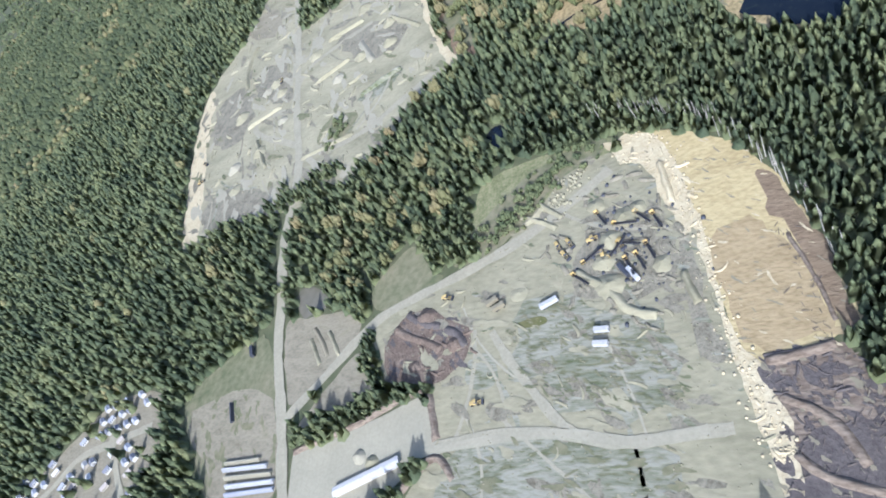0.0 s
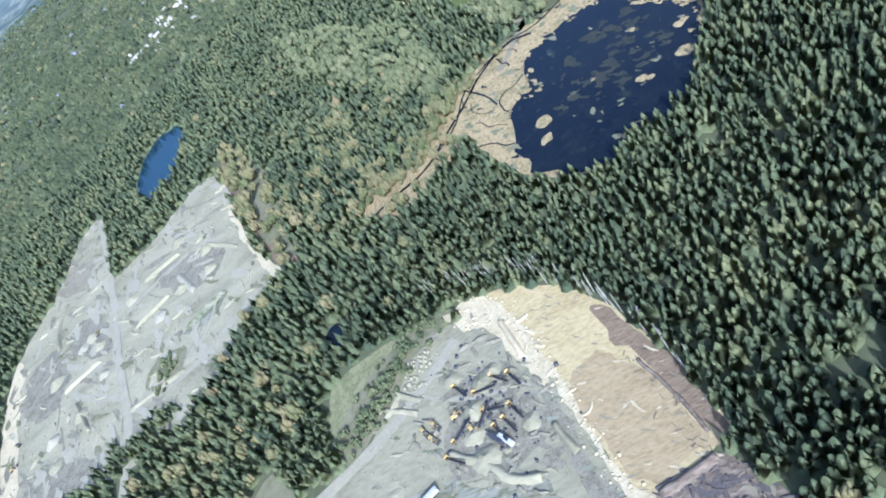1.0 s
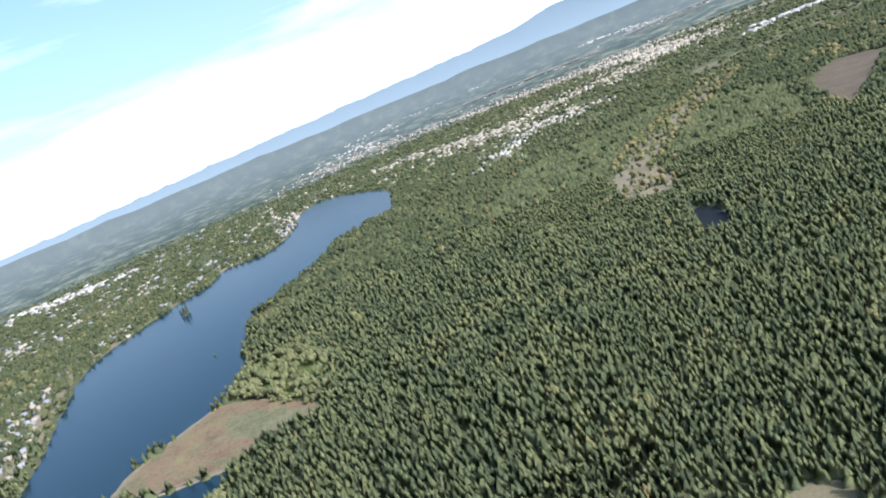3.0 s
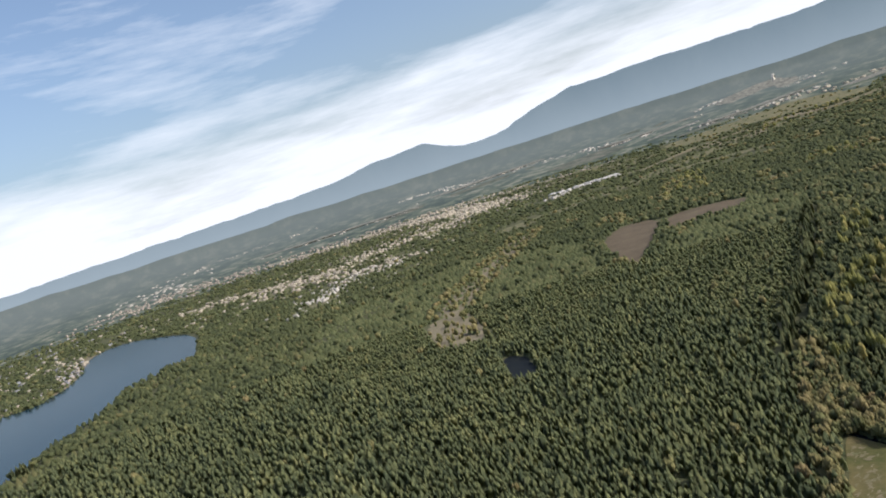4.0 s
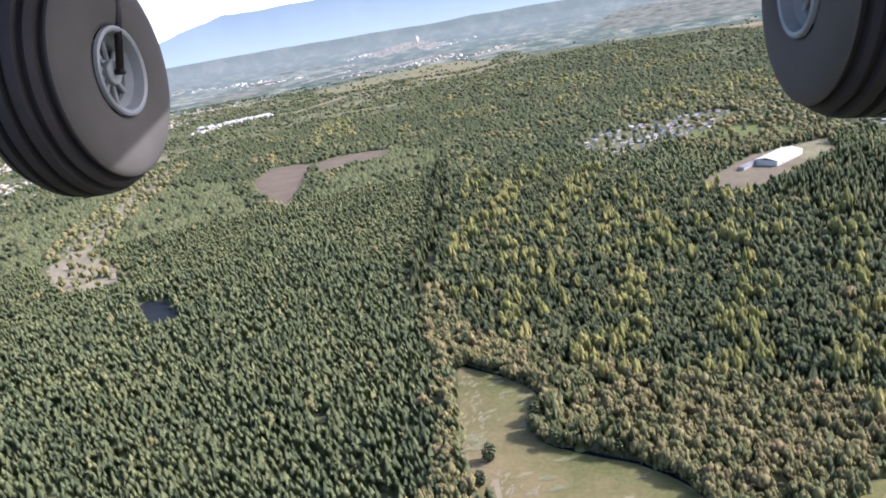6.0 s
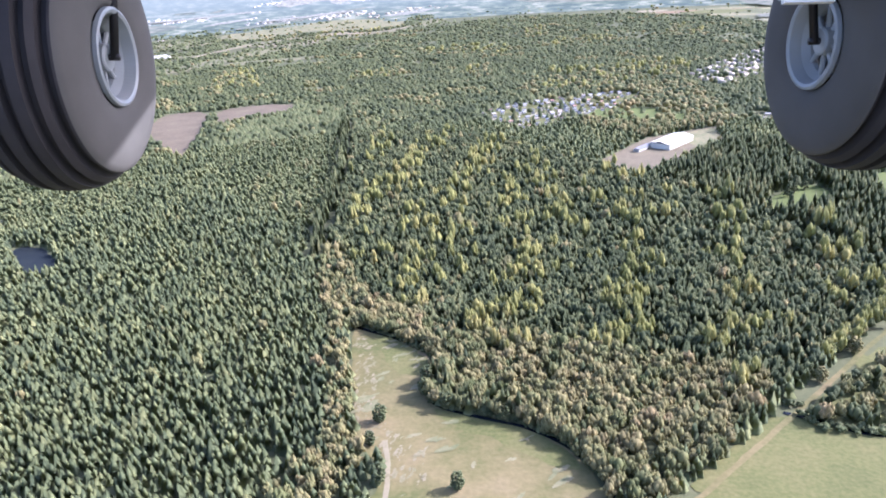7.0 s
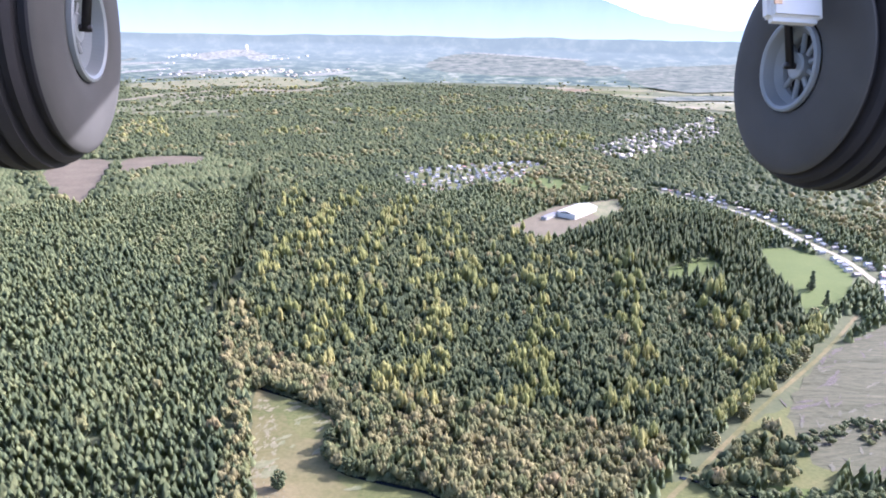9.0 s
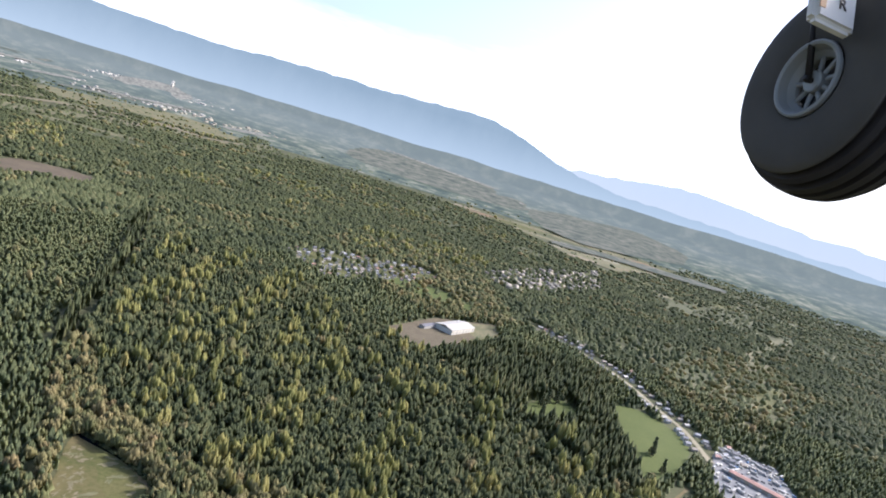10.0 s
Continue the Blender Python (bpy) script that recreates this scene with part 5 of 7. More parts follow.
def plant(step, rmin, rmax, a0, a1, firs, leaves, tag, low=1.0, wide=1.0):
    x, y = scatter(step, rmin, rmax, a0, a1)
    ok = wooded(x, y)
    x, y = x[ok], y[ok]
    r = np.hypot(x, y)
    u = rng.random(x.shape)
    n1, n2 = field_noise(x, y, 240, 11), field_noise(x, y, 600, 12)
    alder = inside(x, y, ALDERS) | inside(x, y, ALDERS2) | inside(x, y, CLEARING) | inside(x, y, Q2BRUSH) | (inside(x, y, BROWNMIX) & (u < 0.04))
    birch = (inside(x, y, BIRCHES) & (u < 0.66)) | inside(x, y, PENGREEN) | inside(x, y, INLET) | (inside(x, y, LIGHTSTAND) & (u < 0.5))
    mixed = inside(x, y, MIXED)
    yellow = mixed & (u < np.where(inside(x, y, YELLOWZONE), 0.08, 0.0) + 0.30 * np.clip(field_noise(x, y, 62, 41) - 0.1, -0.3, 1.1))
    young = (inside(x, y, YOUNG) | inside(x, y, YOUNG2)) & (u < 0.85)
    far = (r > 1150) & ~young & ~mixed
    alder |= far & (n1 + 0.5 * n2 > 0.8) & (u < np.where(x < -900, 0.12, 0.4))
    young |= inside(x, y, RIGHTFIELD) & (u > 0.35) & (u < 0.8) | inside(x, y, LIGHTSTAND2) & (u < 0.7) | inside(x, y, BIRCHES) & (u > 0.82)
    young |= far & (n2 > 0.6) & (u < 0.45)
    alder |= ~alder & ~mixed & ~young & (u > 0.996)
    yellow |= far & (u > 0.996)
    alder |= near_line(x, y, BROWNBELT, 48) & (u < 0.55)
    alder |= inside(x, y, MARSHWOOD) & (u < 0.11)
    alder |= (inside(x, y, RIGHTFIELD) & (u < 0.35)) | inside(x, y, BRUSHBELT) | (inside(x, y, FAROPEN) & (u < 0.5)) | (inside(x, y, VILLAGEWOOD) & (u < 0.55))
    alder |= mixed & ~yellow & (near_line(x, y, ALDERS[:7], 22) | (u > 0.955))
    alder |= near_line(x, y, [(-160, 634), (-130, 530), (-107, 457), (-92, 376), (-81, 320), (-110, 262)], 17) & (u < 0.62)
    young |= (n1 > 0.3) & (u > 0.7) & ~mixed & ~alder & ~birch
    thin = inside(x, y, QUARRYMIX)
    alder |= thin & (u < 0.08)
    young |= thin & (u > 0.08) & (u < 0.55)
    shrub = inside(x, y, RSHRUB)
    alder |= shrub & (u < 0.5)
    for line in BANDS:
        here = inside(x, y, line)
        alder |= here & (u < 0.3)
        yellow |= here & (u > 0.94)
    yellow &= ~alder
    alder &= ~((inside(x, y, ALDERS) | inside(x, y, ALDERS2)) & (u > 0.86))
    golf = inside(x, y, GOLFWOOD)
    left = ~(alder | birch | yellow | young)
    dark = left & (mixed | golf | shrub | (far & (n1 < -0.2)))
    dark |= left & far & (u > 0.15)
    fir = left & ~dark
    s = rng.uniform(0.78, 1.22, x.shape) * (step / 5.6) ** 0.55

    s = np.where(alder, s * rng.uniform(0.72, 1.25, x.shape), s)
    thick = rng.uniform(0.85, 1.2, x.shape)

    def stand(name, w, h, rad, shapes, mat, label):
        woods(name, x[w], y[w], h * s[w] * low * np.where(golf[w], 1.5, 1), rad * s[w] * thick[w] * wide, shapes, mat, label)

    bushy = dark & ~golf & (rng.random(x.shape) < 0.38)
    dark &= ~bushy
    stand("bushy_fir_stand", bushy, 11.0, 4.0, leaves, DARKFIR, "dark green round-headed trees among firs, " + tag)
    stand("conifer_stand", fir, 10.5, 3.6, firs, CONIFER, "dense plantation of dark green spire-shaped conifers, " + tag)
    stand("fir_stand", dark, 11.5, 3.8, firs, DARKFIR, "dark green fir woods, " + tag)
    stand("young_stand", young, 7.0, 3.6, firs, OLIVE, "young olive green conifers, " + tag)
    stand("alder_stand", alder, 10.5, 3.6, FINE_LEAF if leaves is FULL_LEAF else leaves, ALDER, "bare tan and brown alder trees, " + tag)
    stand("birch_stand", birch, 10.0, 3.8, leaves, BIRCH, "pale green leafy trees, " + tag)
    stand("yellow_tree_stand", yellow, 17.0, 3.7, leaves, YELLOW, "yellow-green poplars among firs, " + tag)


plant(5.9, 60, 360, -183, -48, CLOSE_FIR, FULL_LEAF, "under the flight path", 1.25, 1.1)
plant(6.1, 360, 600, -183, -48, NEAR_FIR, FULL_LEAF, "about the pond", 1.25, 1.1)
plant(7.4, 600, 1150, -183, -48, MID_FIR, MID_LEAF, "beyond the pond", 1.1, 1.1)
plant(4.9, 200, 600, -48, 50, NEAR_FIR, FULL_LEAF, "close to the meadow", 1.1, 0.96)
plant(6.2, 600, 1150, -48, 52, MID_FIR, MID_LEAF, "in the middle distance", 1.05, 1.02)
plant(8.6, 1150, 2100, -172, 52, LOW_FIR, FAR_LEAF, "farther off", 0.8, 1.1)
plant(14.0, 2100, 3900, -155, 52, FAR_FIR, FAR_LEAF, "near the skyline", 0.5, 1.15)


# ------------------------------------------------------------------ houses
def box(bm, x0, x1, y0, y1, z0, z1):
    vs = [bm.verts.new(p) for p in ((x0, y0, z0), (x1, y0, z0), (x1, y1, z0), (x0, y1, z0), (x0, y0, z1), (x1, y0, z1), (x1, y1, z1), (x0, y1, z1))]
    for f in ((3, 2, 1, 0), (4, 5, 6, 7), (0, 1, 5, 4), (1, 2, 6, 5), (2, 3, 7, 6), (3, 0, 4, 7)):
        bm.faces.new([vs[i] for i in f])


def turned(bm, profile, seg, closed=False):
    """Turns a profile of (across, radius) about the x axis."""
    rings = []
    for s in range(seg):
        a = 2 * math.pi * s / seg
        rings.append([bm.verts.new((x, r * math.cos(a), r * math.sin(a))) for x, r in profile])
    k = len(profile)
    for s in range(seg):
        p, q = rings[s], rings[(s + 1) % seg]
        for i in range(k if closed else k - 1):
            j = (i + 1) % k
            bm.faces.new((p[i], q[i], q[j], p[j]))


def rod(bm, a, b2, r, seg=12):
    a, b2 = Vector(a), Vector(b2)
    q = (b2 - a).to_track_quat("Z", "Y")
    ra, rb = [], []
    for s in range(seg):
        o = q @ Vector((r * math.cos(2 * math.pi * s / seg), r * math.sin(2 * math.pi * s / seg), 0))
        ra.append(bm.verts.new(a + o))
        rb.append(bm.verts.new(b2 + o))
    for s in range(seg):
        bm.faces.new((ra[s], ra[(s + 1) % seg], rb[(s + 1) % seg], rb[s]))
    bm.faces.new(ra[::-1])
    bm.faces.new(rb)


def gable(bm, w, d, z0, rise, over=0.5, thick=0.25):
    """A pitched roof slab along x, with thickness and eaves."""
    x, y = w / 2 + over, d / 2 + over
    drop = rise * over / (d / 2)
    prof = [(-y, z0 - drop), (0, z0 + rise), (y, z0 - drop), (y, z0 - drop + thick), (0, z0 + rise + thick), (-y, z0 - drop + thick)]
    a = [bm.verts.new((-x, p, q)) for p, q in prof]
    b2 = [bm.verts.new((x, p, q)) for p, q in prof]
    k = len(prof)
    for i in range(k):
        bm.faces.new((a[i], a[(i + 1) % k], b2[(i + 1) % k], b2[i]))
    bm.faces.new((a[0], a[5], a[4], a[1]))
    bm.faces.new((a[1], a[4], a[3], a[2]))
    bm.faces.new((b2[1], b2[4], b2[5], b2[0]))
    bm.faces.new((b2[2], b2[3], b2[4], b2[1]))


def house(w, d, h, roof_mat, wall_mat, label):
    root = tagged(new("house"), label, "house", "houses of the settlement")
    bm = bmesh.new()
    box(bm, -w / 2, w / 2, -d / 2, d / 2, 0, h)
    rise = d * 0.28
    for sx in (-1, 1):                            # gable ends
        vs = [bm.verts.new((sx * w / 2, y, z)) for y, z in ((-d / 2, h), (d / 2, h), (0, h + rise))]
        bm.faces.new(vs if sx > 0 else vs[::-1])
    part("wall", bm, wall_mat, root)
    bm = bmesh.new()
    gable(bm, w, d, h, rise)
    part("roof", bm, roof_mat, root)
    for k in range(3):
        bm = bmesh.new()
        cx = (k - 1) * w * 0.3
        box(bm, cx - 0.7, cx + 0.7, -d / 2 - 0.06, -d / 2 + 0.02, h * 0.4, h * 0.8)
        part("window", bm, GLASS, root)
    return root


KINDS = [house(9.5, 7, 4.0, ROOFS[0], WALLS[0], "white house with a grey pitched roof"),
         house(10.5, 7.5, 3.2, ROOFS[1], WALLS[1], "beige bungalow with a pale pitched roof"),
         house(9, 7, 5.0, ROOFS[4], WALLS[0], "white two-storey house with a dark roof"),
         house(10, 7, 3.6, ROOFS[2], WALLS[1], "beige house with a tan pitched roof"),
         house(8, 6, 3.6, ROOFS[3], WALLS[2], "grey house with a reddish roof")]
rnd = random.Random(3)
taken = []


def settle(spots, share, turn, grow=1.0):
    for x, y in spots:
        if any((x - a) ** 2 + (y - b2) ** 2 < 150 * grow * grow for a, b2 in taken):
            continue
        taken.append((x, y))
        px, py, pz = laid(x, y)
        k = rnd.choices(range(5), share)[0]
        t = turn + rnd.choice((0, 0, 90)) + rnd.uniform(-8, 8)
        m = pose(float(px), float(py), float(pz) + 0.3, 0, 0, t) @ Matrix.Scale(grow, 4)
        if k in first:
            copy_thing(KINDS[k], m)
        else:
            KINDS[k].matrix_basis = m
            first.add(k)


first = set()


def along(line, offsets, step, jitter):
    out = []
    for (ax, ay), (bx2, by2) in zip(line, line[1:]):
        L = math.hypot(bx2 - ax, by2 - ay)
        for i in range(int(L / step)):
            u = (i + 0.5) * step / L
            for o in offsets:
                out.append((ax + (bx2 - ax) * u - (by2 - ay) / L * o + rnd.uniform(-jitter, jitter), ay + (by2 - ay) * u + (bx2 - ax) / L * o + rnd.uniform(-jitter, jitter)))
    return out


def within(line, step, share):
    xs, ys = [p[0] for p in line], [p[1] for p in line]
    out = []
    for x in np.arange(min(xs), max(xs), step):
        for y in np.arange(min(ys), max(ys), step):
            p = (x + rnd.uniform(-4, 4), y + rnd.uniform(-4, 4))
            if rnd.random() < share and inside(np.array([p[0]]), np.array([p[1]]), line)[0]:
                out.append(p)
    return out


settle(along(ESTATEROAD, (-23, -11, 11, 23, 34), 9.5, 0.8), (5, 2, 4, 1, 0), 60, 0.78)
settle(along(ESTATEROAD2, (-11, 11, 22), 9.5, 0.8), (5, 2, 4, 1, 0), -40, 0.78)
settle(within(VILLAGE, 14.5, 0.72), (4, 2, 5, 3, 1), 20, 0.9)
settle(along(HOUSEROAD, (13, 30, -14, 46), 15, 2.5), (3, 5, 3, 3, 1), 5)


# the far towns: roofs and sheds too many to count, each a pitched block
def town(name, line, spread, count, size, label, mat, spots=()):
    vs, fs = [], []
    L = [0.0]
    for (ax, ay), (bx2, by2) in zip(line, line[1:]):
        L.append(L[-1] + math.hypot(bx2 - ax, by2 - ay))
    for i in range(count or len(spots)):
        s = rnd.uniform(0, L[-1])
        x = float(np.interp(s, L, [p[0] for p in line])) + rnd.gauss(0, spread)
        y = float(np.interp(s, L, [p[1] for p in line])) + rnd.gauss(0, spread)
        if spots:
            x, y = spots[i]
        if inside(np.array([x]), np.array([y]), LAKE)[0]:
            continue
        r = math.hypot(x, y)
        x, y, z = (float(v) for v in laid(x, y))
        k = math.hypot(x, y) / r
        w, d, h = size * rnd.uniform(0.6, 1.8) * k, size * rnd.uniform(0.5, 1.0) * k, (size * 0.2 + 3) * k
        t = radians(rnd.choice((30, 120)) + rnd.uniform(-10, 10))
        c, sn = math.cos(t), math.sin(t)
        pts = [(-w, -d, 0), (w, -d, 0), (w, d, 0), (-w, d, 0), (-w, -d, h), (w, -d, h), (w, d, h), (-w, d, h), (-w, 0, h * 1.5), (w, 0, h * 1.5)]
        b0 = len(vs)
        vs += [(x + p * c - q * sn, y + p * sn + q * c, z + e + (4 if r > 3600 else 0.2)) for p, q, e in pts]
        fs += [tuple(b0 + j for j in f) for f in ((0, 1, 5), (0, 5, 4), (1, 2, 6), (1, 6, 5), (2, 3, 7), (2, 7, 6), (3, 0, 4), (3, 4, 7), (4, 5, 9), (4, 9, 8), (6, 7, 8), (6, 8, 9), (5, 6, 9), (7, 4, 8))]
    return tagged(new(name, mesh_of(name, vs, fs, mat)), label, "town", kind="stuff")


town("distant_town", [(-1896, 1608), (-1827, 2029), (-1729, 2626)], 130, 340, 4.3, "distant dense rows of beige houses", WALLS[1])
town("distant_town", [(-1388, 1139), (-1500, 1344), (-1540, 1600)], 75, 150, 5, "distant streets of pale houses", ROOFS[1])
town("distant_town", TOWNS[0], 170, 560, 5.6, "distant rows of pale houses among trees", ROOFS[2])
town("distant_town", [(-1500, -250), (-2100, 150), (-2400, 700), (-2300, 1300), (-2000, 1900)], 260, 330, 6, "scattered pale houses beyond the lake", WALLS[1])
town("distant_town", [(-1350, -600), (-1900, -350), (-2700, 300), (-3000, 1200)], 300, 260, 7, "scattered grey-roofed houses beyond the lake", ROOFS[0])
town("distant_town", [(-1286, 2259), (-1240, 2360), (-1190, 2480)], 30, 45, 6, "long pale sheds in far woods", ROOFS[1])
town("distant_town", [(-1950, 1400), (-1896, 1608), (-1827, 2029), (-1729, 2626)], 160, 220, 4.2, "distant dense rows of pale roofs", ROOFS[2])
for line in FARBELTS:
    town("distant_town", line, 75, 120, 9, "far rows of pale sheds and houses", ROOFS[1])
for line in TOWNBELTS2:
    town("distant_town", line, 50, 150, 5.5, "far streets of pale houses", WALLS[1])
town("distant_town", TOWNS[1], 70, 230, 6, "distant street of pale houses in the woods", WALLS[1])
town("distant_town", TOWNS[2], 120, 360, 6.5, "distant beige housing estate", WALLS[1])
town("distant_sheds", [(-4772, 5267), (-4236, 5353), (-3285, 4733), (-2843, 5135), (-2028, 4697), (-1211, 4335)], 100, 190, 12, "distant long pale sheds in a row", ROOFS[1])
town("distant_sheds", [(-4027, 2117), (-5626, 3720), (-5564, 4557)], 150, 180, 11, "distant long pale sheds in a row", ROOFS[1])
town("distant_sheds", TOWNS[3], 70, 110, 10, "distant pale sheds beyond the lake", ROOFS[1])
town("distant_sheds", TOWNS[4], 18, 22, 15, "long white sheds at a wood's edge", TRAILER)
town("hilltop_estate", [(-1837, 6241), (-1500, 7000), (-1150, 6400), (-1250, 5700)], 190, 170, 12, "distant pale hilltop housing estate", ROOFS[1])
town("distant_town", [(-548, 3922), (-321, 4567), (-900, 4000)], 60, 40, 10, "distant pale farm buildings", WALLS[1])
town("distant_town", [(-1267, -536), (-1500, -480), (-1900, -300), (-2300, 0)], 90, 150, 6.5, "pale houses among trees behind the lake", WALLS[1])
town("distant_town", [(-1197, -682), (-1700, -700), (-2600, -900)], 60, 120, 7, "pale houses along a road in the woods", WALLS[1])
estate = within(VILLAGE2, 23, 0.7)
town("estate_houses", VILLAGE2, 0, 0, 6, "estate of pale houses with tan roofs among trees", ROOFS[2], estate[::2])
town("estate_houses", VILLAGE2, 0, 0, 6, "estate of pale houses with grey roofs among trees", WALLS[1], estate[1::2])
shore = along(SHORE, (14, 40, 66), 31, 11)
town("lakeside_houses", SHORE, 0, 0, 4.6, "pale houses in rows along the lake shore", ROOFS[2], shore[::2])
town("lakeside_houses", SHORE, 0, 0, 4.6, "grey-roofed houses in rows along the lake shore", ROOFS[0], shore[1::2])


def water_tower(x, y, height, width):
    """A pale round tower on the hilltop estate."""
    px, py, pz = (float(v) for v in laid(x, y))
    k = math.hypot(px, py) / math.hypot(x, y)
    root = tagged(new("water_tower"), "pale round water tower on a far hilltop", "tower")
    root.matrix_basis = pose(px, py, pz + 6)
    bm = bmesh.new()
    turned(bm, [(width * k * 0.36, 0), (width * k * 0.30, height * k * 0.6), (width * k * 0.34, height * k * 0.68)], 12)
    part("shaft", bm, WALLS[0], root)
    bm = bmesh.new()
    turned(bm, [(width * k * 0.34, height * k * 0.68), (width * k * 0.5, height * k * 0.76), (width * k * 0.5, height * k * 0.95), (width * k * 0.1, height * k)], 12)
    part("tank", bm, TRAILER, root)


water_tower(-1620, 7900, 70, 42)


# ------------------------------------------------------------------ quarry: plant, vehicles, heaps
def conveyor(length, label):
    """A belt conveyor: a sloping lattice boom with belt, hopper and trestle legs."""
    root = tagged(new("conveyor"), label, "conveyor", "conveyors of the crushing plant")
    L, h = length, 1.2 + length * 0.22
    slope = math.atan2(h - 1.0, L)
    bm = bmesh.new()
    for y in (-0.7, 0.6):
        box(bm, -L / 2, L / 2, y, y + 0.12, -0.5, 0.1)
    for i in range(int(L / 1.6)):
        x = -L / 2 + 0.8 + i * 1.6
        box(bm, x - 0.08, x + 0.08, -0.7, 0.72, -0.5, -0.38)
    bm.transform(Matrix.Translation((0, 0, (h + 1.0) / 2)) @ Matrix.Rotation(-slope, 4, "Y"))
    part("boom", bm, STEEL, root)
    bm = bmesh.new()
    box(bm, -L / 2 - 0.3, L / 2 + 0.3, -0.5, 0.5, 0.1, 0.25)
    bm.transform(Matrix.Translation((0, 0, (h + 1.0) / 2)) @ Matrix.Rotation(-slope, 4, "Y"))
    part("belt", bm, RUBBER, root)
    bm = bmesh.new()
    a = [bm.verts.new((x, y, 0.9)) for x, y in ((-0.7, -0.6), (0.7, -0.6), (0.7, 0.6), (-0.7, 0.6))]
    c = [bm.verts.new((x, y, 2.4)) for x, y in ((-1.4, -1.3), (1.4, -1.3), (1.4, 1.3), (-1.4, 1.3))]
    for i in range(4):
        bm.faces.new((a[i], a[(i + 1) % 4], c[(i + 1) % 4], c[i]))
    bm.faces.new(a[::-1])
    bm.transform(Matrix.Translation((-L / 2 + 1.0, 0, 0)))
    part("hopper", bm, MACHINE, root, "yellow steel hopper")
    for x, zz in ((-L / 2 + 1, 1.0), (L * 0.2, h * 0.72)):
        for y in (-1, 1):
            bm = bmesh.new()
            rod(bm, (x, y * 1.2, 0), (x, y * 0.6, zz + 0.3), 0.14, 6)
            part("leg", bm, STEEL, root)
    return root


def wheel_into(root, x, y, r, w):
    bm = bmesh.new()
    turned(bm, [(-w / 2, r * 0.5), (-w / 2, r * 0.9), (-w * 0.36, r), (w * 0.36, r), (w / 2, r * 0.9), (w / 2, r * 0.5)], 14)
    turned(bm, [(-w * 0.42, 0.02), (-w * 0.42, r * 0.55), (w * 0.42, r * 0.55), (w * 0.42, 0.02)], 14)
    bm.transform(Matrix.Translation((x, y, r)) @ Matrix.Rotation(radians(90), 4, "Z"))
    part("wheel", bm, RUBBER, root)


def loader(label, mat):
    """A wheel loader: body, cab, arms and bucket."""
    root = tagged(new("wheel_loader"), label, "loader", "machines in the quarry")
    bm = bmesh.new()
    box(bm, -3.6, 0.2, -1.1, 1.1, 1.0, 2.3)
    bmesh.ops.bevel(bm, geom=bm.edges[:], offset=0.18, segments=1, affect="EDGES")
    part("body", bm, mat, root)
    bm = bmesh.new()
    box(bm, -0.8, 0.9, -0.85, 0.85, 2.0, 3.5)
    part("cab", bm, GLASS, root, "dark glazed cab")
    bm = bmesh.new()
    box(bm, -0.9, 1.0, -0.95, 0.95, 3.5, 3.65)
    part("cab_roof", bm, mat, root)
    for y in (-0.8, 0.6):
        bm = bmesh.new()
        box(bm, 0.6, 3.4, y, y + 0.2, 1.0, 1.5)
        part("arm", bm, mat, root)
    bm = bmesh.new()
    box(bm, 3.3, 4.5, -1.5, 1.5, 0.25, 1.5)
    bm.faces.ensure_lookup_table()
    part("bucket", bm, STEEL, root, "worn steel bucket")
    for x in (-2.5, 1.3):
        for y in (-1.15, 1.15):
            wheel_into(root, x, y, 0.85, 0.6)
    return root


def trailer(length, mat, label, kind_name="semi_trailer"):
    root = tagged(new(kind_name), label, "trailer", "trailers in the yards")
    bm = bmesh.new()
    box(bm, -length / 2, length / 2, -1.3, 1.3, 1.2, 3.9)
    bmesh.ops.bevel(bm, geom=bm.edges[:], offset=0.08, segments=1, affect="EDGES")
    part("body", bm, mat, root)
    bm = bmesh.new()
    box(bm, -length / 2, length / 2, -0.5, 0.5, 0.9, 1.2)
    part("chassis", bm, STEEL, root)
    for x in (-length / 2 + 1.5, -length / 2 + 2.9, length / 2 - 1.5):
        for y in (-1.0, 1.0):
            wheel_into(root, x, y, 0.5, 0.3)
    return root


def heap(name, radius, height, mat, seed, label, category="heap", group=""):
    """A loose heap with slumped, uneven sides."""
    bm = bmesh.new()
    seg, rings = 22, 6
    rows = []
    for k in range(rings):
        u = k / (rings - 1)
        row = []
        for s in range(seg):
            a = 2 * math.pi * s / seg
            w = 1 + 0.28 * noise.noise((math.cos(a) * 1.7, math.sin(a) * 1.7, seed)) + 0.1 * noise.noise((math.cos(a) * 5, math.sin(a) * 5, seed + k))
            r = radius * (1 - u) * w + 0.01
            z = height * (u ** 0.85) * (1 + 0.18 * noise.noise((a, u * 4, seed + 3))) - 0.25 * (k == 0)
            row.append(bm.verts.new((r * math.cos(a), r * math.sin(a), z)))
        rows.append(row)
    for k in range(rings - 1):
        for s in range(seg):
            bm.faces.new((rows[k][s], rows[k][(s + 1) % seg], rows[k + 1][(s + 1) % seg], rows[k + 1][s]))
    bm.faces.new(rows[-1])
    bmesh.ops.recalc_face_normals(bm, faces=bm.faces[:])
    return tagged(new(name, put(bm, name, mat, True)), label, category, group)


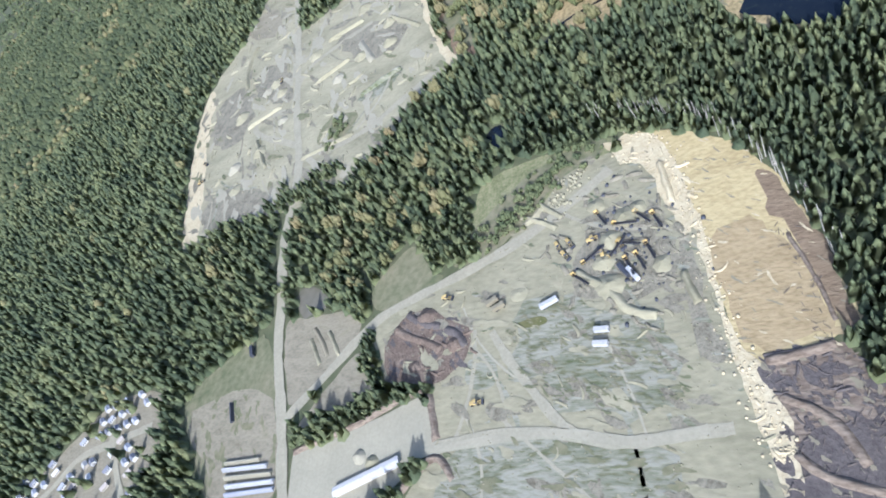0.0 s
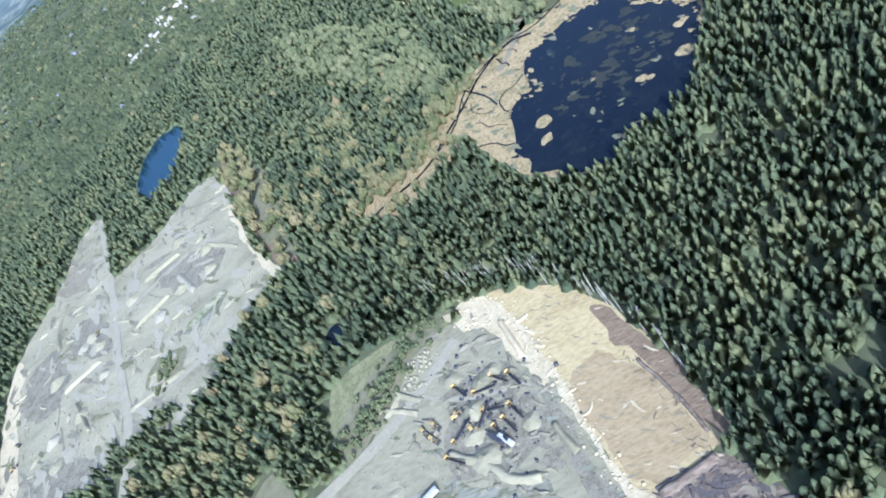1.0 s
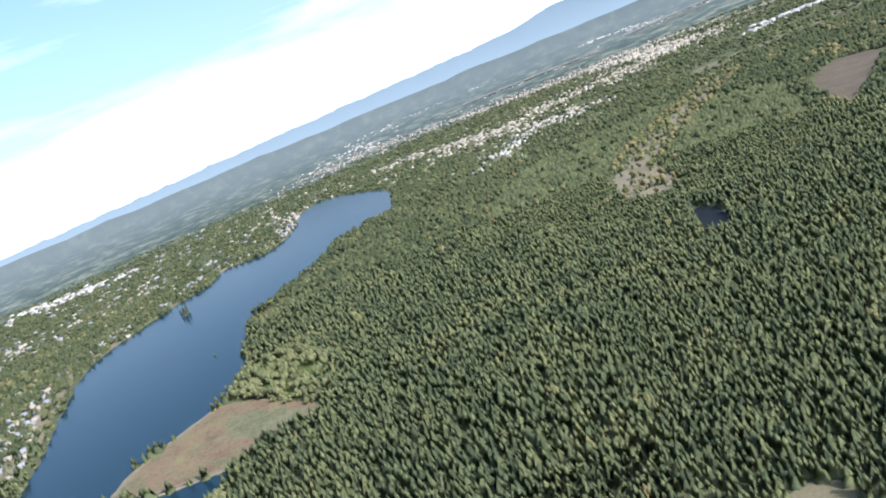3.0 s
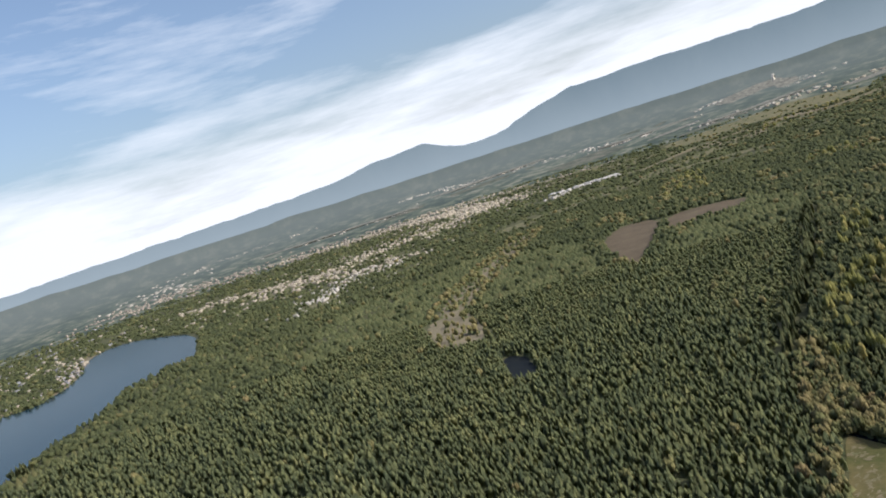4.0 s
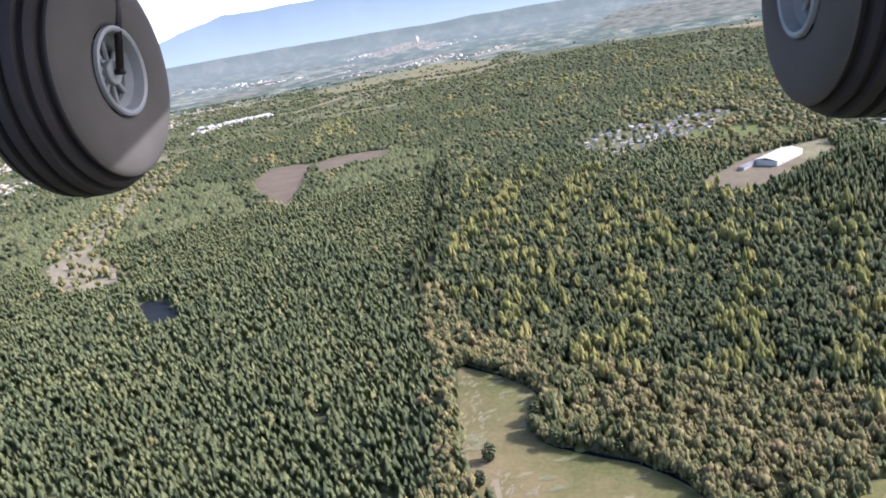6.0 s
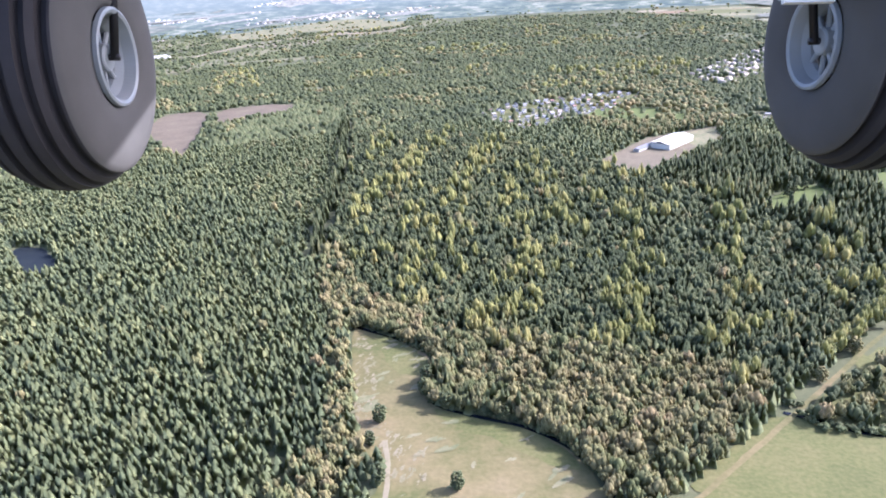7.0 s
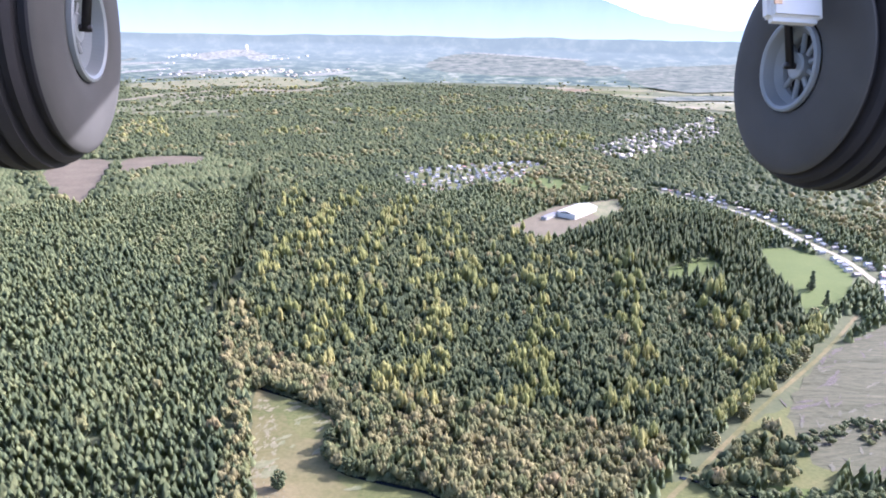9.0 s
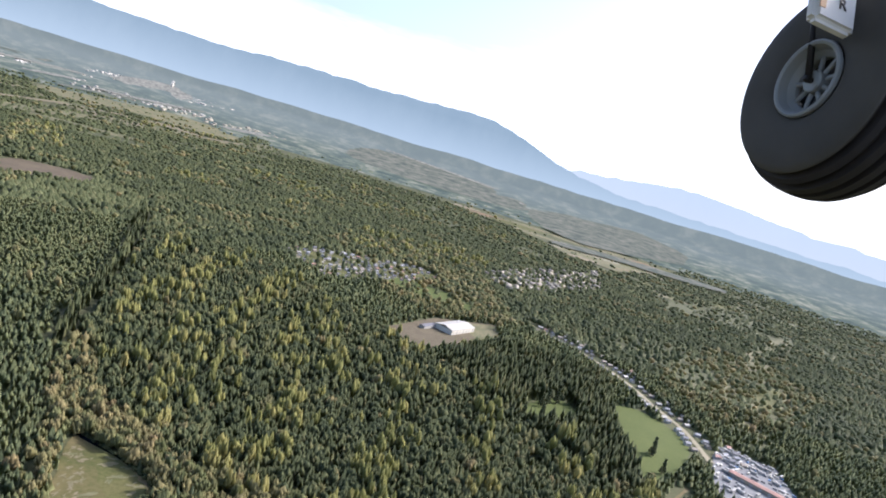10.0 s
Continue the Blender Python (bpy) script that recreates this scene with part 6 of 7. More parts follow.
def berm(name, line, width, height, mat, label, category="berm", seed=1.0):
    """A bank of pushed-up earth along a line: uneven crest, sloping sides."""
    pts = softened(line, 0.8, seed, closed=False)
    prof = [(-0.5, -0.08), (-0.28, 0.55), (-0.06, 1.0), (0.12, 0.92), (0.32, 0.45), (0.5, -0.08)]
    verts, faces = [], []
    k = len(prof)
    for i, p in enumerate(pts):
        d = (pts[min(i + 1, len(pts) - 1)] - pts[max(i - 1, 0)]).normalized()
        sdir = Vector((-d.y, d.x))
        end = min(1.0, 0.25 + 0.5 * min(i, len(pts) - 1 - i))
        for o, h in prof:
            q = p + sdir * o * width * (1 + 0.35 * noise.noise((p.x / 5, p.y / 5, seed)))
            z = height * h * end * (1 + 0.5 * noise.noise((p.x / 4 + o, p.y / 4, seed + 2)))
            verts.append((q.x, q.y, 0.4 + z))
        if i:
            a, c = (i - 1) * k, i * k
            faces += [(a + j, a + j + 1, c + j + 1, c + j) for j in range(k - 1)]
    ob = new(name, mesh_of(name, verts, [f[::-1] for f in faces], mat))
    for poly in ob.data.polygons:
        poly.use_smooth = True
    return tagged(ob, label, category)


def at(root, x, y, deg, z=0.3):
    root.matrix_basis = pose(x, y, z, 0, 0, deg)
    return root


CONVEYOR = conveyor(16.0, "dark steel belt conveyor with a yellow hopper")
for i, (x, y, L, a) in enumerate([(-180, -185, 17, 34), (-174, -171, 14, 74), (-160, -168, 16, 68), (-145, -167, 19, 27), (-147, -161, 18, 28), (-153, -156, 18, 27), (-176, -161, 10, 42), (-172, -153, 15, 27), (-156, -188, 16, 119), (-158, -175, 11, 136), (-141, -194, 14, 50)]):
    if i == 0:
        at(CONVEYOR, x, y, a)
    else:
        copy_thing(CONVEYOR, pose(x, y, 0.3, 0, 0, a))
LOADER = loader("yellow wheel loader parked on gravel", MACHINE)
for i, (x, y, a) in enumerate([(-167, -211, 30), (-160, -206, 40), (-168, -204, 35), (-168, -190, 110), (-158, -184, 200), (-143, -283, 80), (-73, -249, 100), (-162, -173, 20), (-354, -632, 60), (-327, -624, 120), (-449, -561, 10)]):
    if i == 0:
        at(LOADER, x, y, a)
    else:
        copy_thing(LOADER, pose(x, y, 0.3, 0, 0, a))
for x, y, L, a, mat, text2 in [(-135, -249, 8, 120, SAND, "tan flat-sided trailer on the gravel"), (-131, -244, 8, 117, SAND, "tan flat-sided trailer on the gravel"), (-129, -212, 11, 116, TRAILER, "white box trailer on the gravel"),
                               (-109, -180, 8, 88, WALLS[2], "grey box trailer among weeds"), (-101, -180, 8, 86, WALLS[2], "grey box trailer among weeds"), (-143, -170, 10, 38, STEEL, "dark box trailer beside the crushing plant"), (-140, -165, 10, 38, TRAILER, "white box trailer beside the crushing plant")]:
    at(trailer(L, mat, text2), x, y, a)
for i, (x, y, r, h) in enumerate([(-180, -172, 8, 4), (-166, -180, 7, 3.5), (-152, -182, 7, 3), (-185, -165, 6, 3), (-136, -178, 9, 4), (-192, -190, 6, 2.5), (-145, -150, 6, 2.5), (-139, -233, 6, 1.2)]):
    at(heap("gravel_heap", r, h, PALE if i % 2 else GRAVEL, i + 1.0, "grey gravel heap beside the crushing plant", "heap", "gravel heaps"), x, y, 0)
for i, (x, y, r, h) in enumerate([(-131, -296, 8, 4.5), (-111, -271, 6, 3), (-98, -297, 5, 2.0)]):
    at(heap("compost_heap", r, h, COMPOST, i + 21.0, "dark brown compost heap", "heap", "compost heaps"), x, y, 0)
for i, line in enumerate([[(-136, -312), (-127, -300), (-124, -284)], [(-127, -318), (-118, -306), (-113, -290), (-108, -280)], [(-122, -280), (-117, -270), (-108, -264)]]):
    berm("compost_windrow", line, 6.0, 1.8, COMPOST if i % 2 else DARKSOIL, "dark brown compost windrow", "heap", i + 60.0)
for i, (x, y, r, h) in enumerate([(-448, -569, 9, 4), (-428, -552, 8, 4), (-439, -578, 8, 3), (-437, -447, 9, 4), (-441, -414, 9, 4), (-415, -469, 8, 3), (-411, -604, 11, 5), (-345, -547, 9, 4), (-332, -577, 9, 4), (-470, -520, 10, 4), (-475, -424, 9, 4), (-381, -531, 7, 3), (-300, -560, 8, 3), (-520, -470, 10, 4)]):
    at(heap("gravel_heap", r, h, (PALE, GRAVEL, YARD)[i % 3], i + 41.0, "pale gravel heap in the pit", "heap", "gravel heaps in the pit"), x, y, 0)
for i, (line, w, h, mat, text2) in enumerate([
        ([(-148, -198), (-140, -187), (-132, -177), (-121, -169), (-117, -160), (-115, -152)], 6, 2.5, PALE, "pale gravel berm curving round the plant"),
        ([(-214, -154), (-199, -149), (-184, -146)], 5, 3, CREAM, "cream earth berm under the cut bank"),
        ([(-139, -140), (-129, -136), (-119, -132)], 5, 2.5, GRAVEL, "grey gravel berm beside the haul road"),
        ([(-195, -240), (-188, -224), (-181, -214)], 4, 2, GRAVEL, "grey gravel windrow in the quarry"), ([(-204, -229), (-196, -220), (-188, -211)], 4, 2, PALE, "pale gravel windrow in the quarry"), ([(-199, -226), (-192, -230), (-187, -238)], 4, 2, GRAVEL, "grey gravel windrow in the quarry"),
        ([(-47, -376), (-64, -327), (-77, -306), (-84, -284), (-68, -277), (-53, -271)], 5, 2.0, BROWN, "dark earth bank round the storage yard"),
        ([(-23, -290), (-36, -279), (-47, -269), (-32, -256)], 5, 1.8, BROWN, "dark earth bank beside the field"),
        ([(-152, -91), (-137, -85), (-122, -80), (-103, -75)], 2.4, 1.4, BROWN, "windrow of torn logs and roots"), ([(-89, -105), (-90, -91), (-92, -81)], 2.2, 1.2, DARKSOIL, "dark windrow of roots"), ([(-86, -104), (-89, -89), (-92, -76)], 6, 2.5, BROWN, "windrow of brown slash and roots"),
        ([(-70, -99), (-60, -80), (-40, -70)], 5, 2, BROWN, "windrow of brown slash and roots"), ([(-45, -95), (-35, -85), (-30, -65)], 5, 2, BROWN, "windrow of brown slash and roots"),
        ([(-420, -501), (-430, -482), (-440, -463)], 5, 2.5, GRAVEL, "grey gravel ridge in the pit"), ([(-375, -428), (-385, -408), (-395, -388)], 6, 3, SCRUB, "weedy gravel ridge in the pit"),
        ([(-388, -584), (-396, -563), (-404, -542)], 5, 2.5, PALE, "pale gravel ridge in the pit"), ([(-364, -560), (-341, -543), (-318, -526)], 5, 3, GRAVEL, "grey gravel ridge in the pit"),
        ([(-315, -479), (-321, -450), (-327, -421)], 6, 2, PALE, "pale gravel ridge in the pit"), ([(-484, -426), (-466, -403), (-448, -380)], 5, 2.5, GRAVEL, "grey gravel ridge in the pit"),
        ([(-461, -456), (-441, -442), (-421, -428)], 8, 3, YARD, "pale gravel ridge in the pit"), ([(-486, -507), (-492, -485), (-498, -463)], 6, 3, GRAVEL, "grey gravel ridge in the pit"),
        ([(-540, -640), (-500, -640), (-460, -620)], 6, 3, GRAVEL, "grey gravel ridge in the pit"), ([(-135, -392), (-122, -379), (-112, -372)], 3.5, 1.6, SAND, "sandy windrow on the plot"),
        ([(-131, -377), (-121, -369), (-111, -361)], 3.5, 1.6, PALE, "pale windrow on the plot"), ([(-126, -392), (-115, -383), (-106, -376)], 3.5, 1.6, GRAVEL, "grey windrow on the plot")]):
    berm("berm", line, w, h, mat, text2, "berm", i + 1.0)


def rocks(name, spots, low, high, mat, label, seed):
    """Loose rocks, too many to count."""
    r = np.random.default_rng(seed)
    vs, fs, k = [], [], 0
    for x, y in spots:
        v = ICO_V * r.uniform(0.7, 1.3, (len(ICO_V), 1)) * r.uniform(low, high) * np.array([1.2, 1, 0.8])
        vs.append(v + np.array([x, y, 0.6]))
        fs.append(ICO_F + k)
        k += len(v)
    return tagged(new(name, mesh_of(name, np.concatenate(vs), np.concatenate(fs), mat)), label, "rocks", kind="stuff")


r2 = np.random.default_rng(5)
rocks("boulders", [(x + r2.normal(0, 5), y + r2.normal(0, 5)) for x, y in [(-215, -210), (-207, -206), (-204, -213), (-215, -203), (-199, -216)] for _ in range(13)], 0.6, 1.6, PALE, "pale blasted boulders heaped on the quarry floor", 1)
edge = softened(CREAMBANK, 2, 9)
rocks("bank_rubble", [(p.x + r2.normal(0, 2.5), p.y + r2.normal(0, 2.5)) for p in edge for _ in range(4)], 0.3, 1.0, CREAM, "cream rubble fallen along the cut bank", 2)
rocks("dark_rubble", [(x + r2.normal(0, 16), y + r2.normal(0, 13)) for x, y in [(-162, -172), (-150, -165), (-175, -168)] for _ in range(30)], 0.5, 1.5, STEEL, "dark scrap and rubble about the crushing plant", 3)
rocks("quarry_stones", [(x, y) for x, y in zip(r2.uniform(-230, -10, 900), r2.uniform(-300, -110, 900)) if inside(np.array([x]), np.array([y]), QUARRY)[0]], 0.15, 0.5, GRAVEL, "loose grey stones on the quarry floor", 4)
rocks("pit_stones", [(x, y) for x, y in zip(r2.uniform(-700, -240, 900), r2.uniform(-700, -330, 900)) if inside(np.array([x]), np.array([y]), QUARRY2)[0]], 0.25, 0.8, GRAVEL, "loose grey stones on the pit floor", 5)


def logs(name, spots, mat, label, seed):
    """Felled trunks and roots, strewn about."""
    r = np.random.default_rng(seed)
    bm = bmesh.new()
    for x, y in spots:
        a, L = r.uniform(0, 2 * np.pi), r.uniform(1.0, 4.0)
        z = 0.8 + r.uniform(0, 0.8)
        rod(bm, (x, y, z), (x + L * np.cos(a), y + L * np.sin(a), z + r.uniform(-0.3, 0.6)), r.uniform(0.07, 0.20), 5)
    return tagged(new(name, put(bm, name, mat)), label, "logs", kind="stuff")


pts = [(x, y) for x, y in zip(r2.uniform(-100, 0, 420), r2.uniform(-108, -52, 420)) if inside(np.array([x]), np.array([y]), LOGGED)[0]]
logs("slash", pts[:170], BARK, "grey-brown felled trunks and roots strewn on logged ground", 1)
logs("pale_slash", pts[170:230], SAND, "pale dead branches strewn on logged ground", 2)
logs("bank_slash", [(x + r2.normal(0, 3), y + r2.normal(0, 3)) for x, y in [(-154, -94), (-145, -91), (-136, -88), (-124, -86), (-112, -85), (-98, -81)] for _ in range(8)], BARK, "grey-brown slash along the stripped bank", 3)


def long_shed(w, d, h, roof_mat, wall_mat, name, label, category):
    root = tagged(new(name), label, category)
    bm = bmesh.new()
    box(bm, -w / 2, w / 2, -d / 2, d / 2, 0, h)
    part("wall", bm, wall_mat, root)
    bm = bmesh.new()
    gable(bm, w, d, h, d * 0.10, 0.6, 0.3)
    part("roof", bm, roof_mat, root)
    n_doors = max(2, int(w / 9))
    for i in range(n_doors):
        bm = bmesh.new()
        x = -w / 2 + (i + 0.5) * w / n_doors
        box(bm, x - 1.8, x + 1.8, -d / 2 - 0.08, -d / 2 + 0.02, 0, h * 0.7)
        part("door", bm, WALLS[2], root, "grey roller door")
    return root


at(long_shed(44, 4.5, 3.0, ROOFS[1], WALLS[0], "long_shed", "long narrow white shed on the storage yard", "shed"), -32, -312, 114)
at(heap("gravel_heap", 5, 3, YARD, 91.0, "grey gravel heap on the storage yard", "heap", "gravel heaps"), -44, -322, 0)
at(heap("gravel_heap", 5, 3, GRAVEL, 92.0, "grey gravel heap on the storage yard", "heap", "gravel heaps"), -41, -312, 0)
at(long_shed(66, 30, 7, ROOFS[1], WALLS[0], "warehouse", "large white flat-pitched warehouse in a sandy yard", "warehouse"), 258, 968, 48)
at(long_shed(34, 8, 4, ROOFS[4], WALLS[2], "yard_shed", "long dark-roofed shed beside the warehouse", "shed"), 214, 946, 48)
at(long_shed(60, 11, 4, ROOFS[3], WALLS[1], "red_roofed_building", "long building with a reddish roof beside parked vehicles", "building"), 540, 622, -52)


def stack(L, mat, label):
    """A row of stacked concrete pipes or beams."""
    root = tagged(new("stacked_beams"), label, "stack", "stacked rows in the yard")
    for k in range(3):
        for j in range(3 - k):
            bm = bmesh.new()
            y = (j - (2 - k) / 2) * 1.15
            box(bm, -L / 2, L / 2, y - 0.5, y + 0.5, k * 0.8, k * 0.8 + 0.75)
            part("beam", bm, mat, root)
    return root


for i, (x, y, L, a) in enumerate([(-37, -415, 40, 95), (-32, -410, 42, 95), (-27, -406, 42, 96), (-22, -404, 42, 97), (-41, -419, 32, 96)]):
    at(stack(L, (TRAILER, YARD, TRAILER, ROOFS[0], YARD)[i], "long pale stack of beams on the yard"), x, y, a)
at(stack(16, STEEL, "dark stack of beams in the field"), -75, -447, 30)
at(trailer(10, STEEL, "dark box trailer in the grass field"), -121, -447, 31)


def spots_in(line, count, seed):
    r = np.random.default_rng(seed)
    xs, ys = [p[0] for p in line], [p[1] for p in line]
    x, y = r.uniform(min(xs), max(xs), count * 6), r.uniform(min(ys), max(ys), count * 6)
    ok = inside(x, y, line)
    return list(zip(x[ok][:count], y[ok][:count]))


def blotches(name, spots, low, high, thin, turn, mat, z, label, seed):
    """Irregular stains and patches of other soil, too many to count."""
    r = np.random.default_rng(seed)
    vs, fs = [], []
    for i, (x, y) in enumerate(spots):
        size, a0, n0, k = r.uniform(low, high), radians(turn) + r.normal(0, 0.35), len(vs), 16
        rad = size * np.clip(1 + 0.42 * np.convolve(np.tile(r.normal(0, 1, k), 3), (0.5, 1, 0.5), "same")[k:2 * k], 0.2, 2.2)
        vs.append((x, y, z + 0.0015 * i))
        for j in range(k):
            a = 2 * math.pi * j / k
            px, py = rad[j] * math.cos(a), rad[j] * math.sin(a) * thin
            vs.append((x + px * math.cos(a0) - py * math.sin(a0), y + px * math.sin(a0) + py * math.cos(a0), z + 0.0015 * i))
        fs += [(n0, n0 + 1 + j, n0 + 1 + (j + 1) % k) for j in range(k)]
    return tagged(new(name, mesh_of(name, vs, fs, mat)), label, "ground", kind="stuff")


def ridges(name, spots, long, wide, high, turn, mat, label, seed):
    """Short pushed-up ridges and ruts of gravel, too many to count."""
    r = np.random.default_rng(seed)
    vs, fs = [], []
    for x, y in spots:
        a, L, n0 = radians(turn) + r.normal(0, 0.6), long * r.uniform(0.5, 1.5), len(vs)
        bend, w, h = r.normal(0, 0.12), wide * r.uniform(0.6, 1.4), high * r.uniform(0.5, 1.4)
        for k in range(6):
            u, c = k / 5, (0.2, 0.8, 1.0, 0.9, 0.75, 0.15)[k] * r.uniform(0.7, 1.2)
            for o, e in ((-0.5, -0.1), (-0.15, 0.8), (0.1, 1.0), (0.5, -0.1)):
                o2 = o * w * r.uniform(0.8, 1.2)
                vs.append((x + L * u * math.cos(a) - o2 * math.sin(a), y + L * u * math.sin(a) + o2 * math.cos(a), 0.45 + e * h * c))
            a += bend
        fs += [(n0 + 4 * k + j + 1, n0 + 4 * k + j, n0 + 4 * k + 4 + j, n0 + 4 * k + 5 + j) for k in range(5) for j in range(3)]
    return tagged(new(name, mesh_of(name, vs, fs, mat)), label, "ridges", kind="stuff")


PLANTZONE = [(-205, -215), (-215, -170), (-180, -145), (-120, -135), (-110, -160), (-130, -200), (-170, -225)]
blotches("damp_stains", spots_in(QUARRY, 70, 31), 2, 8, 0.4, 60, DAMP, 0.52, "dark damp stains on the quarry gravel", 31)
blotches("weed_tufts", spots_in(QUARRY, 120, 32), 0.8, 4, 0.35, 75, SCRUB, 0.48, "weedy streaks on the quarry gravel", 32)
blotches("weed_tufts", spots_in(QGRASS, 260, 33), 0.5, 2.6, 0.25, 70, RANGE, 0.66, "green and brown weed tufts on gravel", 33)
blotches("pale_stains", spots_in(QUARRY, 60, 34), 2, 9, 0.4, 65, PALE, 0.64, "pale dry patches on the quarry gravel", 34)
blotches("damp_stains", spots_in(QUARRY2, 110, 35), 3, 13, 0.3, 40, DAMP, 0.58, "dark damp stains on the pit floor", 35)
blotches("pale_stains", spots_in(QUARRY2, 90, 36), 3, 16, 0.35, 40, YARD, 0.72, "pale dry patches on the pit floor", 36)
blotches("weed_tufts", spots_in(QUARRY2, 60, 37), 2, 8, 0.35, 45, RANGE, 0.86, "weedy streaks on the pit floor", 37)
blotches("soil_stains", spots_in(TANBANK, 60, 38), 0.6, 3.0, 0.2, 60, SAND, 0.62, "dull streaks on the stripped bank", 38)
blotches("cream_stains", spots_in(TANBANK, 40, 39), 0.6, 3.5, 0.2, 60, CREAM, 0.76, "cream streaks on the stripped bank", 39)
blotches("soil_stains", spots_in(LOGGED, 90, 40), 1, 5, 0.5, 40, DARKSOIL, 0.66, "dark soil patches on logged ground", 40)
blotches("pale_stains", spots_in(LOGGED, 50, 41), 0.6, 2.5, 0.5, 40, SAND, 0.82, "pale chips on logged ground", 41)
blotches("soil_stains", spots_in(COMPOSTPILE, 40, 42), 1, 4, 0.5, 50, DARKSOIL, 0.60, "dark patches in the compost", 42)
blotches("weed_tufts", spots_in(LEFTFIELD, 60, 43), 1, 6, 0.5, 30, RANGE, 0.52, "worn patches in the roadside field", 43)
blotches("weed_tufts", spots_in(LOWFIELD, 80, 44), 1, 5, 0.3, 80, RANGE, 0.66, "weedy furrows in the rough field", 44)
blotches("weed_tufts", spots_in(MEADOW, 90, 45), 1, 7, 0.4, 40, RANGE, 0.50, "tufts of coarser grass in the meadow", 45)
blotches("marsh_pools", spots_in(MARSH_LINE, 45, 48), 0.8, 3.5, 0.4, 50, POND, 0.49, "small dark pools in the marsh", 48)
blotches("marsh_tufts", spots_in(MARSH_LINE, 120, 49), 1, 5, 0.5, 50, RANGE, 0.40, "olive tufts in the marsh", 49)
blotches("lily_pads", spots_in([(-440, 0), (-400, 20), (-370, 10), (-350, -30), (-360, -80), (-400, -70), (-440, -50)], 70, 57), 1.0, 5.5, 0.7, 50, LILY, 0.53, "brown and olive lily pads on the pond", 57)
def along_edge(line, per, spread, seed):
    r = np.random.default_rng(seed)
    return [(ax + (bx2 - ax) * u + r.normal(0, spread), ay + (by2 - ay) * u + r.normal(0, spread)) for (ax, ay), (bx2, by2) in zip(line, line[1:]) for u in r.uniform(0, 1, max(1, int(math.hypot(bx2 - ax, by2 - ay) * per)))]


PONDEDGE = [(-387, -107), (-416, -96), (-403, -80), (-448, -84), (-469, -61), (-475, -30), (-477, -12), (-470, 8), (-436, 15), (-406, 39), (-372, 40), (-348, 28)]
blotches("reed_fringe", along_edge(PONDEDGE, 0.32, 3.5, 62), 0.8, 3.6, 0.5, 30, MARSH, 0.76, "ragged tan reeds along the pond's edge", 62)
blotches("marsh_pools", along_edge(PONDEDGE, 0.16, 7.0, 63), 0.6, 2.2, 0.3, 60, POND, 0.98, "narrow dark inlets in the reeds", 63)
blotches("marsh_pools", along_edge([(-498, -87), (-510, -30), (-526, 0), (-508, 40), (-470, 66), (-440, 45)], 0.35, 5.0, 64), 0.8, 3.6, 0.3, 60, POND, 1.10, "dark pools between reed clumps", 64)
blotches("bog_tufts", spots_in(PENFIELD, 90, 50), 2, 9, 0.4, 60, RANGE, 0.56, "olive tufts in the bog field", 50)
WORNEDGE = [(-104, 450), (-90, 446), (-80, 401), (-74, 355), (-60, 327), (-40, 318), (-34, 300), (-40, 284), (-56, 284), (-66, 305), (-84, 340), (-94, 394)]
blotches("worn_grass", spots_in(WORNEDGE, 150, 61), 0.5, 2.8, 0.5, 70, PINKSOIL, 0.40, "tan worn spots along the meadow's edge", 61)
blotches("mud_streaks", spots_in(RBARE, 70, 58), 3, 12, 0.16, 45, DARKSOIL, 0.42, "dark wet streaks on the bare flat", 58)
blotches("worn_spots", spots_in(RBARE, 80, 59), 1.5, 6, 0.3, 45, LOTGROUND, 0.56, "dull worn spots on the bare flat", 59)
ridges("gravel_ridges", spots_in(PLANTZONE, 60, 51), 7, 2.4, 1.4, 50, DAMP, "short dark gravel ridges round the crushing plant", 51)
ridges("gravel_ridges", spots_in(QUARRY, 40, 52), 7, 1.8, 0.8, 60, GRAVEL, "short gravel ridges on the quarry floor", 52)
ridges("gravel_ridges", spots_in(QUARRY2, 110, 53), 14, 2.6, 1.6, 40, PALE, "short gravel ridges on the pit floor", 53)
ridges("soil_ridges", spots_in(LOGGED, 60, 54), 5, 1.6, 0.9, 30, DARKSOIL, "short ridges of slash and soil", 54)
ridges("soil_ridges", spots_in(COMPOSTPILE, 30, 55), 7, 2.2, 1.2, 50, COMPOST, "uneven ridges of compost", 55)
ridges("soil_ridges", spots_in(CREAMBANK, 50, 56), 6, 1.8, 1.3, 40, CREAM, "crumbling ridges of the cut bank", 56)


# ------------------------------------------------------------------ parked vehicles
def parked(kind_name, L, w, h, mat, label):
    root = tagged(new(kind_name), label, "vehicle", "vehicles in the parking lot")
    bm = bmesh.new()
    box(bm, -L / 2, L / 2, -w / 2, w / 2, 0.45, h)
    bmesh.ops.bevel(bm, geom=bm.edges[:], offset=0.15, segments=1, affect="EDGES")
    part("body", bm, mat, root)
    bm = bmesh.new()
    box(bm, L / 2 - 0.5, L / 2 + 0.03, -w * 0.42, w * 0.42, h * 0.55, h * 0.85)
    part("windscreen", bm, GLASS, root)
    for x in (-L * 0.3, L * 0.3):
        for y in (-w / 2 + 0.12, w / 2 - 0.12):
            wheel_into(root, x, y, 0.4, 0.24)
    return root


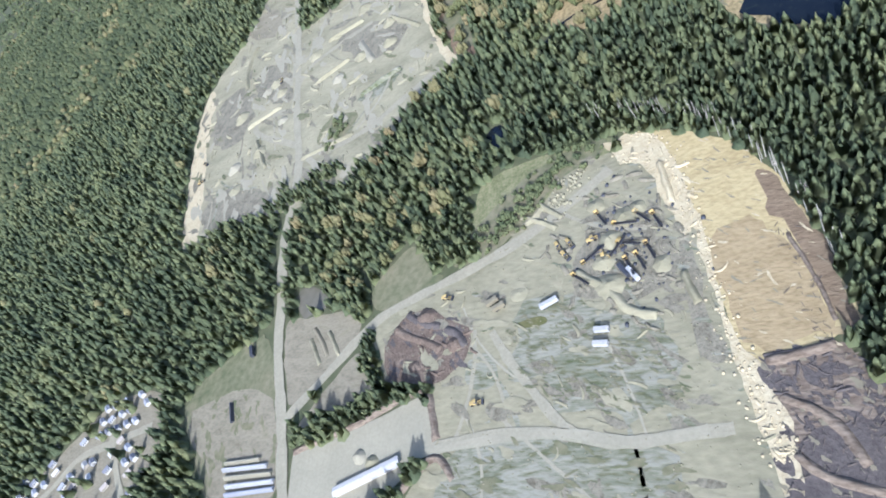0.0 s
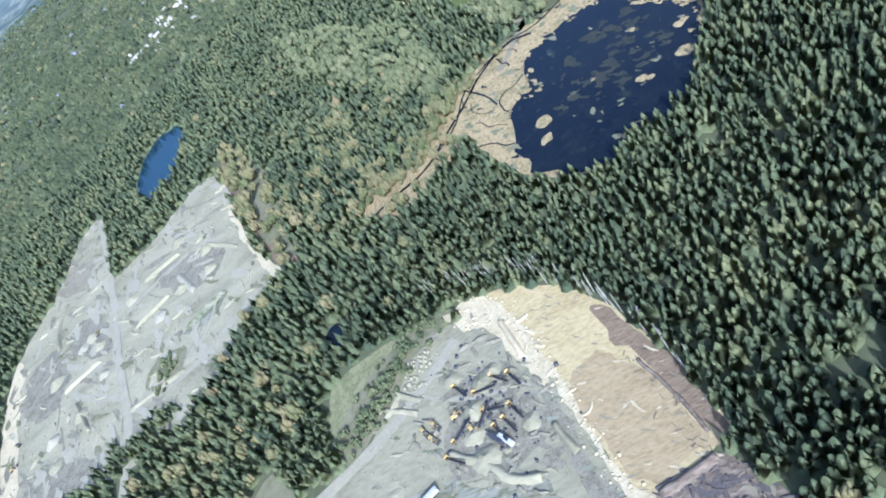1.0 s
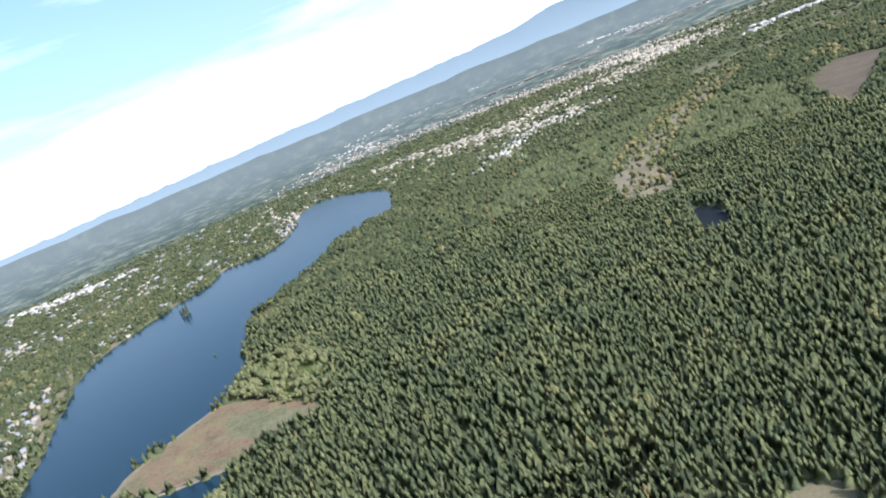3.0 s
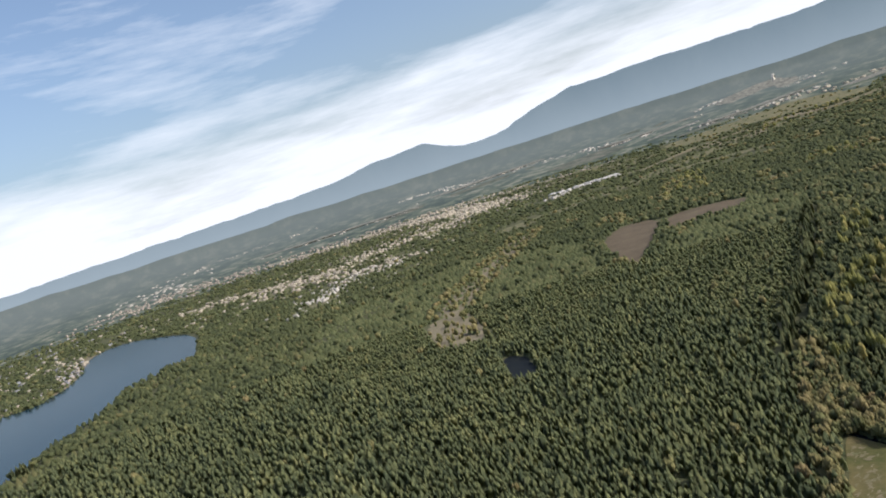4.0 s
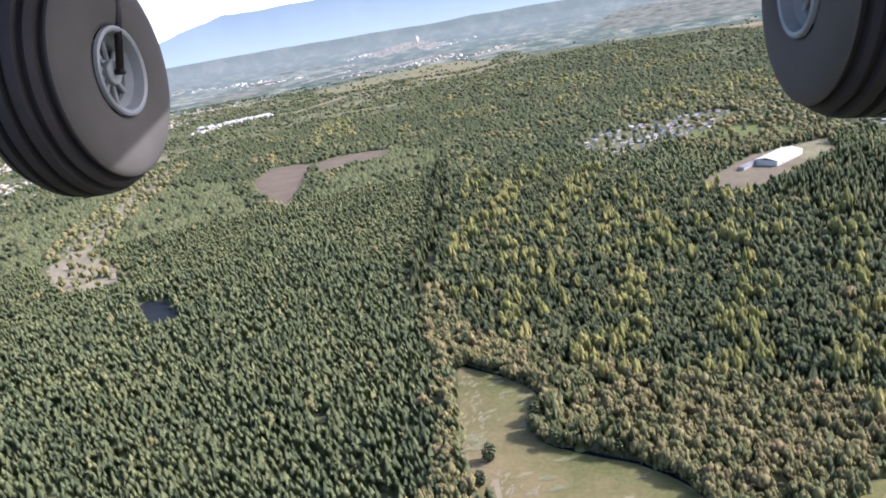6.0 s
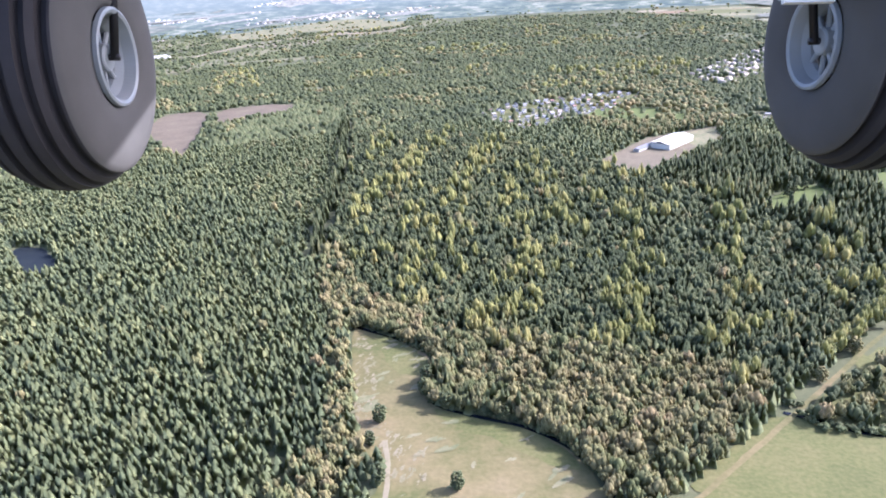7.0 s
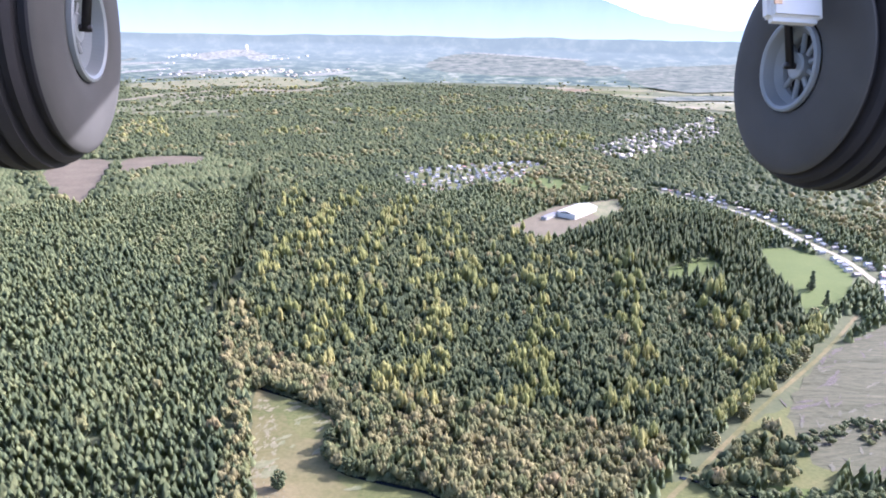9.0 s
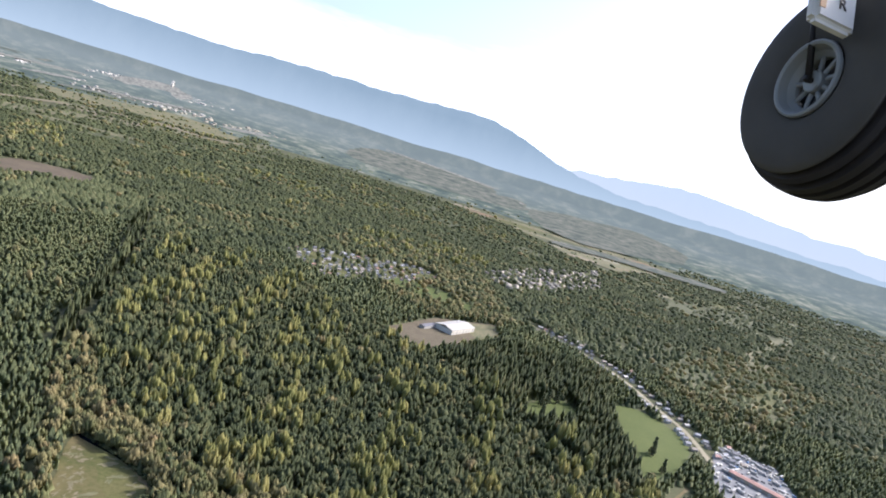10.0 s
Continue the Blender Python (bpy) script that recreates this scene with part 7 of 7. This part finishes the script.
FLEET = [parked("motorhome", 8.5, 2.5, 3.2, TRAILER, "white motorhome in a crowded lot"), parked("car", 4.6, 1.8, 1.5, ROOFS[4], "dark car in a crowded lot"), parked("van", 5.6, 2.0, 2.2, WALLS[0], "white van in a crowded lot"), parked("car", 4.5, 1.8, 1.5, BLUEPAINT, "blue car in a crowded lot")]
placed = set()
lot = [p for p in within(RVLOT, 9, 0.85) if math.hypot(p[0] - 540, p[1] - 622) > 22]
for x, y in lot:
    k = rnd.choices(range(4), (5, 2, 3, 1))[0]
    m = pose(x, y, 0.4, 0, 0, 40 + rnd.choice((0, 90)) + rnd.uniform(-6, 6))
    if k in placed:
        copy_thing(FLEET[k], m)
    else:
        FLEET[k].matrix_basis = m
        placed.add(k)


# ------------------------------------------------------------------ trees that stand alone, hedges, islets
def lone_tree(height, radius, mat, label, seed, spire):
    """A single tree: tapered trunk, limbs, and a crown of many leaf clumps."""
    r = np.random.default_rng(seed)
    root = tagged(new("tree"), label, "tree", "trees standing alone")
    bm = bmesh.new()
    seg, prev = 8, None
    for k in range(6):
        u = k / 5
        row = [bm.verts.new((height * 0.028 * (1 - 0.85 * u) * math.cos(2 * math.pi * s / seg), height * 0.028 * (1 - 0.85 * u) * math.sin(2 * math.pi * s / seg), height * 0.85 * u)) for s in range(seg)]
        if prev:
            for s in range(seg):
                bm.faces.new((prev[s], prev[(s + 1) % seg], row[(s + 1) % seg], row[s]))
        prev = row
    for k in range(9):
        a, h = r.uniform(0, 6.28), height * r.uniform(0.2, 0.75)
        q = radius * 0.75 * (1 - h / height * 0.7)
        rod(bm, (0, 0, h), (q * math.cos(a), q * math.sin(a), h + height * 0.06), height * 0.007, 5)
    part("trunk", bm, BARK, root)
    vs, fs, k = [], [], 0
    for i in range(130):
        u = r.uniform(0.1, 1.0)
        env = (1.05 - u) if spire else math.sqrt(max(0.05, 1 - (2 * (u - 0.55)) ** 2))
        a, q = r.uniform(0, 6.28), radius * env * math.sqrt(r.uniform(0.25, 1))
        v = ICO_V * r.uniform(0.6, 1.35, (len(ICO_V), 1)) * radius * r.uniform(0.16, 0.30) * np.array([1, 1, 0.6])
        vs.append(v + np.array([q * math.cos(a), q * math.sin(a), height * u * 0.97]))
        fs.append(ICO_F + k)
        k += len(v)
    crown = new("crown", mesh_of("crown", np.concatenate(vs), np.concatenate(fs), mat))
    crown.parent = root
    return root


GREENTREE = lone_tree(13, 4.5, DARKFIR, "dark green bushy tree standing alone in grass", 1, False)
FIRTREE = lone_tree(22, 5.0, DARKFIR, "tall dark fir standing alone on mown grass", 2, True)
ALDERTREE = lone_tree(11, 4.2, ALDER, "bare tan tree at a meadow's edge", 3, False)
for proto, spots in ((GREENTREE, [(-69, 340, 0.9), (-21, 281, 0.8), (-63, 287, 0.9), (-72, 318, 0.7), (-37, 395, 0.8), (-43, 380, 1.0), (-44, 368, 0.9), (-30, 352, 0.9), (5, 340, 0.8), (-33, 425, 0.8)]),
                     (FIRTREE, [(425, 649, 1.0), (414, 604, 0.8), (301, 672, 0.9), (308, 690, 0.8), (280, 672, 0.9), (330, 735, 0.9), (345, 745, 0.9), (318, 722, 0.8), (430, 655, 0.7), (-1536, 301, 0.9), (-1545, 309, 0.8), (-1528, 296, 0.8), (-1540, 293, 0.7)]),
                     (ALDERTREE, [(342, 543, 1.0), (356, 531, 1.1), (385, 575, 1.0), (370, 560, 0.9), (-1072, 209, 0.35), (200, 372, 0.9), (236, 405, 1.0), (295, 460, 1.1), (310, 474, 1.2), (325, 488, 1.2)])):
    for i, (x, y, k) in enumerate(spots):
        m = pose(x, y, 0.25, 0, 0, 37 * i) @ Matrix.Scale(k, 4)
        if i == 0:
            proto.matrix_basis = m
        else:
            c2 = copy_thing(proto, Matrix())
            c2.matrix_basis = m


def row_of(line, width, step):
    out = []
    for (ax, ay), (bx2, by2) in zip(line, line[1:]):
        L = math.hypot(bx2 - ax, by2 - ay)
        for i in range(int(L / step) + 1):
            u = i * step / L
            out.append((ax + (bx2 - ax) * u + rnd.gauss(0, width), ay + (by2 - ay) * u + rnd.gauss(0, width)))
    return np.array(out)


def hedge(name, line, width, step, height, radius, shapes, mat, label):
    p = row_of(line, width, step)
    s = rng.uniform(0.7, 1.3, len(p))
    woods(name, p[:, 0], p[:, 1], height * s, radius * s, shapes, mat, label)


hedge("hedge", [(-53, -376), (-62, -363), (-67, -346), (-73, -330), (-80, -320)], 3.0, 0.9, 6, 2.4, FULL_LEAF, OLIVE, "green hedge of bushes beside the yard")
hedge("hedge", [(-82, -318), (-97, -331), (-113, -338), (-125, -337)], 2.2, 0.8, 7, 2.2, NEAR_FIR, CONIFER, "row of conifers beside the compost ground")
hedge("hedge", [(-170, -440), (-180, -410), (-160, -372), (-142, -352)], 3.0, 1.4, 6, 2.2, FULL_LEAF, OLIVE, "green bushes round the muddy pond")
hedge("edge_firs", [(-36, 428), (-28, 405), (-32, 380), (-33, 366), (-20, 356), (0, 346), (22, 336)], 3.0, 3.6, 17, 2.8, NEAR_FIR, DARKFIR, "dark firs at the meadow's edge")
hedge("edge_alders", [(-110, 470), (-70, 448), (-36, 420), (-32, 385), (-30, 362), (-5, 350), (25, 338), (44, 318), (60, 290)], 3.5, 3.0, 11, 3.2, FINE_LEAF, ALDER, "tan alders leaning over the meadow's ditch")
hedge("ditch_bushes", [(-96, 458), (-65, 437), (-42, 413), (-47, 376), (-40, 359), (-18, 348), (11, 338), (36, 320), (54, 288)], 0.8, 1.3, 2.5, 1.2, FULL_LEAF, DARKFIR, "dark bushes along the ditch at the meadow's edge")
hedge("fir_row", TREELINE, 2.5, 3.2, 22, 3.2, MID_FIR, DARKFIR, "dark row of tall firs between two stands")
hedge("trail_poplars", [(215, 395), (262, 440), (320, 495), (372, 540)], 3.0, 2.4, 13, 2.6, FULL_LEAF, YELLOW, "yellow-green poplars along the trail")
hedge("ditch_bushes", [(180, 325), (240, 318), (310, 322)], 2.0, 1.6, 4, 2.2, FULL_LEAF, OLIVE, "dark bushes along a wet ditch")
hedge("ditch_bushes", [(300, 372), (350, 400), (410, 440)], 2.5, 2.2, 3, 2.0, FULL_LEAF, ALDER, "dark bushes on the bare flat")
hedge("ditch_bushes", [(172, 350), (185, 332), (205, 340)], 3.0, 1.8, 4, 2.2, FULL_LEAF, DARKFIR, "dark bushes beside the creek")
hedge("ditch_bushes", [(232, 346), (248, 366), (270, 380), (330, 392)], 5.0, 2.2, 5, 2.6, FULL_LEAF, DARKFIR, "dark bushes between mud and grass")
hedge("pit_bushes", [(-318, -445), (-340, -440), (-355, -450)], 6.0, 1.6, 4, 2.0, FULL_LEAF, OLIVE, "green bushes in the gravel pit")
hedge("pit_bushes", [(-262, -480), (-272, -450), (-290, -425), (-262, -500)], 7.0, 1.6, 9, 2.6, NEAR_FIR, CONIFER, "conifers at the foot of the gravel pit")
hedge("bank_bushes", [(-240, -200), (-225, -222), (-200, -240), (-180, -262)], 7.0, 0.8, 5, 2.2, FULL_LEAF, OLIVE, "green bushes on the quarry's side bank")
hedge("spit_bushes", [(-874, 165), (-830, 155), (-760, 172), (-665, 195)], 6.0, 3.0, 7, 3.0, FULL_LEAF, BIRCH, "pale green bushes across the lake spit")
hedge("spit_bushes", [(-905, 218), (-885, 275), (-800, 270), (-755, 258)], 8.0, 3.0, 8, 3.2, FULL_LEAF, BIRCH, "pale green bushes across the lake spit")
hedge("shore_trees", [(-1182, 330), (-1170, 345), (-1188, 350)], 8.0, 2.5, 16, 4.0, MID_FIR, DARKFIR, "dark firs on a small cape in the lake")
hedge("marsh_bushes", [(-425, -165), (-455, -150), (-480, -125), (-500, -95)], 9.0, 1.6, 5, 2.4, FULL_LEAF, ALDER, "bare tan bushes beside the marsh stream")
for i, (x, y, r) in enumerate([(-407, -1, 3), (-384, 25, 5), (-352, 16, 7), (-379, -42, 3), (-350, -17, 4), (-345, -10, 3), (-367, -85, 7), (-345, -88, 5), (-305, -40, 5), (-420, -95, 6)]):
    patch("reed_islet", [(x + r * math.cos(a) * rnd.uniform(0.6, 1.4), y + r * math.sin(a) * rnd.uniform(0.6, 1.4)) for a in np.arange(0, 6.2, 0.8)], MARSH, 0.72, "pale reed islet in the dark pond", "islet", 2.6, 50 + i)


def edge_trunks(line, count, seed):
    """Pale bare trunks of tall trees at the edge of a clearing."""
    r = np.random.default_rng(seed)
    vs, fs = [], []
    for i in range(count):
        u = r.uniform(0, len(line) - 1)
        k = int(u)
        (ax, ay), (bx2, by2) = line[k], line[k + 1]
        x, y = ax + (bx2 - ax) * (u - k) + r.normal(0, 2.0), ay + (by2 - ay) * (u - k) + r.normal(0, 2.0)
        h, w, n0 = r.uniform(10, 18), r.uniform(0.18, 0.30), len(vs)
        lean = r.normal(0, 0.5, 2)
        for z, q in ((0.2, 1.0), (h * 0.6, 0.75), (h, 0.3)):
            vs += [(x + lean[0] * z / h + w * q * math.cos(a), y + lean[1] * z / h + w * q * math.sin(a), z) for a in (0, 1.57, 3.14, 4.71)]
        fs += [(n0 + 4 * j + s, n0 + 4 * j + (s + 1) % 4, n0 + 4 * j + 4 + (s + 1) % 4, n0 + 4 * j + 4 + s) for j in range(2) for s in range(4)]
        fs.append((n0 + 8, n0 + 9, n0 + 10, n0 + 11))
    return tagged(new("bare_trunks", mesh_of("bare_trunks", vs, fs, PALEBARK)), "pale bare trunks at the edge of the clearing", "trees", kind="stuff")


edge_trunks([(-262, -196), (-254, -163), (-243, -140), (-232, -121), (-213, -105), (-188, -92), (-155, -76), (-130, -70)], 84, 3)


# ------------------------------------------------------------------ landing gear of the aircraft that carries the camera
GEAR = pose(0, -8, 252, 69.7, 2.3, 4.5)


TYRE = [(0.000, 0.0180), (0.0014, 0.0200), (0.0020, 0.0260), (0.0019, 0.0350), (0.0010, 0.0405), (-0.0006, 0.0432), (-0.0014, 0.0436), (-0.0020, 0.0412), (-0.0040, 0.0416), (-0.0046, 0.0452), (-0.0066, 0.0470), (-0.0074, 0.0446), (-0.0094, 0.0450),
        (-0.0100, 0.0488), (-0.0135, 0.0496), (-0.0142, 0.0468), (-0.0160, 0.0470), (-0.0167, 0.0499), (-0.0205, 0.0500), (-0.0212, 0.0472), (-0.0230, 0.0472), (-0.0237, 0.0497), (-0.0272, 0.0490), (-0.0279, 0.0464),
        (-0.0295, 0.0460), (-0.0302, 0.0474), (-0.0335, 0.0455), (-0.0362, 0.0420), (-0.0380, 0.0340), (-0.0380, 0.0240), (-0.0362, 0.0180)]
gear = tagged(new("landing_gear"), "model aircraft landing gear with two grey-rimmed black wheels, in flight", "landing gear")
gear.matrix_basis = GEAR
for side, hub in ((1, Vector((-0.1380, 0.0745, -0.2660))), (-1, Vector((0.1315, 0.0742, -0.2645)))):
    flip = Matrix.Translation(hub) @ Matrix.Diagonal((side, 1, 1, 1))
    bm = bmesh.new()
    turned(bm, [(0.0010, 0.0184), (0.0026, 0.0182), (0.0030, 0.0172), (0.0024, 0.0161), (-0.0018, 0.0148), (-0.0046, 0.0126), (-0.0062, 0.0122), (-0.0080, 0.0140), (-0.0300, 0.0150), (-0.0340, 0.0165), (-0.0362, 0.0184)], 64)
    for s in range(9):
        a = 2 * math.pi * (s + 0.2) / 9
        rod(bm, (-0.0042, 0.003 * math.cos(a), 0.003 * math.sin(a)), (-0.0050, 0.0130 * math.cos(a), 0.0130 * math.sin(a)), 0.00115, 8)
    turned(bm, [(-0.010, 0.0001), (-0.010, 0.0052), (-0.0015, 0.0052), (-0.0010, 0.0046), (-0.0010, 0.0001)], 28)
    bm.transform(flip)
    bmesh.ops.recalc_face_normals(bm, faces=bm.faces[:])
    rim = part("wheel_rim", bm, RIMGREY, gear, "light grey spoked plastic wheel rim", smooth=False)
    # added dark disc: stands in for the shade in the open spoke gaps
    bm = bmesh.new()
    turned(bm, [(-0.0090, 0.0002), (-0.0090, 0.0136), (-0.0100, 0.0136), (-0.0100, 0.0002)], 32)
    bm.transform(flip)
    bmesh.ops.recalc_face_normals(bm, faces=bm.faces[:])
    part("inner_web", bm, WIRE, rim, "dark disc in place of the shade between the spokes")
    bm = bmesh.new()
    turned(bm, TYRE, 128, True)
    bm.transform(flip)
    bmesh.ops.recalc_face_normals(bm, faces=bm.faces[:])
    tyre = part("tyre", bm, RUBBER, rim, "dusty black rubber tyre with ribbed tread")
    tyre.data.materials.append(DUSTY)
    for poly in tyre.data.polygons:                # the flat sidewalls are grey with dust
        c = poly.center
        poly.material_index = int(math.hypot(c.y - hub.y, c.z - hub.z) < 0.0436 and (c.x - hub.x) * side > -0.001)
        poly.use_smooth = bool(poly.material_index)
    bm = bmesh.new()
    x = hub.x + side * 0.0010
    rod(bm, (hub.x - side * 0.012, hub.y, hub.z), (x + side * 0.002, hub.y, hub.z), 0.0013)
    rod(bm, (x, hub.y - 0.001, hub.z), (x + side * 0.001, hub.y + 0.060, hub.z), 0.0016)
    part("leg", bm, WIRE, gear, "dark wire landing gear leg", smooth=True)
# unseen stand-in for the belly, outlined to cast the shade on the left wheel
bm = bmesh.new()
outline = [(-0.18, -0.327), (0.025, -0.327), (0.11, -0.217), (0.18, -0.10), (0.18, 0.10), (-0.18, 0.10)]
low, high = [[bm.verts.new((x, y, z)) for x, z in outline] for y in (0.217, 0.225)]
bm.faces.new(low)
bm.faces.new(high[::-1])
for i in range(len(outline)):
    k = (i + 1) % len(outline)
    bm.faces.new((low[k], low[i], high[i], high[k]))
bmesh.ops.bevel(bm, geom=bm.edges[:], offset=0.003, segments=2, affect="EDGES")
part("belly_plate", bm, BELLY, gear, "unseen grey underside plate added to shade the wheel")
bm = bmesh.new()
box(bm, 0.1040, 0.1262, 0.0815, 0.1150, -0.2440, -0.2370)
bmesh.ops.bevel(bm, geom=bm.edges[:], offset=0.0022, segments=3, affect="EDGES")
clamp = part("clamp", bm, WHITEPLASTIC, gear, "scuffed white plastic clamp")
bm = bmesh.new()
box(bm, 0.1055, 0.1085, 0.0870, 0.1020, -0.2372, -0.2366)
part("rust_stain", bm, RUST, clamp)
text = bpy.data.curves.new("letter", "FONT")
text.body, text.size, text.extrude = "R", 0.007, 0.0002
letter_mesh = bpy.data.meshes.new_from_object(new("letter_source", text))
bpy.data.objects.remove(bpy.data.objects["letter_source"])
letter = new("letter", letter_mesh)
letter_mesh.materials.append(WIRE)
letter.parent = clamp
letter.matrix_local = pose(0.1150, 0.0900, -0.2367)
tagged(letter, "dark printed letter R")
